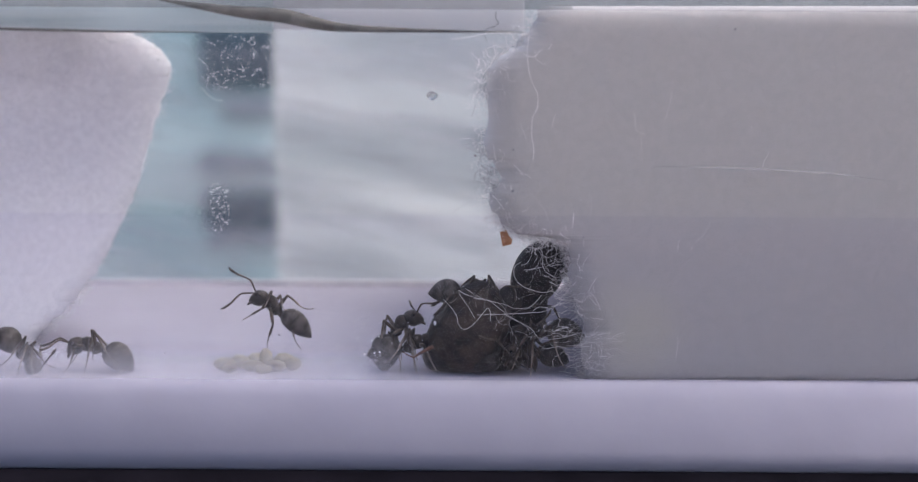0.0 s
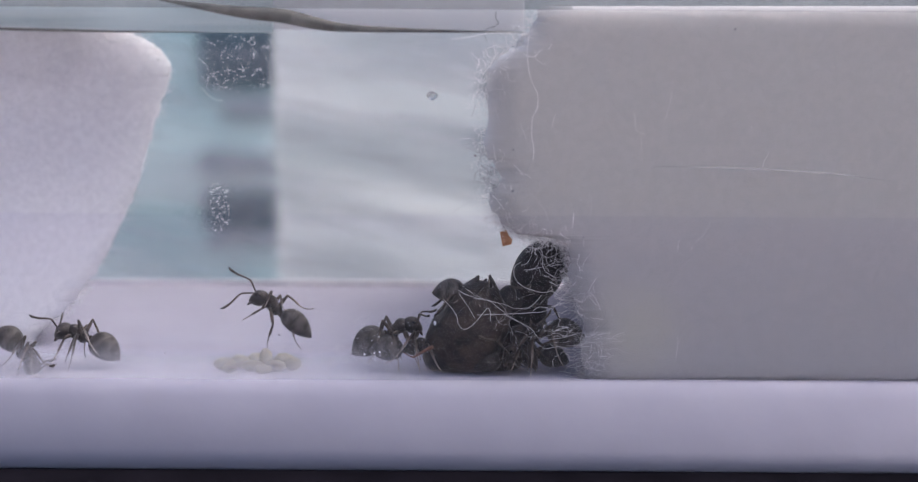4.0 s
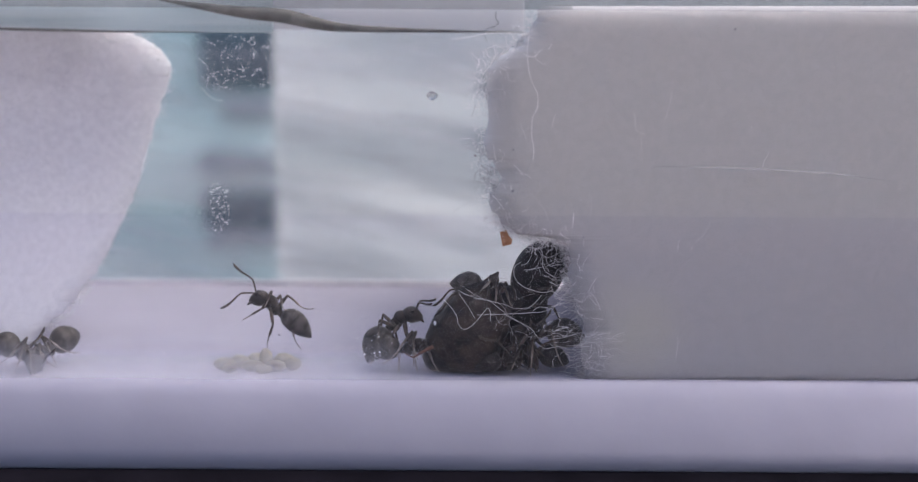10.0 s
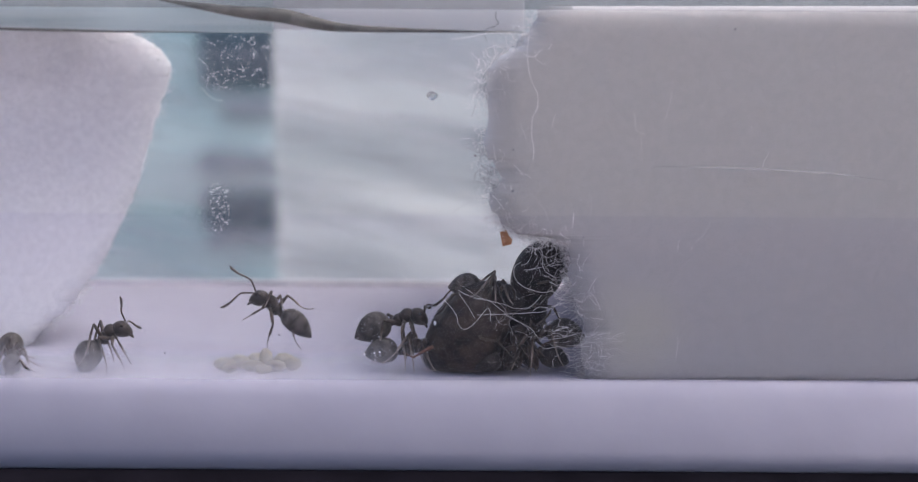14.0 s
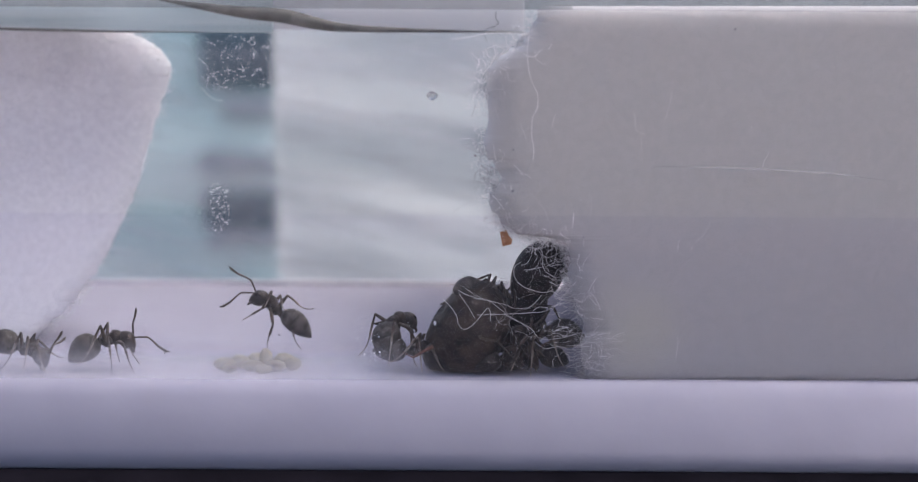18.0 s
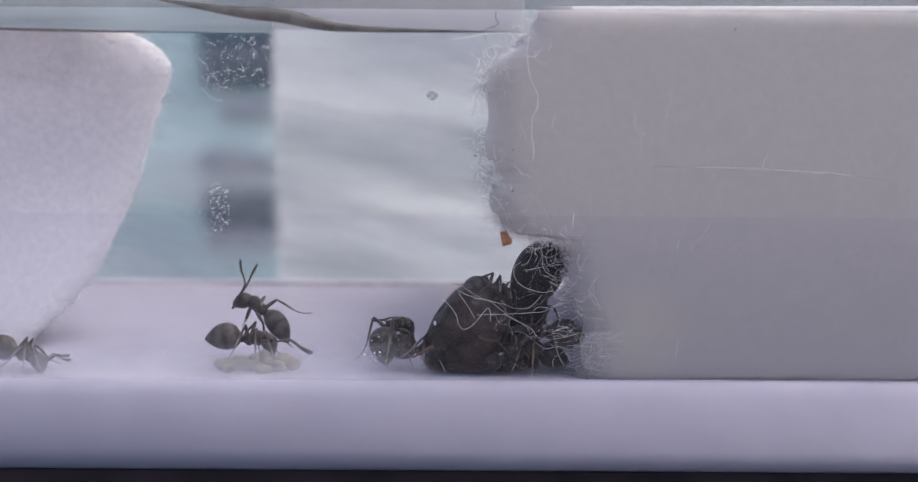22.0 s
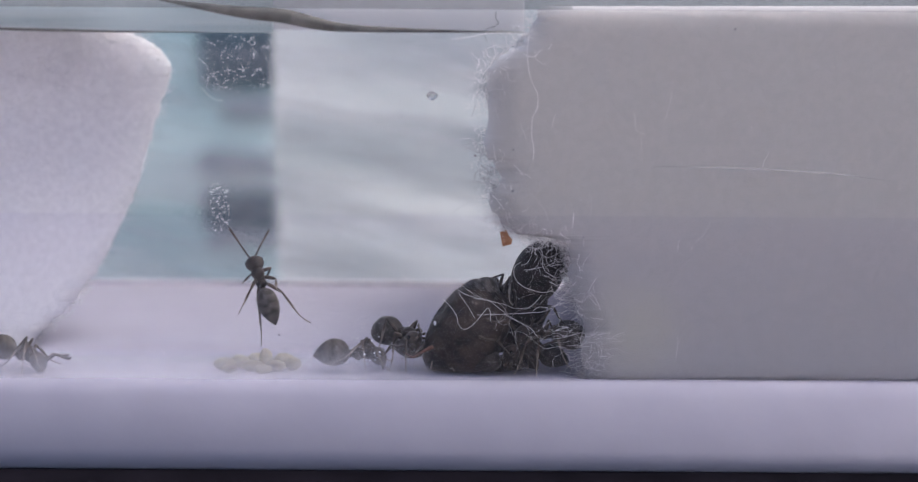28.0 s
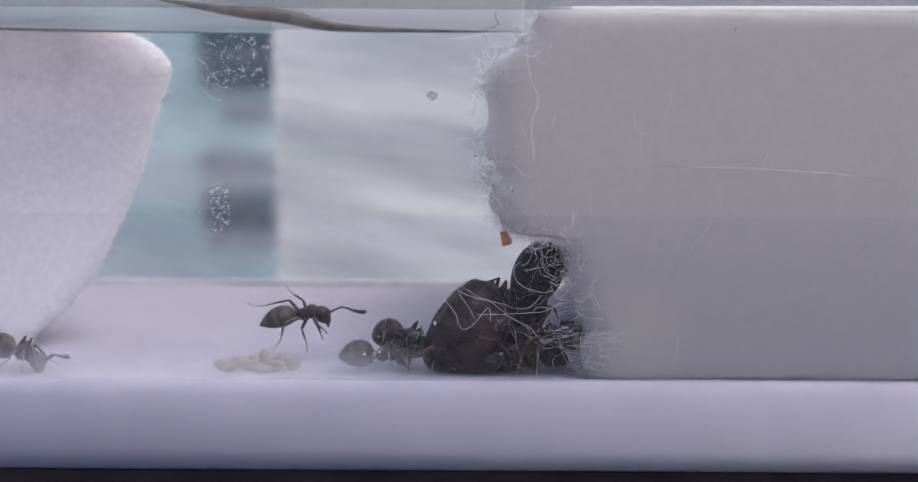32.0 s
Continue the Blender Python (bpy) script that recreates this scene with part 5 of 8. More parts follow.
        ([(0, -131, -63, -4), (0.2, -124, -66, -10), (0.3, -146, -59, 24), (0.4, -117, -68, -17), (0.5, -83, -68, -61), (0.6, -141, -56, 7), (0.7, -134, -68, 12), (0.8, -97, -71, -37), (0.9, -66, -67, -76), (1, -132, -63, -1), (1.1, -127, -70, 5), (1.2, -100, -71, -34), (2, -136, -60, 2), (2.25, -149, -44, 16), (2.5, -136, -60, 3), (2.75, -149, -44, 16), (3, -135, -61, 3), (3.25, -143, -54, 9), (3.5, -88, -70, -49), (3.75, -114, -66, -25), (4, -53, -62, -94), (4.25, -76, -67, -72), (4.5, -42, -53, -115), (4.75, -57, -61, -100), (5, -38, -47, -128), (5.5, -36, -42, -138), (6, -34, -45, -124), (6.11, -46, -59, -102), (6.22, -31, -49, -112), (6.34, -33, -48, -116), (6.45, -39, -54, -109), (6.56, -61, -70, -69), (6.67, -34, -65, -88), (6.79, -34, -58, -99), (6.9, -44, -64, -89), (7, -129, -71, 10), (7.01, -134, -71, 16), (7.12, -101, -80, -10), (7.24, -45, -68, -80), (7.35, -61, -70, -69), (7.46, -150, -61, 33), (7.57, -146, -71, 37), (7.69, -69, -73, -56), (7.8, -110, -75, -10), (8, -125, -72, 5), (9, -148, -52, 21), (10, -151, -46, 22), (10.6, -150, -43, 17), (11, -129, -63, -7), (11.1, -146, -55, 18), (11.11, -145, -57, 18), (11.23, -124, -65, -11), (11.34, -81, -67, -67), (11.45, -132, -60, -9), (11.56, -147, -54, 19), (11.68, -118, -66, -19), (11.79, -96, -67, -53), (11.9, -136, -56, -5), (12, -139, -58, 6), (12.01, -136, -60, 2), (12.13, -108, -67, -33), (12.24, -85, -67, -65), (12.35, -123, -63, -20), (12.46, -119, -67, -15), (12.58, -80, -68, -62), (13, -55, -64, -88), (14, -70, -66, -79), (16.5, -55, -63, -90), (18, -43, -60, -98), (18.1, -41, -58, -101), (18.2, -73, -68, -67), (18.3, -38, -61, -95), (18.4, -37, -55, -106), (18.5, -35, -49, -117), (18.6, -57, -65, -84), (18.7, -29, -54, -102), (18.8, -29, -48, -111), (18.9, -27, -41, -120), (19, -39, -61, -95), (19.1, -21, -51, -100), (19.2, -24, -47, -108), (19.3, -26, -41, -116), (19.4, -48, -67, -82), (19.5, -22, -61, -92), (19.6, -27, -54, -101), (19.7, -28, -47, -111), (19.8, -32, -58, -97), (20, -38, -62, -92), (20.5, -41, -62, -93), (20.8, -37, -60, -96), (20.9, -33, -51, -111), (21, -75, -71, -58), (21.1, -34, -66, -86), (21.2, -31, -55, -101), (21.3, -28, -46, -113), (21.4, -53, -68, -77), (21.5, -21, -59, -94), (21.6, -26, -51, -104), (21.7, -27, -44, -114), (21.8, -55, -68, -76), (21.9, -28, -62, -92), (22, -30, -54, -103), (22.1, -30, -47, -114), (22.2, -64, -69, -69), (22.3, -34, -64, -89), (22.4, -34, -57, -101), (22.5, -33, -50, -113), (22.6, -81, -70, -54), (22.7, -54, -71, -71), (22.8, -50, -65, -86), (22.9, -46, -59, -101), (23, -119, -67, -16), (23.1, -114, -72, -10), (23.2, -78, -70, -57), (23.3, -57, -64, -88), (23.4, -136, -60, 4), (23.5, -141, -66, 21), (23.6, -110, -70, -23), (23.7, -73, -67, -70), (23.8, -146, -51, 14), (23.9, -148, -59, 28), (24, -134, -62, 2), (25, -132, -62, -2), (27.5, -132, -62, -2), (29, -137, -59, 4), (30, -141, -56, 8), (31, -144, -54, 11), (32, -140, -57, 6)], [(0, 145), (0.2, 144), (0.3, 156), (0.4, 142), (0.5, 129), (0.6, 148), (0.7, 152), (0.8, 139), (0.9, 127), (1, 146), (1.1, 151), (1.2, 140), (2, 148), (2.25, 153), (2.5, 148), (2.75, 153), (3, 148), (3.25, 150), (3.5, 139), (3.75, 143), (4, 129), (4.25, 134), (4.5, 118), (4.75, 123), (5, 105), (5.5, 91), (6, 112), (6.11, 129), (6.22, 125), (6.34, 117), (6.45, 120), (6.56, 142), (6.67, 140), (6.79, 128), (6.9, 130), (7, 152), (7.01, 153), (7.12, 150), (7.24, 135), (7.35, 135), (7.46, 156), (7.57, 155), (7.69, 137), (7.8, 145), (8, 146), (9, 151), (10, 152), (10.6, 152), (11, 151), (11.1, 163), (11.11, 163), (11.23, 154), (11.34, 133), (11.45, 145), (11.56, 160), (11.68, 145), (11.79, 129), (11.9, 143), (12, 151), (12.01, 150), (12.13, 140), (12.24, 127), (12.35, 140), (12.46, 149), (12.58, 138), (13, 135), (14, 130), (16.5, 132), (18, 133), (18.1, 132), (18.2, 140), (18.3, 139), (18.4, 129), (18.5, 117), (18.6, 137), (18.7, 137), (18.8, 128), (18.9, 117), (19, 138), (19.1, 139), (19.2, 132), (19.3, 123), (19.4, 145), (19.5, 147), (19.6, 138), (19.7, 128), (19.8, 140), (20, 142), (20.5, 140), (20.8, 138), (20.9, 126), (21, 147), (21.1, 148), (21.2, 137), (21.3, 125), (21.4, 146), (21.5, 146), (21.6, 136), (21.7, 124), (21.8, 145), (21.9, 146), (22, 136), (22.1, 124), (22.2, 145), (22.3, 146), (22.4, 136), (22.5, 124), (22.6, 146), (22.7, 150), (22.8, 140), (22.9, 128), (23, 150), (23.1, 158), (23.2, 145), (23.3, 133), (23.4, 155), (23.5, 163), (23.6, 151), (23.7, 137), (23.8, 158), (23.9, 163), (24, 155), (25, 153), (27.5, 153), (29, 154), (30, 155), (31, 157), (32, 155)])]
STANCE_C = [([(0, 20, 29, -83), (19, 20, 29, -83), (20, 40, 52, -48), (21, 26, 75, -63), (22, -48, 74, -135), (23, 50, 67, -37), (24, 70, 50, -34), (24.5, 104, 54, 26), (25, 126, 39, 74), (28, 135, 68, 89), (29, 133, 77, 84), (30, 93, 55, 63), (30.5, 108, 20, 77), (30.75, 154, 16, 78), (31, -161, 12, 76), (31.5, 175, 48, 75), (32, 98, 73, 16)], [(0, 87), (19, 87), (20, 92), (21, 88), (22, 94), (23, 75), (24, 104), (24.5, 76), (25, 49), (28, 24), (29, 8), (30, 44), (30.5, 40), (30.75, 93), (31, 146), (31.5, 102), (32, 57)]),
        ([(0, 43, -59, 51), (19, 43, -59, 51), (19.5, 68, -14, 25), (20, 74, 35, 16), (21, 9, 76, -66), (21.5, 37, 38, -57), (22, 53, 1, -68), (23, 55, 21, -37), (23.5, 21, 23, -67), (24, -9, 10, -93), (25, -25, 41, -102), (28, -29, 47, -89), (29, 26, 44, -82), (30, -18, 58, -72), (30.5, -34, 75, -87), (31, -33, 80, -135), (32, 36, 27, -75)], [(0, 122), (19, 122), (19.5, 95), (20, 68), (21, 98), (21.5, 121), (22, 145), (23, 129), (23.5, 87), (24, 45), (25, 63), (28, 83), (29, 42), (30, 77), (30.5, 8), (31, 64), (32, 118)]),
        ([(0, 47, 37, 160), (19, 47, 37, 160), (20, 56, 44, 155), (21, 50, 46, 170), (22, 70, 28, -180), (23, 33, 39, 146), (24, 30, 19, 120), (25, 14, -5, 87), (28, -1, -46, 135), (29, 4, -63, 124), (30, 32, -45, 114), (30.5, 9, -44, 127), (31, 36, -31, 113), (32, -9, -71, 138)], [(0, 59), (19, 59), (20, 93), (21, 34), (22, 61), (23, 51), (24, 78), (25, 80), (28, 69), (29, 89), (30, 69), (30.5, 108), (31, 52), (32, 54)]),
        ([(0, -170, -82, -66), (19, -170, -82, -66), (20, 155, -83, -51), (21, -169, -76, -100), (22, -156, -73, -104), (23, 138, -75, -47), (24, -144, -53, -122), (25, -175, -42, -149), (28, -146, -33, -119), (29, -160, -44, -94), (29.5, -150, -5, -104), (30, -145, 35, -108), (30.5, -157, 67, -95), (31, 118, 73, -172), (32, 25, 50, 137)], [(0, 119), (19, 119), (20, 128), (21, 120), (22, 129), (23, 121), (24, 75), (25, 68), (28, 53), (29, 48), (29.5, 52), (30, 57), (30.5, 117), (31, 135), (32, 92)]),
        ([(0, -151, -82, -75), (19, -151, -82, -75), (20, -86, -78, -140), (21, -60, -67, -158), (22, -49, -67, -164), (23, -85, -83, -136), (24, -111, -76, -76), (25, 48, -49, 111), (28, 10, -11, 162), (29, -4, -24, 158), (30, 19, -23, 162), (30.5, 40, -56, 88), (31, 54, -32, 129), (32, 26, -53, 166)], [(0, 95), (19, 95), (20, 104), (21, 92), (22, 72), (23, 93), (24, 97), (25, 95), (28, 22), (29, 40), (30, 36), (30.5, 113), (31, 63), (32, 64)]),
        ([(0, 66, 0, 179), (19, 66, 0, 179), (20, 75, 24, -179), (21, 82, 25, -178), (22, 77, 11, -179), (23, 63, 13, 179), (24, 68, 11, 174), (24.5, 53, -42, 167), (25, -81, -82, -73), (26.5, -44, -47, -124), (28, -48, -11, -138), (29, -60, -27, -106), (30, -38, -49, -106), (30.5, -62, -47, -90), (31, -26, -40, -108), (31.5, -32, -13, -128), (32, -47, 10, -151)], [(0, 68), (19, 68), (20, 57), (21, 54), (22, 59), (23, 69), (24, 49), (24.5, 73), (25, 97), (26.5, 66), (28, 34), (29, 95), (30, 117), (30.5, 96), (31, 101), (31.5, 97), (32, 93)])]
STANCE_D = [([(0, 14, 39, 121), (1, 18, 33, 133), (2, -8, 24, 72), (3, -1, 27, 88), (6, -1, 35, 87), (7, -1, 35, 87), (8, 6, 47, 103), (9, 10, 46, 111), (10, 12, 45, 117), (11, 15, 44, 122), (12, 13, 45, 117), (13, 11, 46, 114), (14, -3, 51, 83), (14.5, -3, 49, 84), (16.5, -12, 40, 63), (17, -11, 26, 64), (19, -13, 38, 62), (21, -13, 30, 61), (22.5, -12, 17, 63), (23.2, -8, 1, 73), (24, -12, -16, 69), (25.5, -19, -23, 59), (28, -17, -23, 64), (30, -15, -19, 64), (32, -17, -25, 64)], [(0, 18), (1, 30), (2, 49), (3, 49), (6, 37), (7, 37), (8, 18), (9, 18), (10, 18), (11, 18), (12, 18), (13, 18), (14, 18), (14.5, 18), (16.5, 18), (17, 35), (19, 18), (21, 29), (22.5, 48), (23.2, 77), (24, 90), (25.5, 83), (28, 82), (30, 77), (32, 85)]),
        ([(0, -29, 52, -152), (1, -24, 34, -149), (2, -6, 29, -103), (3, -2, 47, -95), (6, -1, 55, -92), (7, -1, 55, -92), (8, -21, 65, -127), (9, -27, 62, -141), (10, -30, 59, -148), (11, -31, 56, -154), (12, -30, 58, -149), (13, -29, 61, -145), (14, 5, 72, -82), (14.5, 9, 71, -76), (16.5, 26, 54, -37), (17, 34, 64, -29), (19, 33, 62, -29), (21, 28, 56, -33), (22.5, 21, 42, -41), (23.2, 23, 35, -33), (24, 21, 0, -39), (25.5, 21, -1, -40), (28, 22, 11, -33), (30, 23, 16, -31), (32, 21, 8, -37)], [(0, 18), (1, 18), (2, 74), (3, 51), (6, 40), (7, 40), (8, 18), (9, 18), (10, 18), (11, 18), (12, 18), (13, 18), (14, 18), (14.5, 18), (16.5, 29), (17, 18), (19, 18), (21, 21), (22.5, 43), (23.2, 33), (24, 70), (25.5, 77), (28, 76), (30, 71), (32, 80)]),
        ([(0, 15, -20, 114), (1, 21, -19, 128), (2, 13, -35, 104), (3, 8, -24, 101), (6, 7, -18, 101), (7, 7, -18, 101), (8, 10, -14, 108), (9, 12, -4, 113), (10, 13, -1, 117), (11, 14, 11, 123), (12, 13, 1, 117), (13, 12, 2, 116), (14, 6, 20, 103), (14.5, 5, -9, 99), (16.5, -1, -16, 88), (17, -1, 4, 89), (19, -1, -5, 88), (21, -2, -12, 87), (22.5, -2, -20, 87), (23.2, -8, -23, 78), (24, -15, -50, 82), (25.5, -10, -46, 83), (28, -8, -53, 87), (30, -6, -49, 86), (32, -8, -56, 88)], [(0, 83), (1, 76), (2, 104), (3, 97), (6, 92), (7, 92), (8, 85), (9, 71), (10, 65), (11, 46), (12, 63), (13, 63), (14, 51), (14.5, 83), (16.5, 88), (17, 66), (19, 76), (21, 85), (22.5, 93), (23.2, 95), (24, 114), (25.5, 111), (28, 113), (30, 109), (32, 115)]),
        ([(0, -19, -8, -131), (1, -19, -24, -121), (2, -4, -9, -97), (3, -11, -6, -112), (6, -10, 1, -112), (7, -10, 1, -112), (8, -15, 2, -122), (9, -17, 11, -130), (10, -18, 12, -134), (11, -21, 24, -143), (12, -19, 14, -135), (13, -18, 16, -134), (14, -11, 40, -115), (14.5, -11, 33, -116), (16.5, 1, 39, -89), (17, 1, 19, -88), (19, 1, 30, -87), (21, 2, 20, -85), (22.5, 2, 12, -85), (23.2, -4, -4, -98), (24, 1, -12, -88), (25.5, 12, -15, -69), (28, 10, -3, -70), (30, 9, 2, -70), (32, 8, -8, -74)], [(0, 83), (1, 91), (2, 106), (3, 97), (6, 92), (7, 92), (8, 85), (9, 70), (10, 64), (11, 44), (12, 61), (13, 62), (14, 49), (14.5, 59), (16.5, 64), (17, 86), (19, 74), (21, 83), (22.5, 92), (23.2, 102), (24, 111), (25.5, 110), (28, 112), (30, 108), (32, 115)]),
        ([(0, 77, -67, 68), (1, 108, -67, 35), (2, 89, -72, 41), (3, 58, -66, 82), (6, 44, -61, 96), (7, 44, -61, 96), (8, 50, -63, 92), (9, 41, -57, 104), (10, 41, -57, 105), (11, 35, -50, 114), (12, 40, -55, 107), (13, 37, -54, 109), (14, 21, -31, 119), (14.5, 23, -37, 116), (16.5, 16, -31, 111), (17, 21, -46, 106), (19, 18, -37, 109), (21, 19, -41, 108), (22.5, 22, -47, 105), (23.2, 27, -47, 110), (24, 26, -51, 105), (25.5, 20, -56, 96), (28, 35, -66, 86), (30, 31, -64, 90), (32, 41, -68, 81)], [(0, 126), (1, 135), (2, 141), (3, 127), (6, 123), (7, 123), (8, 121), (9, 115), (10, 113), (11, 106), (12, 112), (13, 111), (14, 99), (14.5, 104), (16.5, 103), (17, 115), (19, 108), (21, 113), (22.5, 117), (23.2, 113), (24, 119), (25.5, 127), (28, 128), (30, 126), (32, 131)]),
        ([(0, -54, -60, -101), (1, -73, -65, -81), (2, -45, -56, -110), (3, -42, -55, -108), (6, -35, -49, -116), (7, -35, -49, -116), (8, -39, -52, -115), (9, -35, -46, -122), (10, -35, -46, -123), (11, -31, -40, -130), (12, -34, -45, -125), (13, -33, -43, -126), (14, -22, -18, -132), (14.5, -27, -37, -125), (16.5, -21, -23, -126), (17, -19, -8, -130), (19, -19, -13, -129), (21, -19, -19, -125), (22.5, -21, -26, -123), (23.2, -18, -37, -109), (24, -22, -53, -100), (25.5, -15, -30, -110), (28, -22, -31, -122), (30, -22, -28, -124), (32, -24, -36, -119)], [(0, 120), (1, 119), (2, 117), (3, 123), (6, 119), (7, 119), (8, 117), (9, 110), (10, 108), (11, 101), (12, 107), (13, 107), (14, 96), (14.5, 113), (16.5, 113), (17, 101), (19, 106), (21, 111), (22.5, 116), (23.2, 129), (24, 143), (25.5, 130), (28, 130), (30, 127), (32, 132)])]
STANCE_D2 = [([(0, -8, -17, 76), (2, -13, -26, 71), (6, -17, -36, 71), (9, -19, -39, 71), (11, -14, -28, 70), (14, -15, -33, 72), (17, -20, -41, 71), (19, -19, -39, 71), (24, -21, -41, 71), (28, -21, -41, 71), (32, -21, -41, 71)], [(0, 98), (2, 101), (6, 107), (9, 108), (11, 102), (14, 107), (17, 109), (19, 109), (24, 111), (28, 111), (32, 111)]),
        ([(0, 8, 2, -74), (2, 13, -9, -65), (6, 16, -19, -64), (9, 17, -23, -63), (11, 14, -11, -63), (14, 13, -16, -67), (17, 18, -25, -63), (19, 17, -25, -65), (24, 18, -30, -65), (28, 18, -30, -65), (32, 18, -30, -65)], [(0, 101), (2, 104), (6, 109), (9, 110), (11, 103), (14, 109), (17, 111), (19, 111), (24, 112), (28, 112), (32, 112)]),
        ([(0, 7, -67, 89), (2, 0, -72, 90), (6, -7, -82, 95), (9, -18, -85, 105), (11, -2, -72, 91), (14, 0, -82, 90), (17, -37, -87, 123), (19, -17, -86, 104), (24, -43, -87, 130), (28, -43, -87, 130), (32, -43, -87, 130)], [(0, 129), (2, 132), (6, 136), (9, 137), (11, 132), (14, 136), (17, 138), (19, 138), (24, 139), (28, 139), (32, 139)]),
        ([(0, -9, -48, -95), (2, -3, -52, -91), (6, -1, -63, -90), (9, 1, -66, -90), (11, -1, -52, -91), (14, -5, -63, -90), (17, 2, -68, -90), (19, 0, -70, -90), (24, 3, -74, -91), (28, 3, -74, -91), (32, 3, -74, -91)], [(0, 131), (2, 134), (6, 139), (9, 140), (11, 134), (14, 139), (17, 141), (19, 140), (24, 141), (28, 141), (32, 141)]),
        ([(0, 138, -57, -2), (2, 132, -62, 2), (6, 140, -57, -6), (9, 140, -57, -7), (11, 129, -64, 5), (14, 143, -53, -9), (17, 142, -56, -8), (19, 142, -55, -8), (24, 142, -55, -8), (28, 142, -55, -8), (32, 142, -55, -8)], [(0, 146), (2, 145), (6, 148), (9, 148), (11, 145), (14, 149), (17, 149), (19, 149), (24, 149), (28, 149), (32, 149)]),
        ([(0, -112, -66, -30), (2, -102, -68, -38), (6, -117, -66, -21), (9, -118, -66, -20), (11, -97, -69, -43), (14, -124, -64, -15), (17, -122, -65, -16), (19, -126, -64, -11), (24, -128, -63, -8), (28, -128, -63, -8), (32, -128, -63, -8)], [(0, 143), (2, 144), (6, 147), (9, 148), (11, 144), (14, 147), (17, 148), (19, 148), (24, 149), (28, 149), (32, 149)])]
STANCE_E = [([(0, -16, -41, 75), (32, -16, -41, 75)], [(0, 90), (32, 90)]),
        ([(0, 16, -41, -75), (32, 16, -41, -75)], [(0, 90), (32, 90)]),
        ([(0, -4, -59, 89), (32, -4, -59, 89)], [(0, 101), (32, 101)]),
        ([(0, 4, -59, -89), (32, 4, -59, -89)], [(0, 101), (32, 101)]),
        ([(0, 98, -76, 21), (32, 98, -76, 21)], [(0, 132), (32, 132)]),
        ([(0, -98, -76, -21), (32, -98, -76, -21)], [(0, 132), (32, 132)])]
STANCE_F = [([(0, -19, 41, 47), (20, -18, 38, 48), (23, -18, 39, 50), (32, -16, 39, 53)], [(0, 42), (20, 45), (23, 45), (32, 48)]),
        ([(0, 12, 23, -61), (20, 12, 21, -62), (23, 12, 22, -62), (32, 11, 21, -65)], [(0, 44), (20, 48), (23, 48), (32, 50)]),
        ([(0, -2, 8, 86), (20, -2, 6, 86), (23, -1, 6, 88), (32, 0, 4, 90)], [(0, 91), (20, 92), (23, 93), (32, 94)]),
        ([(0, 2, -14, -87), (20, 2, -16, -87), (23, 1, -16, -88), (32, 0, -18, -89)], [(0, 91), (20, 93), (23, 93), (32, 95)]),
        ([(0, 20, -29, 120), (20, 21, -30, 119), (23, 21, -31, 119), (32, 23, -35, 119)], [(0, 116), (20, 117), (23, 117), (32, 118)]),
        ([(0, -21, -44, -108), (20, -22, -45, -107), (23, -23, -46, -107), (32, -25, -49, -106)], [(0, 117), (20, 118), (23, 118), (32, 120)])]
STANCE_G = [([(0, -19, -32, 66), (32, -19, -32, 66)], [(0, 116), (32, 116)]),
        ([(0, 21, -44, -72), (32, 21, -44, -72)], [(0, 112), (32, 112)]),
        ([(0, -1, -86, 91), (32, -1, -86, 91)], [(0, 151), (32, 151)]),
        ([(0, 152, -86, 122), (32, 152, -86, 122)], [(0, 141), (32, 141)]),
        ([(0, 135, -60, 2), (32, 135, -60, 2)], [(0, 150), (32, 150)]),
        ([(0, -146, -50, 12), (32, -146, -50, 12)], [(0, 151), (32, 151)])]
STANCE_H = [([(0, 27, -18, 154), (32, 29, -25, 152)], [(0, 63), (32, 69)]),
        ([(0, -21, -18, -129), (32, -22, -25, -127)], [(0, 55), (32, 61)]),
        ([(0, 42, -53, 118), (32, 48, -57, 111)], [(0, 101), (32, 104)]),
        ([(0, -38, -59, -98), (32, -45, -63, -91)], [(0, 101), (32, 104)]),
        ([(0, 140, -52, 5), (32, 144, -48, -2)], [(0, 142), (32, 145)]),
        ([(0, -155, -28, 24), (32, -157, -20, 29)], [(0, 158), (32, 163)])]
STANCE_I = [([(0, -0, -27, 89), (32, 2, -34, 93)], [(0, 131), (32, 134)]),
        ([(0, 9, -50, -85), (32, 7, -53, -87)], [(0, 119), (32, 122)]),
        ([(0, 132, -78, -23), (32, 148, -72, -41)], [(0, 151), (32, 151)]),
        ([(0, -179, -66, 89), (32, -179, -64, 88)], [(0, 144), (32, 145)]),
        ([(0, 156, -26, -26), (32, 158, -17, -33)], [(0, 156), (32, 159)]),
        ([(0, -156, 5, 30), (32, -156, 10, 35)], [(0, 163), (32, 163)])]
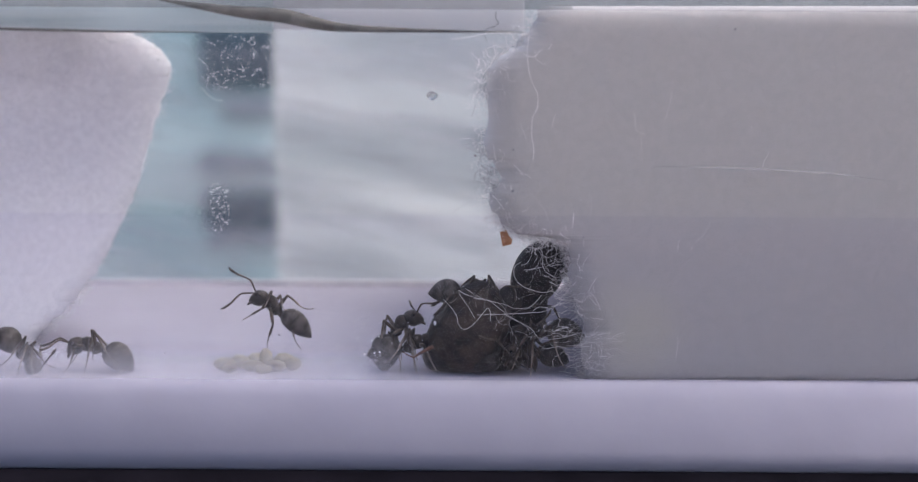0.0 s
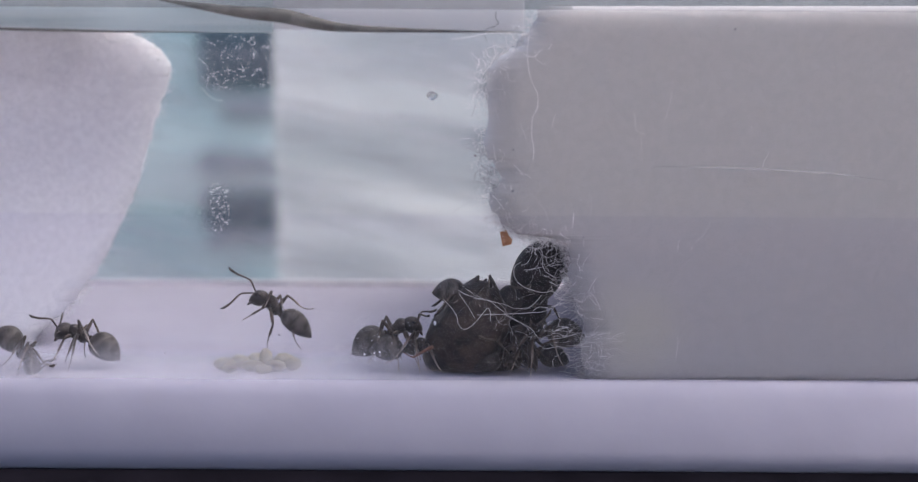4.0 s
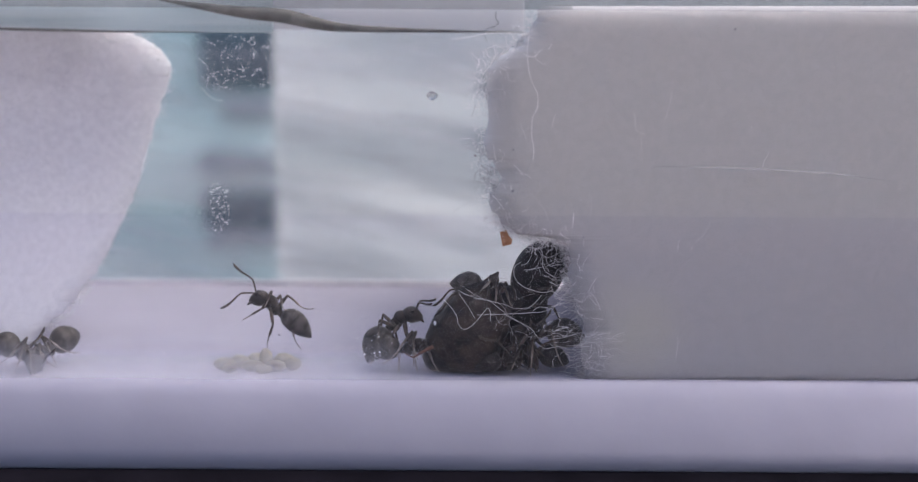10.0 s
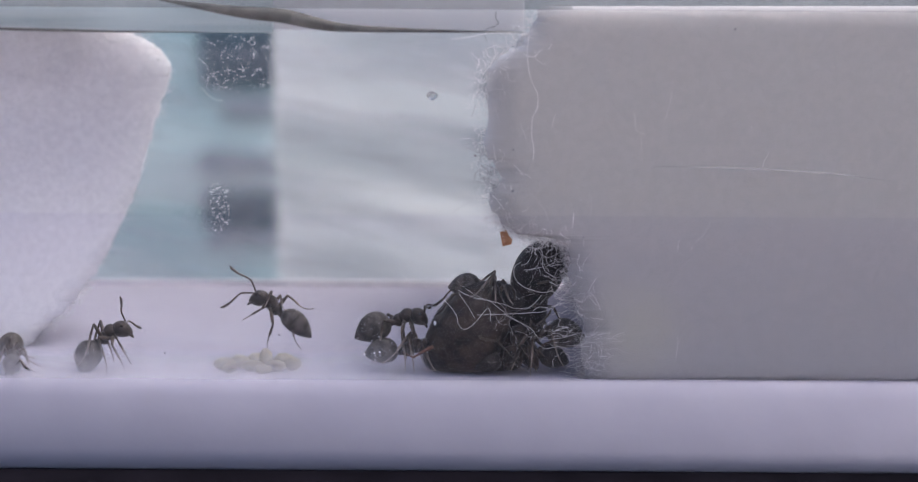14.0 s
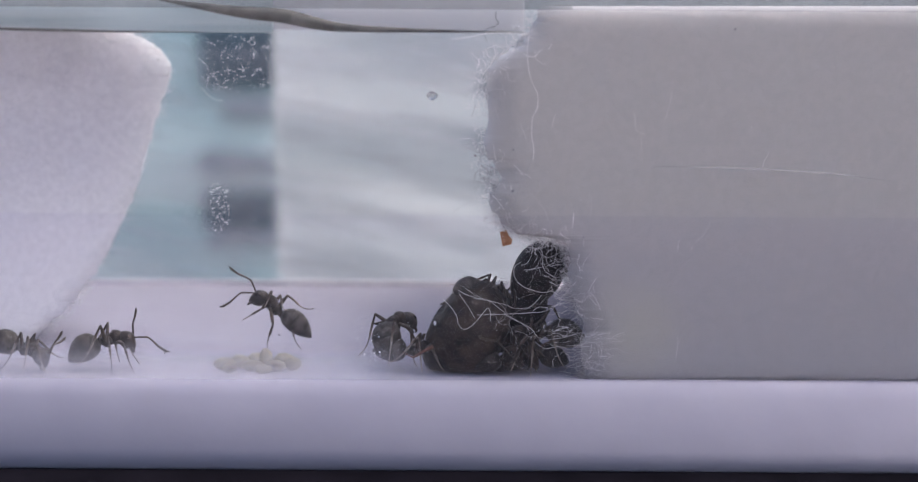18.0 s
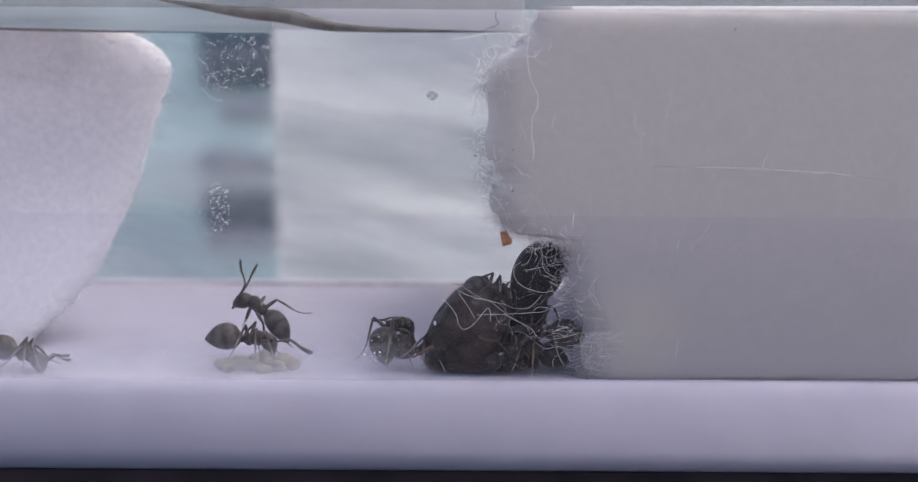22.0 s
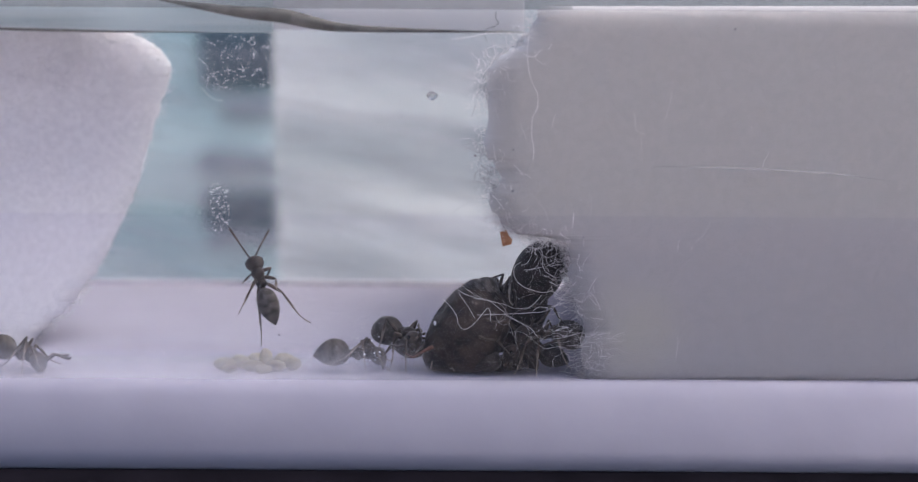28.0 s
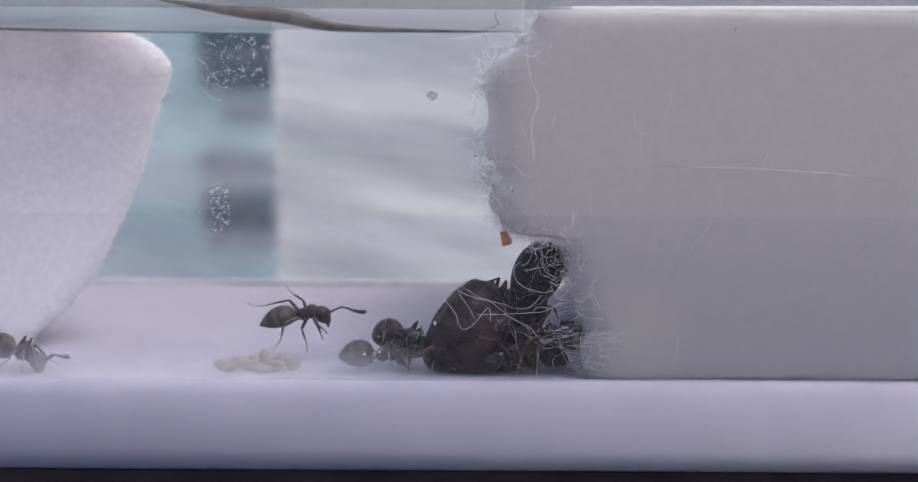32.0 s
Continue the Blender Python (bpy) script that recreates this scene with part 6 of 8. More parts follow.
STANCE_J = [([(0, -41, -62, 86), (32, -44, -63, 88)], [(0, 118), (32, 118)]),
        ([(0, 28, -50, -72), (32, 30, -51, -73)], [(0, 122), (32, 121)]),
        ([(0, -172, -63, -105), (32, -172, -62, -105)], [(0, 146), (32, 146)]),
        ([(0, 174, -62, 102), (32, 172, -62, 104)], [(0, 162), (32, 162)]),
        ([(0, 153, -35, -19), (32, 152, -37, -18)], [(0, 154), (32, 154)]),
        ([(0, -151, -38, 14), (32, -150, -40, 13)], [(0, 160), (32, 160)])]
ant_a, feel_a, legs_a, rear_a = worker("small brown worker ant low on the floor by the cotton wad", STANCE_A, gaster_size=0.92)
ant_b, feel_b, legs_b, rear_b = worker("small brown worker ant walking along the nest floor", STANCE_B)
ant_c, feel_c, legs_c, rear_c = worker("small brown worker ant standing tall beside the pale brood", STANCE_C, gaster_down=2, slim=0.14, reach=0.0)
ant_d, feel_d, legs_d, rear_d = worker("small brown worker ant tending the queen", STANCE_D, gaster_size=1.08)
ant_d2, feel_d2, legs_d2, rear_d2 = worker("small brown worker ant crouching under another beside the queen", STANCE_D2, gaster_down=-6, gaster_size=0.94)
ant_e, feel_e, legs_e, rear_e = worker("small brown worker ant on top of the queen", STANCE_E, gaster_down=8, gaster_size=0.9, reach=0.0)
ant_f, feel_f, legs_f, rear_f = worker("small brown worker ant between queen and cotton plug", STANCE_F, gaster_size=1.08)
ant_g, feel_g, legs_g, rear_g = worker("small worker ant in shade-darkened colours crouching under the queen", STANCE_G, gaster_size=0.85, reach=0.1, dark=True)
ant_h, feel_h, legs_h, rear_h = worker("small worker ant in shade-darkened colours pressed against the queen's side", STANCE_H, gaster_size=0.9, reach=0.1, dark=True)
ant_i, feel_i, legs_i, rear_i = worker("small worker ant in shade-darkened colours crouching low between queen and plug", STANCE_I, gaster_size=0.9, reach=0.1, dark=True)
ant_k, feel_k, legs_k, rear_k = worker("small worker ant in the same darkened colours lying across the queen's back", STANCE_E, gaster_down=8, gaster_size=0.9, antennae=((25, -45), (-25, -45)), reach=0.0, dark=True)
ant_j, feel_j, legs_j, rear_j = worker("small worker ant in shade-darkened colours on the floor against the queen", STANCE_J, gaster_size=0.8, reach=0.1, dark=True)

# the queen: hind body resting on the floor, front body raised against the cotton
queen = empty("queen_ant", "large blackish queen ant leaning up against the cotton plug", "ant")
Q_G = Vector((0.39, 2.85, 1.51))
Q_T = Vector((3.48, 3.20, 3.85))


def boxy(c):
    """A fuller cross-section than a plain ellipsoid, stepped where the plates overlap."""
    k = (abs(c.y) ** 2.8 + abs(c.z) ** 2.8) ** (1 / 2.8)
    r = math.hypot(c.y, c.z)
    f = r / k if k > 1e-6 else 1.0
    return Vector((c.x, c.y * f, c.z * f)) * (1 + 0.02 * (((c.x + 1) * 2.1) % 1.0))


bm = bmesh.new()
ball(bm, (0, 0, 0), (2.25, 1.62, 1.72), 72, 54, bend=boxy)
tilt = pose(*Q_G, 0, -60, 0)
low = tilt.inverted()
for v in bm.verts:
    v.co *= 1 + 0.022 * noise.noise(v.co * 2.4) + 0.016 * noise.noise(v.co * 6.0)
    w = tilt @ v.co
    side = min(1.0, max(0.0, (0.9 - w.x) / 2.0))     # a straight sloping flank, broad at the foot
    w.x += side * (0.24 * max(0.0, w.z - 1.0) - 0.42 * max(0.0, 0.9 - w.z))
    w.z = max(w.z, FLOOR + 0.06 + 0.05 * noise.noise(w * 2.0))
    v.co = low @ w
rng = random.Random(5)
body = [v for v in bm.verts]
spots = [(v.co.copy(), v.co.normalized()) for v in rng.sample(body, 2400)]
for p, n in spots:
    tube(bm, [p, p + (n + Vector((-0.4, 0, 0))).normalized() * rng.uniform(0.04, 0.10)], [0.006, 0.002], 3)
g = part("gaster", bm, QUEEN_GASTER, queen, "swollen banded gaster darkened for the crowd's shade, with fine down")
g.matrix_basis = pose(*(Q_G * MM), 0, -60, 0)
bm = bmesh.new()
ball(bm, (0, 0, 0), (1.62, 1.05, 1.12), 32, 24, bend=lambda c: Vector((c.x, c.y, c.z * (1 + 0.10 * c.x))))
ball(bm, (-1.1, 0, -0.35), (0.7, 0.7, 0.7), 20, 14)
t_ = part("mesosoma", bm, QUEEN_CHITIN, queen)
t_.matrix_basis = pose(*(Q_T * MM), 0, -63, 0)
bm = bmesh.new()
tube(bm, [Q_T + Vector((-0.4, 0, -0.9)), Q_T + Vector((-0.45, 0.1, -1.7)), Q_T + Vector((-0.7, 0.2, -2.5)), Q_G + Vector((1.2, 0.2, -0.3))], [0.75, 0.95, 1.0, 0.9], 16)
part("petiole", bm, QUEEN_CHITIN, queen)
bm = bmesh.new()
ball(bm, Vector((4.60, 4.20, 4.26)), (0.75, 0.8, 0.7), 20, 14)
part("head", bm, QUEEN_CHITIN, queen)
for pts, mat in (([(2.51, 2.80, 2.06), (3.15, 2.20, 1.64), (2.76, 2.00, 0.62), (2.38, 1.30, -0.13)], CHITIN), ([(2.25, 2.80, 2.32), (1.71, 1.40, 1.14), (2.61, 1.30, 0.19), (3.05, 1.30, -0.02)], CHITIN),
                 ([(2.65, 3.00, 1.88), (3.68, 2.40, 0.80), (3.15, 1.80, 0.27), (3.05, 1.30, -0.08)], CHITIN), ([(-1.14, 1.50, 0.94), (-1.50, 1.40, 0.77), (-2.04, 1.35, 0.47), (-2.51, 1.40, 0.72)], RED_LEG),
                 ([(2.77, 2.80, 2.59), (4.18, 2.00, 2.61), (4.69, 1.80, 1.72), (5.21, 1.60, 0.97)], CHITIN), ([(2.55, 4.40, 2.02), (2.23, 4.00, 1.28), (2.01, 3.40, 0.33), (2.03, 2.00, -0.23)], CHITIN)):
    bm = bmesh.new()
    a, b, c, d = [Vector(p) for p in pts]
    tube(bm, [a, a.lerp(b, 0.5), b, b.lerp(c, 0.5), c, c.lerp(d, 0.5), d], [0.10, 0.105, 0.07, 0.062, 0.042, 0.030, 0.018], 8)
    part("leg", bm, mat, queen, "reddish brown leg" if mat is RED_LEG else "")

# brood on the floor: a loose heap of pale grubs
BROOD = (((-10.20, 2.6), (0.52, 0.30, 0.36), 10), ((-9.45, 2.9), (0.46, 0.32, 0.40), -20), ((-8.75, 2.4), (0.50, 0.30, 0.32), 5), ((-8.62, 3.2), (0.44, 0.32, 0.42), 30),
         ((-8.10, 2.8), (0.30, 0.30, 0.62), 0), ((-7.55, 2.3), (0.46, 0.30, 0.34), -8), ((-7.15, 2.9), (0.50, 0.34, 0.46), 15), ((-6.65, 2.6), (0.40, 0.28, 0.38), 40), ((-8.15, 1.9), (0.42, 0.26, 0.26), 0), ((-9.9, 2.0), (0.34, 0.24, 0.26), 12))
for i, (p, r, a) in enumerate(BROOD):
    p, r = (-10.45 + (p[0] + 10.2) * 0.86, p[1]), (r[0], r[1], r[2] * 0.78)
    larva = empty("ant_larva", "plump pale yellow ant larva lying on the floor", "larva", "brood pile")
    bm = bmesh.new()
    ball(bm, (0, 0, 0), r, 24, 18, bend=lambda c: Vector((c.x, c.y + 0.15 * c.x * c.x, c.z * (1 - 0.15 * c.x))) * (1 + 0.035 * math.sin(11 * c.x)))
    part("body", bm, LARVA, larva)
    if i in (5, 9):
        bm = bmesh.new()
        ball(bm, (0.05, -r[1] * 0.90, 0.07), (0.19, 0.08, 0.10), 12, 8, bend=lambda c: c * (1 + 0.25 * noise.noise(c * 2.0)))
        part("gut_spot", bm, GUT, larva, "brown gut showing through")
    larva.matrix_basis = pose(p[0] * MM, p[1] * MM, (floor_at(p[0]) + r[2] * 0.97) * MM, 0, 0, a)


# ---- small things on the panes ----
bm = bmesh.new()
q = Vector((2.07, 1.05, 5.86))
rim = [(-0.28, 0.28), (0.02, 0.36), (0.10, 0.14), (0.27, -0.06), (0.22, -0.28), (-0.17, -0.36)]
front = [bm.verts.new(q + Vector((x, -0.03 + 0.05 * x, z))) for x, z in rim]
back = [bm.verts.new(q + Vector((x * 0.9, 0.05, z * 0.9))) for x, z in rim]
bm.faces.new(front)
bm.faces.new(back[::-1])
for k in range(6):
    bm.faces.new((front[k], back[k], back[(k + 1) % 6], front[(k + 1) % 6]))
bmesh.ops.recalc_face_normals(bm, faces=bm.faces[:])
tagged(part("brown_flake", bm, FLAKE, smooth=False), "small brown flake stuck to the pane", "debris")


# single cotton fibres lying over the queen and along the plug
def fibre(points, radius, mat=FIBRE, label="single white cotton fibre curling over the queen", near=1.05):
    bm = bmesh.new()
    line = spline(points, 8)
    for i, p in enumerate(line):
        p.y += 0.03 * math.sin(i * 0.8)
        p.y = max(p.y, near)
    tube(bm, line, radius * (1.1 if near < 1 else 0.65), 5)
    tagged(part("fibre", bm, mat), label, "fibre", "stray fibres")


fibre([(-0.03, 1.14, 3.51), (0.41, 1.14, 3.30), (1.05, 1.14, 3.11), (1.96, 1.14, 2.90), (2.47, 1.14, 2.72), (3.11, 1.14, 2.77), (3.63, 1.14, 3.30)], 0.0128)
fibre([(3.00, 2.00, 5.29), (3.39, 2.00, 5.24), (3.72, 2.00, 4.92), (4.03, 2.00, 4.85), (4.42, 2.00, 5.06)], 0.0144)
fibre([(2.74, 2.00, 4.64), (2.48, 2.00, 4.45), (2.43, 2.00, 4.11), (2.59, 1.14, 3.87), (3.11, 1.14, 3.56), (3.75, 1.14, 3.43), (4.14, 1.14, 3.56)], 0.0144)
fibre([(3.72, 2.00, 4.85), (3.70, 2.00, 4.45), (3.91, 2.00, 4.14), (4.25, 2.00, 3.93), (4.26, 1.14, 3.82)], 0.0128)
fibre([(-0.03, 1.14, 3.43), (0.41, 1.14, 2.77), (0.72, 1.14, 2.25)], 0.0090)
fibre([(-0.69, 1.14, 3.11), (-0.36, 1.14, 2.77), (-0.10, 1.14, 2.38), (-0.03, 1.14, 1.99), (0.28, 1.14, 1.78), (0.67, 1.14, 2.04), (1.06, 1.14, 2.51), (1.26, 1.14, 2.72), (1.39, 1.14, 2.51), (1.37, 1.14, 2.17)], 0.0144)
fibre([(0.80, 1.14, 2.43), (1.96, 1.14, 2.46), (2.99, 1.14, 2.51), (3.76, 1.14, 2.59), (4.40, 1.14, 2.90), (4.91, 1.14, 3.11)], 0.0128)
fibre([(3.24, 1.14, 2.59), (3.50, 1.14, 2.77), (4.01, 1.14, 2.77), (4.40, 1.14, 2.96)], 0.0144)
fibre([(1.96, 1.14, 2.46), (2.60, 1.14, 2.12), (3.12, 1.14, 1.86), (3.51, 1.14, 1.41), (4.02, 1.14, 1.33), (4.80, 1.14, 1.46), (5.18, 1.14, 1.59)], 0.0128)
fibre([(1.31, 1.14, 3.09), (1.70, 1.14, 2.77), (2.21, 1.14, 2.38), (2.99, 1.14, 1.86), (3.12, 1.14, 1.46)], 0.0104)
fibre([(3.13, 2.00, 5.37), (3.21, 2.00, 4.98), (3.00, 2.00, 4.58), (2.74, 2.00, 4.50)], 0.0104)
rng = random.Random(31)
bm = bmesh.new()
for (x, _, z), n in (((0.41, 1.10, 3.17), 2), ((1.70, 1.10, 2.86), 3), ((2.98, 1.10, 2.65), 4), ((3.11, 1.10, 3.96), 2), ((3.74, 1.10, 4.74), 2), ((3.76, 1.10, 1.60), 3), ((2.22, 1.10, 1.07), 2), ((4.54, 1.10, 0.81), 4)):
    for _ in range(n):
        q = (x + rng.gauss(0, 0.5), rng.uniform(1.08, 1.2), z + rng.gauss(0, 0.4))
        wisp(bm, q, (rng.uniform(-1, 1), 0, rng.uniform(-0.6, 0.6)), rng.uniform(0.6, 2.4), rng.uniform(0.003, 0.005), 1.2, rng, 14)
tagged(part("fibre_tangle", bm, FIBRE), "loose tangle of hair-thin white cotton fibres over the queen", "fibre", kind="stuff")
fibre([(-0.36, 2.00, 4.06), (0.16, 2.00, 4.14), (0.54, 2.00, 4.19), (0.80, 2.00, 4.06)], 0.0090, FIBRE, "thin fibre hanging above the queen")
fibre([(0.80, 2.00, 4.32), (1.58, 2.00, 4.40), (1.91, 2.00, 4.71), (2.02, 2.00, 4.98)], 0.0090, GREY_FIBRE, "thin grey fibre hanging above the queen")
fibre([(1.76, 2.00, 4.45), (1.79, 2.00, 4.19), (1.64, 1.14, 3.95)], 0.0090, GREY_FIBRE, "thin grey fibre hanging above the queen")
fibre([(1.18, 1.60, 5.25), (1.39, 1.60, 5.44), (1.83, 1.60, 5.44)], 0.0104, GREY_FIBRE, "short grey fibre beside the brown flake")
fibre([(0.80, 1.60, 5.70), (0.98, 1.60, 5.59), (1.03, 1.60, 5.44)], 0.0090, GREY_FIBRE, "short grey fibre beside the brown flake")
fibre([(3.04, 0.66, 14.88), (2.94, 0.66, 14.26), (2.97, 0.66, 13.50), (3.13, 0.66, 12.74), (3.38, 0.66, 12.24), (3.38, 0.66, 11.61), (3.18, 0.66, 11.22), (3.14, 0.66, 10.46), (3.24, 0.66, 9.83), (3.19, 0.66, 9.32)], 0.0085, FIBRE, "long white fibre running down the cotton plug", near=0.6)
fibre([(3.21, 1.06, 9.52), (3.01, 1.06, 8.88), (2.78, 1.06, 8.16), (2.50, 1.06, 7.85), (2.45, 1.06, 7.46), (1.99, 1.06, 7.08)], 0.0112, GREY_FIBRE, "grey fibre on the cotton plug")
fibre([(3.07, 0.66, 7.91), (3.46, 0.66, 7.52), (3.77, 0.66, 7.01), (3.92, 0.66, 6.49)], 0.0070, FUZZ, "white fibre on the cotton plug", near=0.6)
fibre([(5.11, 0.66, 8.11), (5.49, 0.66, 8.21), (5.75, 0.66, 7.52), (5.70, 0.66, 6.83)], 0.0065, FUZZ, "white fibre on the cotton plug", near=0.6)
fibre([(-0.35, 0.66, 14.56), (0.40, 0.66, 14.66), (1.16, 0.66, 14.81), (2.16, 0.66, 14.83), (2.92, 0.66, 14.81), (3.17, 0.66, 15.01)], 0.0090, FIBRE, "long white fibre along the top of the plug", near=0.6)
fibre([(1.59, 1.00, 15.74), (1.59, 1.00, 15.41), (1.71, 1.00, 15.29), (1.56, 1.00, 15.11), (1.21, 1.00, 14.99), (1.08, 1.00, 14.78), (1.21, 1.00, 14.43)], 0.0190, DARK_FIBRE, "dark kinked hair under the lid")
fibre([(-18.96, 11.40, 6.00), (-19.08, 11.40, 5.82), (-19.09, 11.40, 5.54)], 0.0090, DARK_FIBRE, "tiny dark hair on the cotton wad")
fibre([(9.26, 1.02, 4.23), (9.39, 1.02, 4.08), (9.37, 1.02, 3.87)], 0.0090, GREY_FIBRE, "tiny grey hair on the cotton plug")
fibre([(-14.52, 1.14, 0.17), (-14.31, 1.14, 0.22), (-14.16, 1.14, 0.06)], 0.0090, GREY_FIBRE, "tiny grey hair on the nest floor")
for pts in (((-5.87, 1.10, 10.67), (-5.87, 1.10, 10.33)), ((-1.58, 1.10, 10.46), (-1.65, 1.10, 9.85)), ((-1.25, 1.10, 8.87), (-1.35, 1.10, 8.31), (-1.45, 1.10, 7.79)), ((-4.91, 1.10, 6.94), (-5.17, 1.10, 6.24), (-5.53, 1.10, 5.52)),
            ((0.56, 1.10, 7.48), (0.15, 1.10, 7.28), (-0.26, 1.10, 6.99)), ((0.71, 1.10, 11.69), (0.56, 1.10, 11.18))):
    fibre(pts, 0.014, GREY_FIBRE, "fine grey lint on the front pane")

fibre([(-11.22, 1.05, 13.72), (-10.92, 1.05, 13.42), (-10.80, 1.05, 13.01), (-10.94, 1.05, 12.45)], 0.008, FIBRE, "thin white fibre curled behind the pane")
fibre([(-11.14, 1.05, 12.45), (-10.84, 1.05, 12.10), (-10.54, 1.05, 11.92), (-10.19, 1.05, 11.90)], 0.008, FIBRE, "thin white fibre curled behind the pane")
for pts in (((-4.72, 0.66, 5.07), (-4.65, 0.66, 4.94), (-4.54, 0.66, 4.81)), ((-2.50, 0.66, 4.32), (-2.40, 0.66, 4.24), (-2.30, 0.66, 4.11))):
    fibre(pts, 0.010, FIBRE, "short bright lint on the front pane", near=0.6)
bm = bmesh.new()
line = spline([(8.27, 0.69, 9.08), (11.57, 0.69, 9.00), (14.11, 0.69, 8.90), (16.40, 0.69, 8.72), (18.69, 0.69, 8.42)], 6)
ribs = []
for k, p in enumerate(line):                          # a thin burr with its face turned up
    r = 0.004 + 0.028 * math.sin(math.pi * k / (len(line) - 1))
    ribs.append([bm.verts.new(p + Vector(d) * r) for d in ((0, 0, 1), (0, -1.6, -0.6), (0, 0, -0.7))])
for a, b in zip(ribs, ribs[1:]):
    for k in range(3):
        bm.faces.new((a[k], a[(k + 1) % 3], b[(k + 1) % 3], b[k]))
bmesh.ops.recalc_face_normals(bm, faces=bm.faces[:])
tagged(part("scratch", bm, SCRATCH), "long faint white scratch on the front pane", "scratch")
bm = bmesh.new()
ball(bm, (-1.16, 0.72, 12.13), (0.24, 0.16, 0.20), 20, 14, bend=lambda c: Vector((c.x, c.y, c.z * (1.0 - 0.25 * abs(c.x)) + 0.15 * c.x * c.x)))
tagged(part("water_drop", bm, WATER), "tiny clear water drop on the front pane", "water drop")

# dust and lint, too fine to count
rng = random.Random(21)
bm = bmesh.new()


def specks(count, x0, x1, z0, z1, r0, r1):
    for _ in range(count):
        c = Vector((rng.uniform(x0, x1), 0.73, rng.uniform(z0, z1)))
        sides = [bm.verts.new(c + Vector((math.cos(a), 0, math.sin(a))) * rng.uniform(r0, r1)) for a in (k * math.pi / 3 for k in range(6))]
        near, far = bm.verts.new(c + Vector((0, -r0, 0))), bm.verts.new(c + Vector((0, r0, 0)))
        for k in range(6):
            bm.faces.new((sides[k], sides[(k + 1) % 6], near))
            bm.faces.new((sides[(k + 1) % 6], sides[k], far))


def area(lo, hi):
    return lo[0], hi[0], lo[2], hi[2]


specks(90, *area((-10.81, 0.73, 6.15), (-9.96, 0.73, 8.36)), 0.012, 0.042)
specks(110, *area((-11.09, 0.73, 12.23), (-7.90, 0.73, 14.70)), 0.011, 0.036)
specks(50, *area((-10.82, 0.73, 5.58), (-7.93, 0.73, 12.23)), 0.008, 0.025)
specks(150, *area((-1.52, 0.73, 0.10), (5.27, 0.73, 4.02)), 0.004, 0.013)
specks(45, *area((-4.48, 0.73, 0.05), (-1.51, 0.73, 2.33)), 0.008, 0.022)
specks(3, *area((-4.19, 0.73, 0.55), (-3.44, 0.73, 0.99)), 0.025, 0.055)
specks(3, *area((-4.16, 0.73, 1.10), (-3.31, 0.73, 2.15)), 0.02, 0.04)
specks(14, *area((-3.07, 0.73, 4.33), (-2.35, 0.73, 4.80)), 0.012, 0.03)
specks(420, *area((-20.19, 0.73, -0.16), (19.70, 0.73, 15.51)), 0.007, 0.018)
for _ in range(40):
    x0, x1, z0, z1 = area((-10.98, 1.00, 12.46), (-7.92, 1.00, 14.68))
    wisp(bm, (rng.uniform(x0, x1), 1.0, rng.uniform(z0, z1)), (rng.uniform(-1, 1), 0, rng.uniform(-1, 1)), rng.uniform(0.12, 0.6), rng.uniform(0.005, 0.009), 2.2, rng)
tagged(part("dust", bm, DUST), "fine white dust and lint on the front pane", "dust", kind="stuff")

bm = bmesh.new()
ball(bm, (-1.06, 1.10, 2.07), (0.06, 0.04, 0.10), 8, 6, bend=lambda c: c * (1 + 0.4 * noise.noise(c * 2.0)))
tagged(part("white_spot", bm, DUST), "tiny bright white spot before the queen", "debris")
for p, r in (((-13.07, 1.80, 0.58), 0.06), ((-8.33, 6.50, 0.45), 0.05), ((11.91, 1.10, 14.98), 0.06), ((-14.33, 11.50, 12.80), 0.05), ((5.45, 1.08, 5.91), 0.05), ((2.35, 1.08, 7.95), 0.07), ((0.71, 1.10, 9.49), 0.06), ((2.37, 1.06, 9.75), 0.05)):
    bm = bmesh.new()
    ball(bm, p, (r, r * 0.6, r), 8, 6, bend=lambda c: c * (1 + 0.4 * noise.noise(c * 2.0)))
    tagged(part("speck", bm, DIRT), "tiny dark speck of dirt", "debris", "specks of dirt")


def step(legs):
    """Key the upper legs and the knees of one ant."""
    for leg, shin, n, s, turns, bends in legs:
        hip = (HIPS[n][0] * MM, HIPS[n][1] * s * MM, HIPS[n][2] * MM)
        walk(leg, [(t, pose(*hip, *turn)) for t, *turn in turns])
        walk(shin, [(t, pose(FEMUR[n] * MM, 0, 0, 0, bend, 0)) for t, bend in bends])


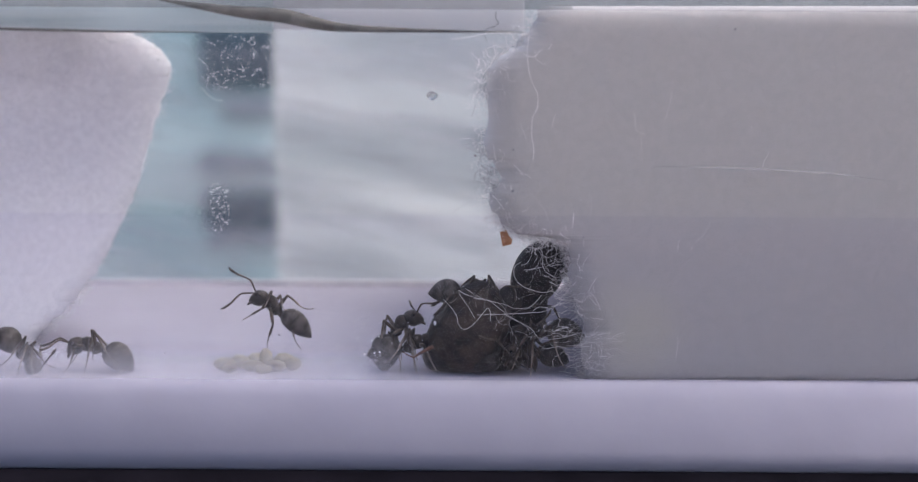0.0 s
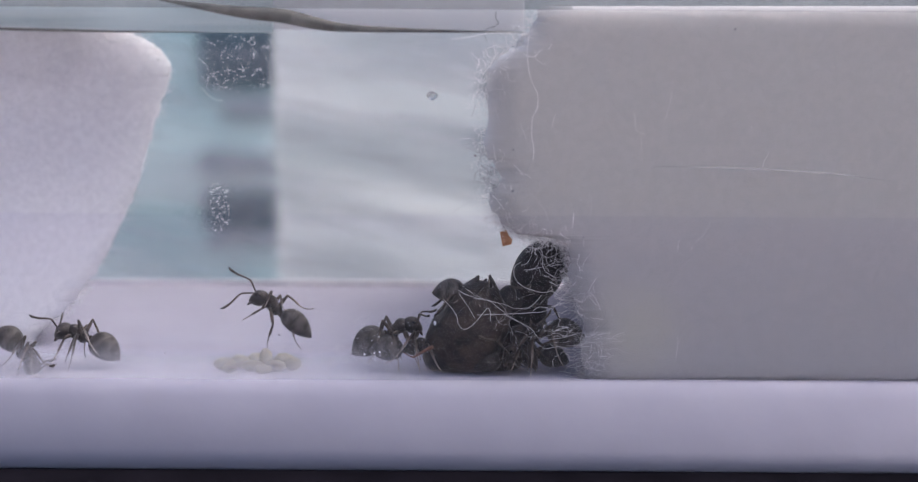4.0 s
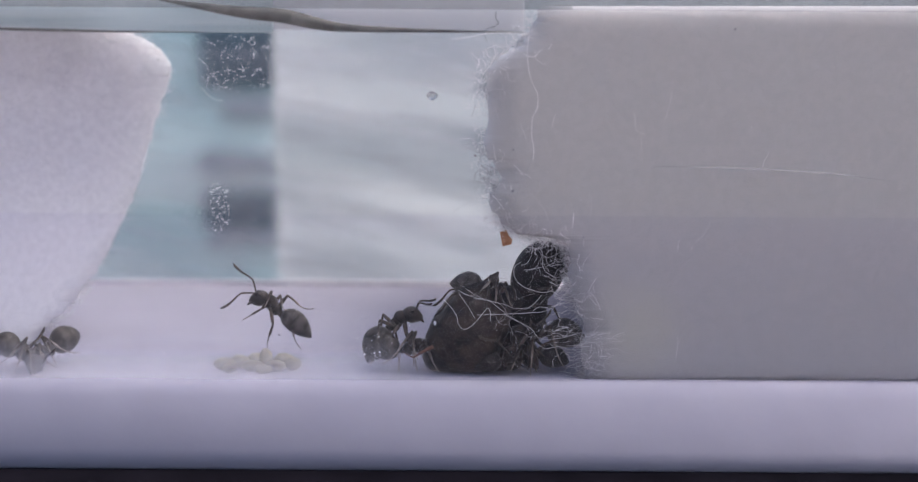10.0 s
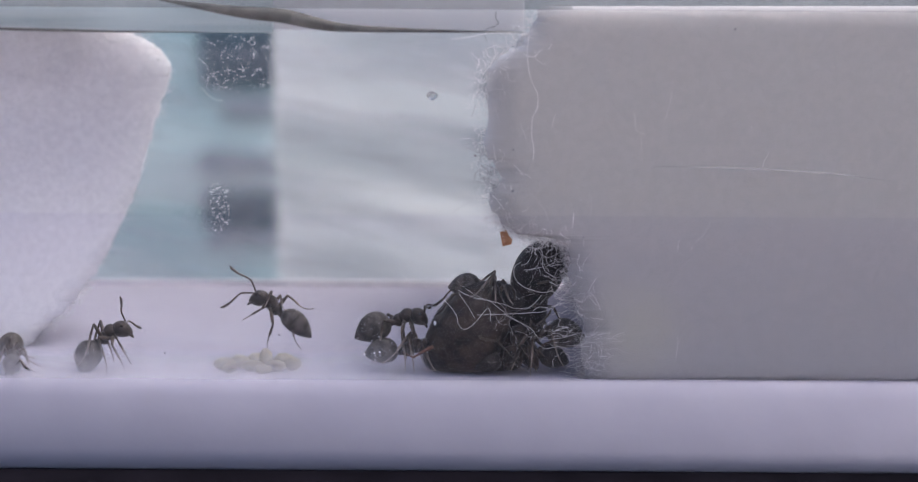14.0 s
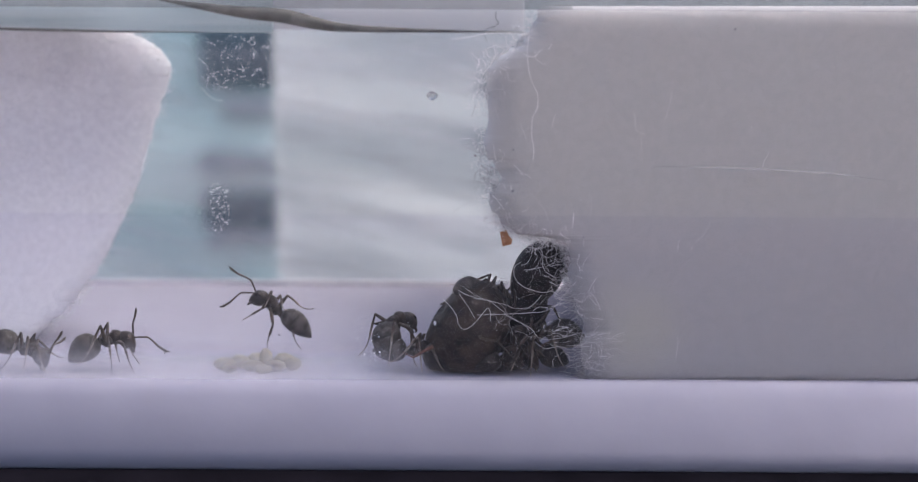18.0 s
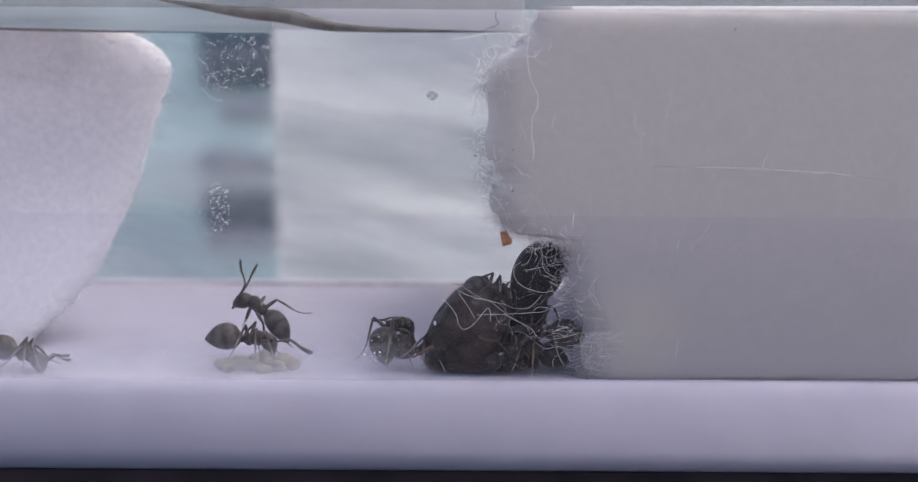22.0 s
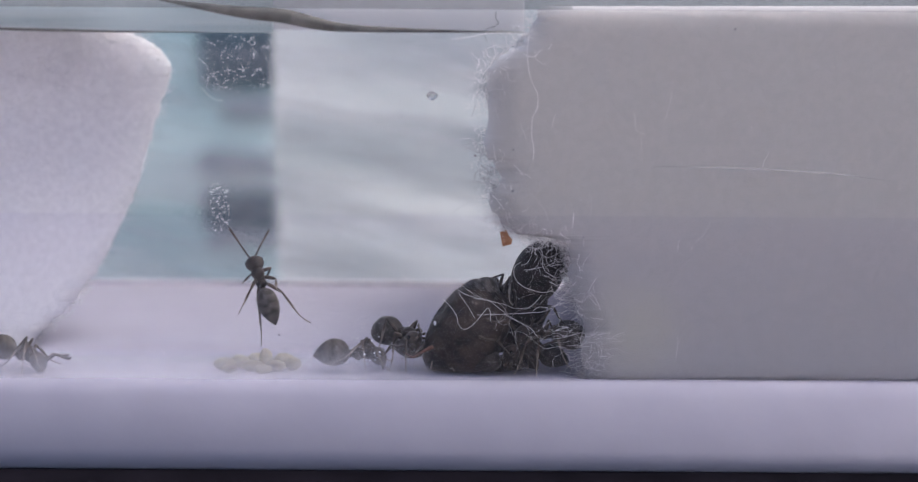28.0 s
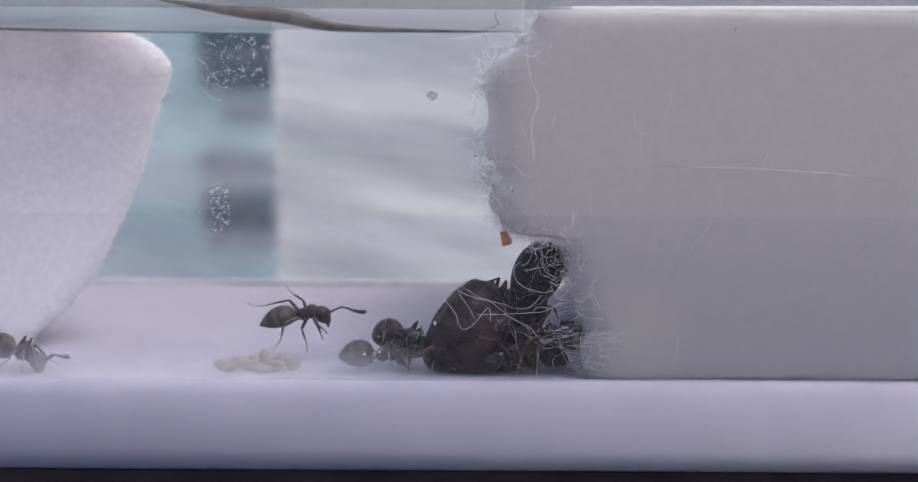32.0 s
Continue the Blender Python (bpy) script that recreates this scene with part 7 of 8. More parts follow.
def motions():
    walk(rear_c, [(t, pose(-0.50 * MM, 0, 0.05 * MM, 0, -down, 0)) for t, down in ((0, 2), (19.5, 2), (20.5, 18), (23.2, 26), (24.2, 5), (31, 2), (32, 16))])
    walk(ant_a, [(0, pose(-0.01930, 0.00210, 0.00043, -30.0, 28.1, -37.4)),
        (2, pose(-0.01930, 0.00210, 0.00048, -28.6, 26.5, -36.3)),
        (3, pose(-0.01925, 0.00210, 0.00043, -32.2, 30.4, -39.0)),
        (6, pose(-0.01941, 0.00210, 0.00048, -34.9, 27.6, -44.0)),
        (8, pose(-0.01936, 0.00210, 0.00043, -31.1, 24.0, -41.3)),
        (10, pose(-0.01930, 0.00210, 0.00043, -24.3, 16.3, -36.9)),
        (11, pose(-0.01930, 0.00210, 0.00043, -29.4, 17.8, -43.7)),
        (12, pose(-0.01986, 0.00210, 0.00048, -14.6, 10.3, -77.3)),
        (13.5, pose(-0.01991, 0.00210, 0.00043, -14.6, 10.3, -77.3)),
        (16.5, pose(-0.01936, 0.00210, 0.00043, -36.6, 15.6, -54.9)),
        (18, pose(-0.01914, 0.00210, 0.00069, -16.3, 12.2, -20.1)),
        (20, pose(-0.01925, 0.00210, 0.00045, -16.3, 12.2, -20.1)),
        (24, pose(-0.01925, 0.00210, 0.00045, -16.0, 11.3, -19.8)),
        (32, pose(-0.01930, 0.00210, 0.00048, -17.1, 14.0, -20.7))])
    walk(ant_b, [(0, pose(-0.01635, 0.00220, 0.00082, 9.4, -11.8, 178.1)),
        (1, pose(-0.01666, 0.00220, 0.00101, 9.3, -7.9, 178.7)),
        (2, pose(-0.01617, 0.00240, 0.00067, 5.1, -7.9, -135.5)),
        (3, pose(-0.01730, 0.00240, 0.00067, 8.0, -5.0, -160.5)),
        (5.5, pose(-0.01620, 0.00440, 0.00212, -29.2, -54.0, 167.1)),
        (6, pose(-0.01600, 0.00440, 0.00166, -14.4, -29.6, 174.7)),
        (7, pose(-0.01810, 0.00330, 0.00091, 9.4, 11.8, -178.1)),
        (8, pose(-0.01876, 0.00300, 0.00068, 21.2, 16.3, -144.9)),
        (9, pose(-0.01866, 0.00300, 0.00047, 26.8, 12.4, -129.7)),
        (10, pose(-0.01856, 0.00300, 0.00041, 33.6, 14.0, -122.9)),
        (10.6, pose(-0.01815, 0.00280, 0.00051, 16.8, -5.1, -104.5)),
        (11.1, pose(-0.01775, 0.00260, 0.00055, -17.4, -2.1, -65.9)),
        (12, pose(-0.01678, 0.00260, 0.00108, -1.3, -30.0, -45.0)),
        (13, pose(-0.01567, 0.00240, 0.00107, -9.4, -12.8, 2.1)),
        (14, pose(-0.01569, 0.00240, 0.00128, -10.9, -32.5, 5.9)),
        (16.5, pose(-0.01566, 0.00240, 0.00115, -9.7, -17.8, 3.0)),
        (18, pose(-0.01551, 0.00240, 0.00110, -9.3, -7.9, 1.3)),
        (18.5, pose(-0.01498, 0.00240, 0.00126, -9.4, -11.8, 1.9)),
        (19, pose(-0.01315, 0.00300, 0.00122, -9.2, 2.0, -0.3)),
        (19.5, pose(-0.01164, 0.00280, 0.00102, -9.3, 9.9, -1.6)),
        (20, pose(-0.01119, 0.00280, 0.00088, -9.3, 7.9, -1.3)),
        (20.5, pose(-0.01106, 0.00280, 0.00094, -9.2, 3.0, -0.5)),
        (21, pose(-0.01062, 0.00280, 0.00099, -9.2, 3.0, -0.5)),
        (21.5, pose(-0.00962, 0.00280, 0.00104, -9.3, 8.9, -1.5)),
        (22, pose(-0.00917, 0.00280, 0.00104, -9.2, 3.9, -0.6)),
        (22.5, pose(-0.00844, 0.00280, 0.00104, -9.2, 0.0, -0.0)),
        (23, pose(-0.00616, 0.00280, 0.00086, -9.2, -3.0, 0.5)),
        (23.5, pose(-0.00589, 0.00260, 0.00063, -9.2, 3.9, -0.6)),
        (24, pose(-0.00466, 0.00260, 0.00044, -9.2, 3.9, -0.6)),
        (25, pose(-0.00444, 0.00240, 0.00048, -9.2, 0.0, -0.0)),
        (27.5, pose(-0.00431, 0.00240, 0.00048, -9.2, 0.0, 0.0)),
        (29, pose(-0.00421, 0.00240, 0.00043, -9.2, 0.0, 0.0)),
        (30, pose(-0.00395, 0.00240, 0.00038, -9.2, 0.0, 0.0)),
        (31, pose(-0.00358, 0.00240, 0.00032, -9.2, 3.0, -0.5)),
        (32, pose(-0.00319, 0.00240, 0.00040, -9.2, 0.0, 0.0))])
    walk(ant_c, [(0, pose(-0.00852, 0.00560, 0.00200, 11.9, -39.4, 172.4)),
        (9, pose(-0.00852, 0.00560, 0.00200, 11.9, -39.4, 172.4)),
        (19, pose(-0.00852, 0.00560, 0.00200, 11.9, -39.4, 172.4)),
        (19.5, pose(-0.00857, 0.00560, 0.00195, 11.6, -37.4, 172.9)),
        (20, pose(-0.00925, 0.00560, 0.00162, 9.3, -7.9, 178.7)),
        (20.5, pose(-0.00917, 0.00560, 0.00162, 9.2, -3.9, 179.4)),
        (21, pose(-0.00924, 0.00560, 0.00178, 9.5, -13.8, 177.7)),
        (21.5, pose(-0.00919, 0.00560, 0.00187, 10.2, -25.6, 175.5)),
        (22, pose(-0.00924, 0.00560, 0.00198, 10.8, -31.5, 174.3)),
        (22.5, pose(-0.00900, 0.00560, 0.00176, 9.4, -10.9, 178.2)),
        (23, pose(-0.00892, 0.00560, 0.00178, 9.7, -17.8, 177.0)),
        (23.5, pose(-0.00913, 0.00560, 0.00211, -3.5, -36.4, 173.1)),
        (24, pose(-0.00900, 0.00560, 0.00211, -17.3, -43.3, 171.2)),
        (24.5, pose(-0.00862, 0.00560, 0.00239, -30.3, -51.1, 168.4)),
        (25, pose(-0.00872, 0.00560, 0.00252, -41.6, -66.2, 158.4)),
        (25.5, pose(-0.00881, 0.00560, 0.00247, -46.2, -73.3, 147.3)),
        (27.5, pose(-0.00906, 0.00560, 0.00315, -61.6, -69.0, 155.1)),
        (28, pose(-0.00914, 0.00560, 0.00329, -61.6, -69.0, 155.1)),
        (28.5, pose(-0.00914, 0.00560, 0.00323, -63.7, -67.2, 157.4)),
        (29, pose(-0.00928, 0.00560, 0.00315, -61.0, -60.6, 163.3)),
        (29.5, pose(-0.00933, 0.00560, 0.00323, -63.3, -64.4, 160.2)),
        (30, pose(-0.00885, 0.00560, 0.00312, -45.0, -76.4, 137.8)),
        (30.5, pose(-0.00832, 0.00560, 0.00271, 36.7, -77.8, 48.7)),
        (31, pose(-0.00781, 0.00560, 0.00282, 53.0, -56.8, 14.4)),
        (31.5, pose(-0.00717, 0.00560, 0.00211, 19.7, -26.6, 4.7)),
        (32, pose(-0.00696, 0.00560, 0.00167, -1.2, -3.9, 0.6))])
    walk(ant_d, [(0, pose(-0.00268, 0.00300, 0.00156, -12.3, -41.3, 8.2)),
        (1, pose(-0.00262, 0.00300, 0.00162, -2.4, -50.6, -4.6)),
        (2, pose(-0.00294, 0.00300, 0.00130, -9.9, -21.7, 3.7)),
        (3, pose(-0.00286, 0.00300, 0.00140, -10.1, -23.7, 4.1)),
        (6, pose(-0.00268, 0.00300, 0.00148, -9.9, -21.7, 3.7)),
        (7, pose(-0.00265, 0.00300, 0.00148, -9.9, -21.7, 3.7)),
        (8, pose(-0.00281, 0.00300, 0.00156, -10.6, -29.6, 5.3)),
        (9, pose(-0.00265, 0.00300, 0.00172, -10.9, -32.5, 5.9)),
        (10, pose(-0.00275, 0.00300, 0.00178, -11.3, -35.5, 6.6)),
        (11, pose(-0.00265, 0.00300, 0.00194, -11.6, -37.4, 7.1)),
        (12, pose(-0.00273, 0.00300, 0.00180, -11.3, -35.5, 6.6)),
        (13, pose(-0.00265, 0.00300, 0.00180, -11.1, -33.5, 6.2)),
        (14, pose(-0.00252, 0.00300, 0.00194, -9.6, -15.8, 2.6)),
        (14.5, pose(-0.00257, 0.00300, 0.00186, -11.2, -16.9, 8.1)),
        (16.5, pose(-0.00279, 0.00320, 0.00182, -14.8, -3.1, 41.4)),
        (17, pose(-0.00279, 0.00320, 0.00182, -14.8, -3.1, 41.4)),
        (19, pose(-0.00289, 0.00320, 0.00171, -14.9, -2.6, 43.3)),
        (21, pose(-0.00294, 0.00320, 0.00160, -13.5, -1.2, 42.9)),
        (22.5, pose(-0.00294, 0.00320, 0.00150, -13.5, -1.2, 42.9)),
        (23.2, pose(-0.00289, 0.00320, 0.00139, -10.4, -0.6, 25.5)),
        (24, pose(-0.00255, 0.00300, 0.00122, -12.1, 6.1, -21.5)),
        (25.5, pose(-0.00207, 0.00300, 0.00122, -15.2, 13.4, -23.3)),
        (28, pose(-0.00239, 0.00300, 0.00122, -22.9, 6.6, -53.1)),
        (30, pose(-0.00255, 0.00300, 0.00127, -23.1, 5.8, -55.0)),
        (32, pose(-0.00234, 0.00300, 0.00116, -21.3, 5.4, -52.6))])
    walk(ant_d2, [(0, pose(-0.00204, 0.00240, 0.00086, -9.8, -19.7, 3.3)),
        (2, pose(-0.00199, 0.00240, 0.00080, -9.4, -11.8, 1.9)),
        (6, pose(-0.00188, 0.00240, 0.00070, -9.3, -9.9, 1.6)),
        (9, pose(-0.00188, 0.00240, 0.00067, -9.3, -7.9, 1.3)),
        (11, pose(-0.00219, 0.00240, 0.00080, -9.3, -9.9, 1.6)),
        (14, pose(-0.00214, 0.00240, 0.00070, -9.5, -13.8, 2.3)),
        (17, pose(-0.00183, 0.00240, 0.00064, -9.3, -7.9, 1.3)),
        (19, pose(-0.00167, 0.00240, 0.00064, -7.8, -9.4, -8.7)),
        (24, pose(-0.00121, 0.00280, 0.00061, -7.0, -7.8, -19.1)),
        (28, pose(-0.00100, 0.00280, 0.00061, -7.0, -7.8, -19.1)),
        (32, pose(-0.00094, 0.00280, 0.00061, -7.0, -7.8, -19.1))])
    walk(ant_e, [(0, pose(0.00066, 0.00299, 0.00305, 0.8, 3.9, -0.6)),
        (3, pose(0.00071, 0.00298, 0.00302, 0.8, 4.9, -0.8)),
        (6, pose(0.00121, 0.00288, 0.00315, 0.8, 5.9, -1.0)),
        (8, pose(0.00136, 0.00285, 0.00312, 0.5, 13.8, -2.3)),
        (10, pose(0.00161, 0.00286, 0.00324, 0.6, 11.8, -1.9)),
        (13, pose(0.00158, 0.00288, 0.00331, 0.8, 5.9, -1.0)),
        (14.5, pose(0.00152, 0.00278, 0.00328, 0.8, 5.9, -1.0)),
        (17, pose(0.00135, 0.00319, 0.00303, 4.9, 11.1, 23.9)),
        (20, pose(0.00147, 0.00352, 0.00311, 10.1, 12.2, 49.4)),
        (23, pose(0.00154, 0.00355, 0.00307, 10.6, 12.2, 51.4)),
        (25, pose(0.00169, 0.00355, 0.00308, 10.6, 12.2, 51.4)),
        (28, pose(0.00196, 0.00352, 0.00303, 10.1, 12.2, 49.4)),
        (29, pose(0.00201, 0.00352, 0.00305, 10.1, 12.2, 49.4)),
        (30.5, pose(0.00196, 0.00362, 0.00297, 10.1, 12.2, 49.4)),
        (32, pose(0.00178, 0.00372, 0.00282, 10.1, 12.2, 49.4))])
    walk(ant_f, [(0, pose(0.00335, 0.00205, 0.00151, 9.2, -2.0, 179.7)),
        (12, pose(0.00335, 0.00205, 0.00151, 9.2, -2.0, 179.7)),
        (21, pose(0.00335, 0.00205, 0.00148, 9.2, -2.0, 179.7)),
        (23, pose(0.00345, 0.00205, 0.00148, 9.2, -3.0, 179.5)),
        (28, pose(0.00356, 0.00205, 0.00146, 9.2, -3.9, 179.4)),
        (32, pose(0.00358, 0.00205, 0.00146, 9.2, -4.9, 179.2))])
    walk(ant_g, [(0, pose(0.00302, 0.00200, 0.00057, 7.8, -9.4, -171.3)),
        (16, pose(0.00302, 0.00200, 0.00054, 7.8, -9.4, -171.3)),
        (32, pose(0.00302, 0.00200, 0.00057, 7.8, -9.4, -171.3))])
    walk(ant_h, [(0, pose(0.00263, 0.00300, 0.00122, 34.5, -71.9, -38.4)),
        (14, pose(0.00263, 0.00300, 0.00122, 36.6, -72.7, -40.2)),
        (20, pose(0.00273, 0.00300, 0.00116, 41.3, -74.2, -44.3)),
        (32, pose(0.00273, 0.00300, 0.00116, 41.3, -74.2, -44.3))])
    walk(ant_i, [(0, pose(0.00251, 0.00260, 0.00039, 17.1, -37.7, -37.5)),
        (14, pose(0.00251, 0.00260, 0.00039, 17.1, -37.7, -37.5)),
        (20, pose(0.00262, 0.00260, 0.00034, 17.5, -44.0, -33.2)),
        (32, pose(0.00262, 0.00260, 0.00034, 16.1, -42.4, -32.5))])
    walk(ant_j, [(0, pose(0.00239, 0.00190, 0.00032, -9.3, -7.9, 1.3)),
        (16, pose(0.00245, 0.00190, 0.00032, -9.3, -7.9, 1.3)),
        (32, pose(0.00245, 0.00190, 0.00032, -9.2, -5.9, 1.0))])
    walk(ant_k, [(0, pose(0.00115, 0.00260, 0.00316, -7.8, -13.3, -171.8)),
        (6, pose(0.00120, 0.00260, 0.00316, -7.8, -13.3, -171.8)),
        (14.5, pose(0.00130, 0.00260, 0.00313, -8.1, -15.2, -172.1)),
        (18, pose(0.00162, 0.00300, 0.00282, -8.9, -21.1, -172.8)),
        (32, pose(0.00173, 0.00320, 0.00267, -8.9, -21.1, -172.8))])
    walk(rear_b, [(t, pose(-0.57 * MM, 0, 0.05 * MM, 0, -down, 0)) for t, down in ((0, 26), (1, 26), (2, 12), (3, 14), (5.5, 20), (6.5, 0), (8, 0), (11, 12), (12, 20), (13, 30), (14, 34), (18.5, 26), (19.5, 14), (23, 8), (32, 6))])
    walk(rear_d, [(t, pose(-0.57 * MM, 0, 0.05 * MM, 0, -down, 0)) for t, down in ((0, 40), (1.2, 40), (2, 10), (8, 12), (10, 25), (13, 25), (14.2, 10), (16.5, 78), (22.5, 82), (24, 10), (27.5, 25), (32, 28))])
    for legs in (legs_a, legs_b, legs_c, legs_d, legs_d2, legs_f):
        step(legs)
    walk(feel_c[0], [(0, pose(0.00098, 0.00012, -0.00010, 0.0, 63.6, 13.6)),
        (19, pose(0.00098, 0.00012, -0.00010, 0.0, 60.2, 12.2)),
        (19.5, pose(0.00098, 0.00012, -0.00010, 0.0, 24.9, 62.1)),
        (20, pose(0.00098, 0.00012, -0.00010, 0.0, -0.8, 34.3)),
        (20.5, pose(0.00098, 0.00012, -0.00010, 0.0, -13.5, 21.0)),
        (21, pose(0.00098, 0.00012, -0.00010, 0.0, 12.3, 73.3)),
        (21.5, pose(0.00098, 0.00012, -0.00010, 0.0, 18.3, 6.4)),
        (22, pose(0.00098, 0.00012, -0.00010, 0.0, -86.7, -70.2)),
        (22.5, pose(0.00098, 0.00012, -0.00010, 0.0, 29.3, 7.6)),
        (23, pose(0.00098, 0.00012, -0.00010, 0.0, -36.7, 3.5)),
        (23.5, pose(0.00098, 0.00012, -0.00010, 0.0, 24.8, 14.0)),
        (24, pose(0.00098, 0.00012, -0.00010, 0.0, -1.1, 4.0)),
        (24.5, pose(0.00098, 0.00012, -0.00010, 0.0, -5.5, -1.6)),
        (25, pose(0.00098, 0.00012, -0.00010, 0.0, -1.2, 2.5)),
        (25.5, pose(0.00098, 0.00012, -0.00010, 0.0, 2.1, 41.5)),
        (27.5, pose(0.00098, 0.00012, -0.00010, 0.0, -5.5, 19.8)),
        (28, pose(0.00098, 0.00012, -0.00010, 0.0, -3.0, 15.5)),
        (29, pose(0.00098, 0.00012, -0.00010, 0.0, 2.4, 59.4)),
        (29.5, pose(0.00098, 0.00012, -0.00010, 0.0, -1.9, 54.6)),
        (30, pose(0.00098, 0.00012, -0.00010, 0.0, 31.3, 1.7)),
        (30.5, pose(0.00098, 0.00012, -0.00010, 0.0, -9.6, -8.7)),
        (31, pose(0.00098, 0.00012, -0.00010, 0.0, -13.0, -30.7)),
        (31.5, pose(0.00098, 0.00012, -0.00010, 0.0, -10.3, -26.4)),
        (32, pose(0.00098, 0.00012, -0.00010, 0.0, 4.0, 1.7))])
    walk(feel_c[1], [(0, pose(0.00098, -0.00012, -0.00010, 0.0, -4.2, 3.6)),
        (3, pose(0.00098, -0.00012, -0.00010, 0.0, -4.2, 3.6)),
        (6, pose(0.00098, -0.00012, -0.00010, 0.0, -6.0, 3.5)),
        (9, pose(0.00098, -0.00012, -0.00010, 0.0, -17.4, 2.6)),
        (11, pose(0.00098, -0.00012, -0.00010, 0.0, -9.1, 3.3)),
        (19, pose(0.00098, -0.00012, -0.00010, 0.0, -4.8, 3.6)),
        (19.5, pose(0.00098, -0.00012, -0.00010, 0.0, -4.4, 3.8)),
        (20, pose(0.00098, -0.00012, -0.00010, 0.0, -6.5, -35.2)),
        (20.5, pose(0.00098, -0.00012, -0.00010, 0.0, -21.9, 5.5)),
        (21, pose(0.00098, -0.00012, -0.00010, 0.0, -38.3, 3.7)),
        (21.5, pose(0.00098, -0.00012, -0.00010, 0.0, -57.8, -18.7)),
        (22, pose(0.00098, -0.00012, -0.00010, 0.0, -61.3, -1.2)),
        (22.5, pose(0.00098, -0.00012, -0.00010, 0.0, 25.2, 7.2)),
        (23, pose(0.00098, -0.00012, -0.00010, 0.0, -36.9, 3.5)),
        (23.5, pose(0.00098, -0.00012, -0.00010, 0.0, -71.4, -73.4)),
        (24, pose(0.00098, -0.00012, -0.00010, 0.0, -56.7, -87.7)),
        (24.5, pose(0.00098, -0.00012, -0.00010, 0.0, -40.0, -105.3)),
        (25, pose(0.00098, -0.00012, -0.00010, 0.0, -20.3, -104.8)),
        (25.5, pose(0.00098, -0.00012, -0.00010, 0.0, 46.2, -28.8)),
        (27.5, pose(0.00098, -0.00012, -0.00010, 0.0, 20.6, -60.5)),
        (28, pose(0.00098, -0.00012, -0.00010, 0.0, 36.0, -44.2)),
        (29, pose(0.00098, -0.00012, -0.00010, 0.0, 35.0, -12.4)),
        (29.5, pose(0.00098, -0.00012, -0.00010, 0.0, 31.2, -16.5)),
        (30, pose(0.00098, -0.00012, -0.00010, 0.0, 1.7, -82.0)),
        (30.5, pose(0.00098, -0.00012, -0.00010, 0.0, 5.9, -111.9)),
        (31, pose(0.00098, -0.00012, -0.00010, 0.0, 20.5, -103.4)),
        (31.5, pose(0.00098, -0.00012, -0.00010, 0.0, 53.8, 45.0)),
        (32, pose(0.00098, -0.00012, -0.00010, 0.0, -0.3, 2.4))])
    walk(feel_b[0], [(0, pose(0.00098, 0.00012, -0.00010, 0.0, 14.3, 53.8)),
        (1, pose(0.00098, 0.00012, -0.00010, 0.0, 5.9, 65.4)),
        (2, pose(0.00098, 0.00012, -0.00010, 0.0, -11.0, 38.4)),
        (3, pose(0.00098, 0.00012, -0.00010, 0.0, -20.7, 29.6)),
        (5.5, pose(0.00098, 0.00012, -0.00010, 0.0, -0.9, 79.4)),
        (6, pose(0.00098, 0.00012, -0.00010, 0.0, 41.8, 74.5)),
        (7, pose(0.00098, 0.00012, -0.00010, 0.0, 4.1, 80.2)),
        (9, pose(0.00098, 0.00012, -0.00010, 0.0, -13.6, 32.2)),
        (11.1, pose(0.00098, 0.00012, -0.00010, 0.0, -21.3, 74.3)),
        (12, pose(0.00098, 0.00012, -0.00010, 0.0, -66.0, 30.0)),
        (13, pose(0.00098, 0.00012, -0.00010, 0.0, -44.0, -17.7)),
        (14, pose(0.00098, 0.00012, -0.00010, 0.0, -41.5, -63.8)),
        (16.5, pose(0.00098, 0.00012, -0.00010, 0.0, 56.2, -34.3)),
        (18, pose(0.00098, 0.00012, -0.00010, 0.0, -49.0, -67.6)),
        (18.5, pose(0.00098, 0.00012, -0.00010, 0.0, -72.4, 6.6)),
        (19, pose(0.00098, 0.00012, -0.00010, 0.0, 44.3, 2.7)),
        (20, pose(0.00098, 0.00012, -0.00010, 0.0, 9.6, -57.7)),
        (21, pose(0.00098, 0.00012, -0.00010, 0.0, 9.5, -39.2)),
        (22, pose(0.00098, 0.00012, -0.00010, 0.0, 10.5, -8.2)),
        (23, pose(0.00098, 0.00012, -0.00010, 0.0, 4.5, -28.4)),
        (24, pose(0.00098, 0.00012, -0.00010, 0.0, -42.6, -13.7)),
        (25, pose(0.00098, 0.00012, -0.00010, 0.0, -37.3, -101.6)),
        (28, pose(0.00098, 0.00012, -0.00010, 0.0, -17.3, -55.9)),
        (32, pose(0.00098, 0.00012, -0.00010, 0.0, -19.8, -68.6))])
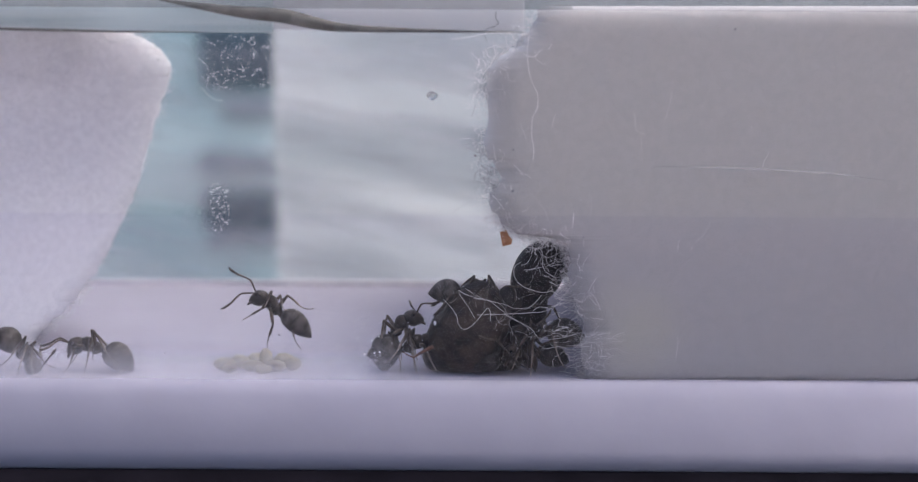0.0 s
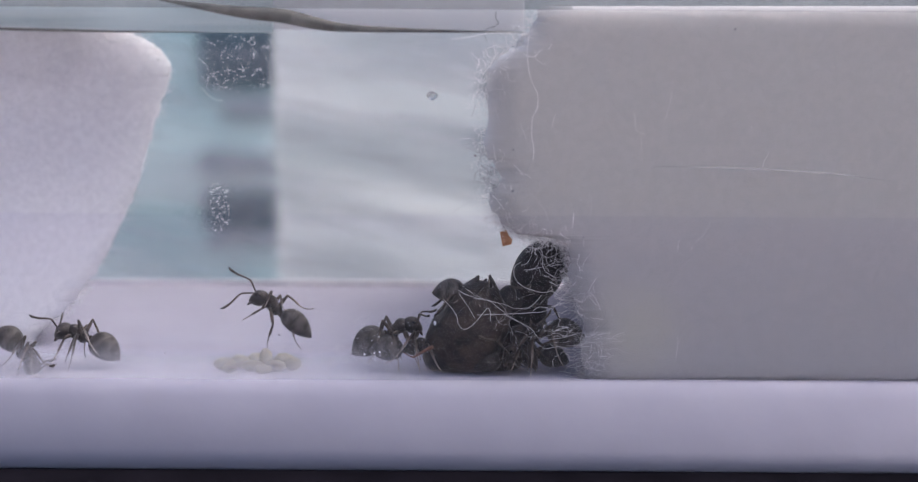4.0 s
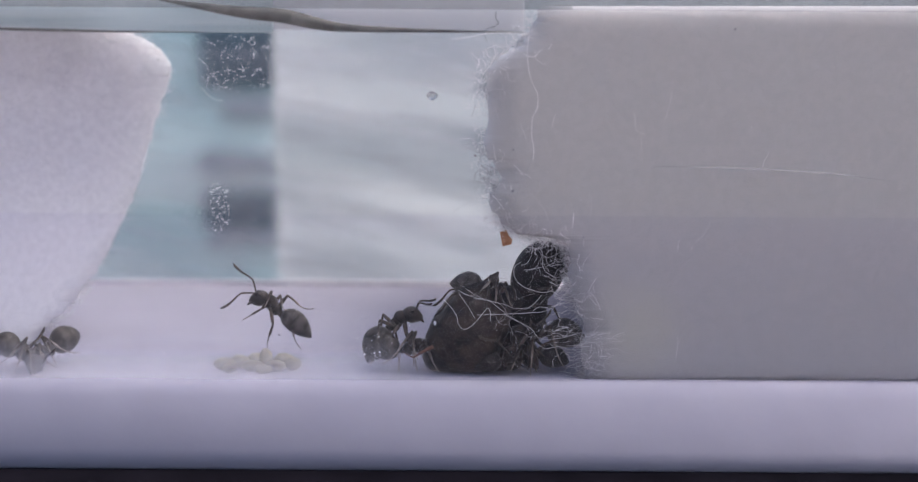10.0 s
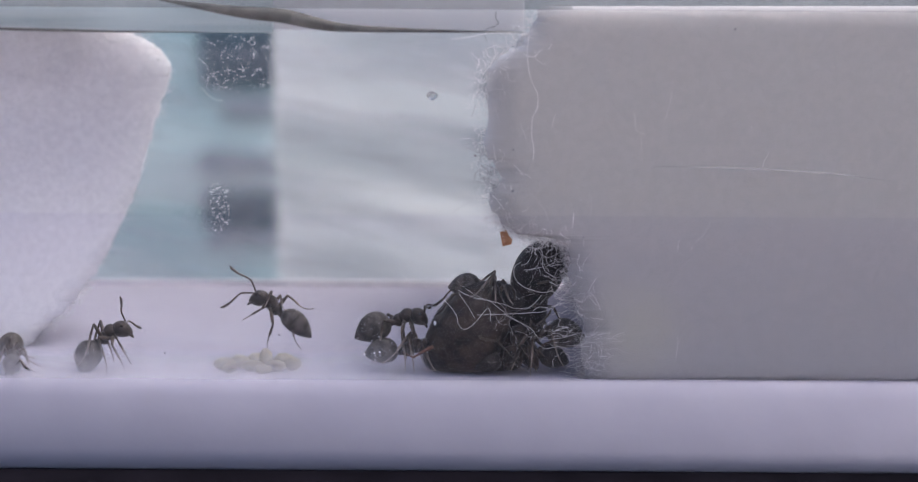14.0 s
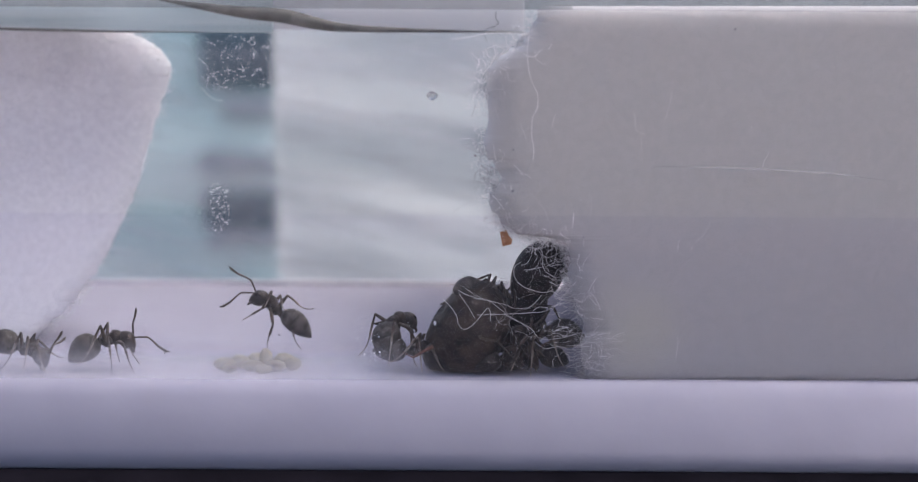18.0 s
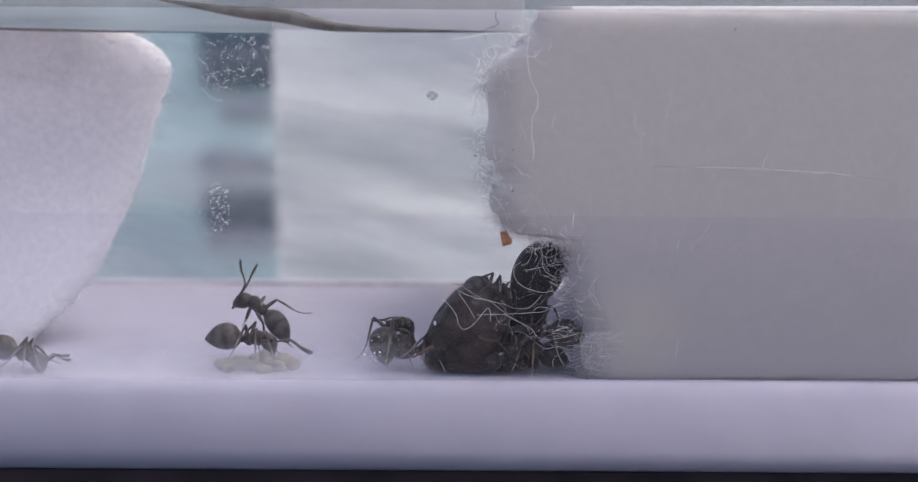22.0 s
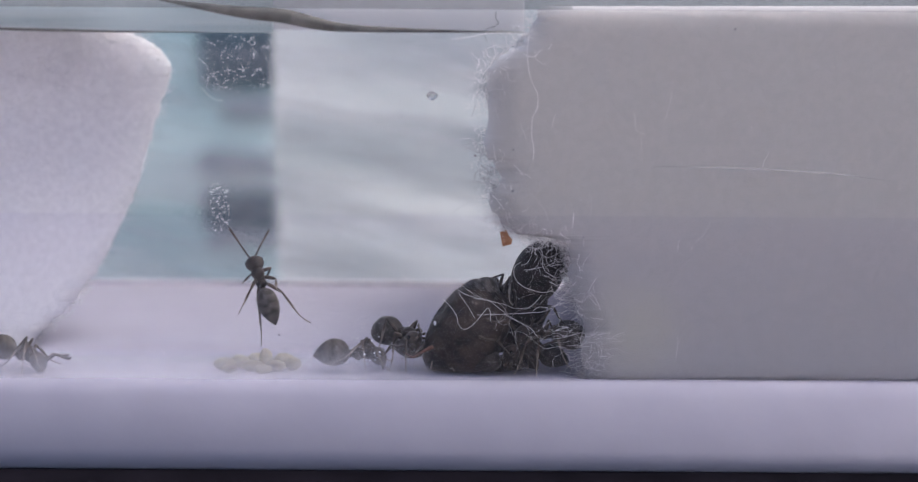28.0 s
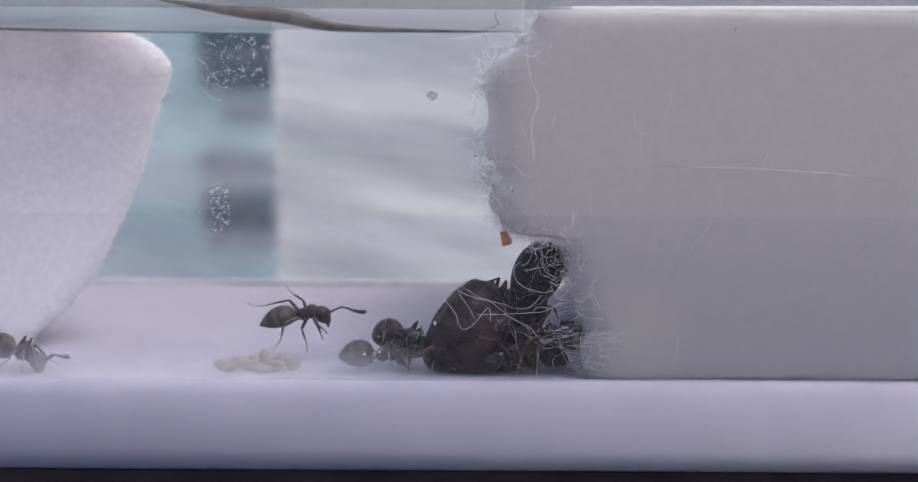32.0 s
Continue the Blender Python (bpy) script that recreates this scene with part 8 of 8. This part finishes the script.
    walk(feel_b[1], [(0, pose(0.00098, -0.00012, -0.00010, 0.0, 14.6, -30.9)),
        (1, pose(0.00098, -0.00012, -0.00010, 0.0, 0.3, -48.0)),
        (2, pose(0.00098, -0.00012, -0.00010, 0.0, -10.0, -124.1)),
        (3, pose(0.00098, -0.00012, -0.00010, 0.0, -25.9, -85.0)),
        (5.5, pose(0.00098, -0.00012, -0.00010, 0.0, 41.9, -72.3)),
        (6, pose(0.00098, -0.00012, -0.00010, 0.0, -2.6, -66.4)),
        (7, pose(0.00098, -0.00012, -0.00010, 0.0, 16.4, -63.7)),
        (9, pose(0.00098, -0.00012, -0.00010, 0.0, -34.8, -118.1)),
        (11.1, pose(0.00098, -0.00012, -0.00010, 0.0, -29.4, 75.3)),
        (12, pose(0.00098, -0.00012, -0.00010, 0.0, 24.0, 63.0)),
        (13, pose(0.00098, -0.00012, -0.00010, 0.0, 36.6, 45.0)),
        (14, pose(0.00098, -0.00012, -0.00010, 0.0, 13.8, 81.0)),
        (16.5, pose(0.00098, -0.00012, -0.00010, 0.0, 48.5, 57.9)),
        (18, pose(0.00098, -0.00012, -0.00010, 0.0, 29.3, 6.3)),
        (18.5, pose(0.00098, -0.00012, -0.00010, 0.0, 29.3, 6.5)),
        (19, pose(0.00098, -0.00012, -0.00010, 0.0, 6.1, 5.3)),
        (20, pose(0.00098, -0.00012, -0.00010, 0.0, 13.6, 54.4)),
        (21, pose(0.00098, -0.00012, -0.00010, 0.0, 21.1, 21.0)),
        (22, pose(0.00098, -0.00012, -0.00010, 0.0, 13.7, 2.6)),
        (23, pose(0.00098, -0.00012, -0.00010, 0.0, 15.7, 15.7)),
        (24, pose(0.00098, -0.00012, -0.00010, 0.0, -8.1, 54.9)),
        (25, pose(0.00098, -0.00012, -0.00010, 0.0, -3.4, 52.7)),
        (28, pose(0.00098, -0.00012, -0.00010, 0.0, -3.9, 59.9)),
        (32, pose(0.00098, -0.00012, -0.00010, 0.0, -5.8, 71.4))])
    walk(feel_a[0], [(0, pose(0.00098, 0.00012, -0.00010, 0.0, -49.4, -57.1)),
        (6, pose(0.00098, 0.00012, -0.00010, 0.0, -26.1, -38.6)),
        (11, pose(0.00098, 0.00012, -0.00010, 0.0, -40.8, -42.2)),
        (13, pose(0.00098, 0.00012, -0.00010, 0.0, -11.7, 11.2)),
        (16.5, pose(0.00098, 0.00012, -0.00010, 0.0, -61.7, 12.4)),
        (18, pose(0.00098, 0.00012, -0.00010, 0.0, -50.8, -51.5)),
        (20, pose(0.00098, 0.00012, -0.00010, 0.0, -16.8, -27.7)),
        (32, pose(0.00098, 0.00012, -0.00010, 0.0, -23.5, -26.3))])
    walk(feel_a[1], [(0, pose(0.00098, -0.00012, -0.00010, 0.0, -24.1, 140.1)),
        (2, pose(0.00098, -0.00012, -0.00010, 0.0, -41.4, 116.8)),
        (6, pose(0.00098, -0.00012, -0.00010, 0.0, -11.1, 111.6)),
        (11, pose(0.00098, -0.00012, -0.00010, 0.0, -20.3, 128.6)),
        (13, pose(0.00098, -0.00012, -0.00010, 0.0, 29.3, 128.4)),
        (16.5, pose(0.00098, -0.00012, -0.00010, 0.0, -36.0, 99.8)),
        (18, pose(0.00098, -0.00012, -0.00010, 0.0, -36.7, 91.8)),
        (20, pose(0.00098, -0.00012, -0.00010, 0.0, -19.2, 78.5)),
        (32, pose(0.00098, -0.00012, -0.00010, 0.0, -19.9, 79.6))])
    walk(feel_d[0], [(0, pose(0.00098, 0.00012, -0.00010, 0.0, -21.5, 87.9)),
        (1, pose(0.00098, 0.00012, -0.00010, 0.0, -63.3, -166.3)),
        (2, pose(0.00098, 0.00012, -0.00010, 0.0, -3.8, 52.3)),
        (6, pose(0.00098, 0.00012, -0.00010, 0.0, -5.5, 63.4)),
        (9, pose(0.00098, 0.00012, -0.00010, 0.0, 5.3, 67.4)),
        (11, pose(0.00098, 0.00012, -0.00010, 0.0, 2.0, 43.2)),
        (13, pose(0.00098, 0.00012, -0.00010, 0.0, 10.4, 67.8)),
        (14, pose(0.00098, 0.00012, -0.00010, 0.0, -7.9, 67.2)),
        (16.5, pose(0.00098, 0.00012, -0.00010, 0.0, -39.5, 141.5)),
        (17, pose(0.00098, 0.00012, -0.00010, 0.0, -34.7, 142.1)),
        (19, pose(0.00098, 0.00012, -0.00010, 0.0, 15.7, 141.7)),
        (21, pose(0.00098, 0.00012, -0.00010, 0.0, -17.7, 140.4)),
        (23, pose(0.00098, 0.00012, -0.00010, 0.0, -16.0, 152.4)),
        (24, pose(0.00098, 0.00012, -0.00010, 0.0, -0.0, 98.7)),
        (28, pose(0.00098, 0.00012, -0.00010, 0.0, -23.7, 153.1)),
        (32, pose(0.00098, 0.00012, -0.00010, 0.0, -21.3, 148.2))])
    walk(feel_d[1], [(0, pose(0.00098, -0.00012, -0.00010, 0.0, 9.2, -45.9)),
        (1, pose(0.00098, -0.00012, -0.00010, 0.0, 15.7, -43.5)),
        (2, pose(0.00098, -0.00012, -0.00010, 0.0, -2.0, -60.1)),
        (6, pose(0.00098, -0.00012, -0.00010, 0.0, -3.8, -70.3)),
        (9, pose(0.00098, -0.00012, -0.00010, 0.0, 5.4, -71.7)),
        (11, pose(0.00098, -0.00012, -0.00010, 0.0, 3.5, -54.2)),
        (13, pose(0.00098, -0.00012, -0.00010, 0.0, 12.4, -75.9)),
        (14, pose(0.00098, -0.00012, -0.00010, 0.0, -9.0, -76.7)),
        (16.5, pose(0.00098, -0.00012, -0.00010, 0.0, -23.9, 144.9)),
        (17, pose(0.00098, -0.00012, -0.00010, 0.0, 0.3, 142.6)),
        (19, pose(0.00098, -0.00012, -0.00010, 0.0, 12.4, 141.4)),
        (21, pose(0.00098, -0.00012, -0.00010, 0.0, -4.9, 140.7)),
        (23, pose(0.00098, -0.00012, -0.00010, 0.0, -18.5, -97.0)),
        (24, pose(0.00098, -0.00012, -0.00010, 0.0, 4.5, -58.1)),
        (28, pose(0.00098, -0.00012, -0.00010, 0.0, -18.5, -31.1)),
        (32, pose(0.00098, -0.00012, -0.00010, 0.0, -14.2, -31.6))])


motions()
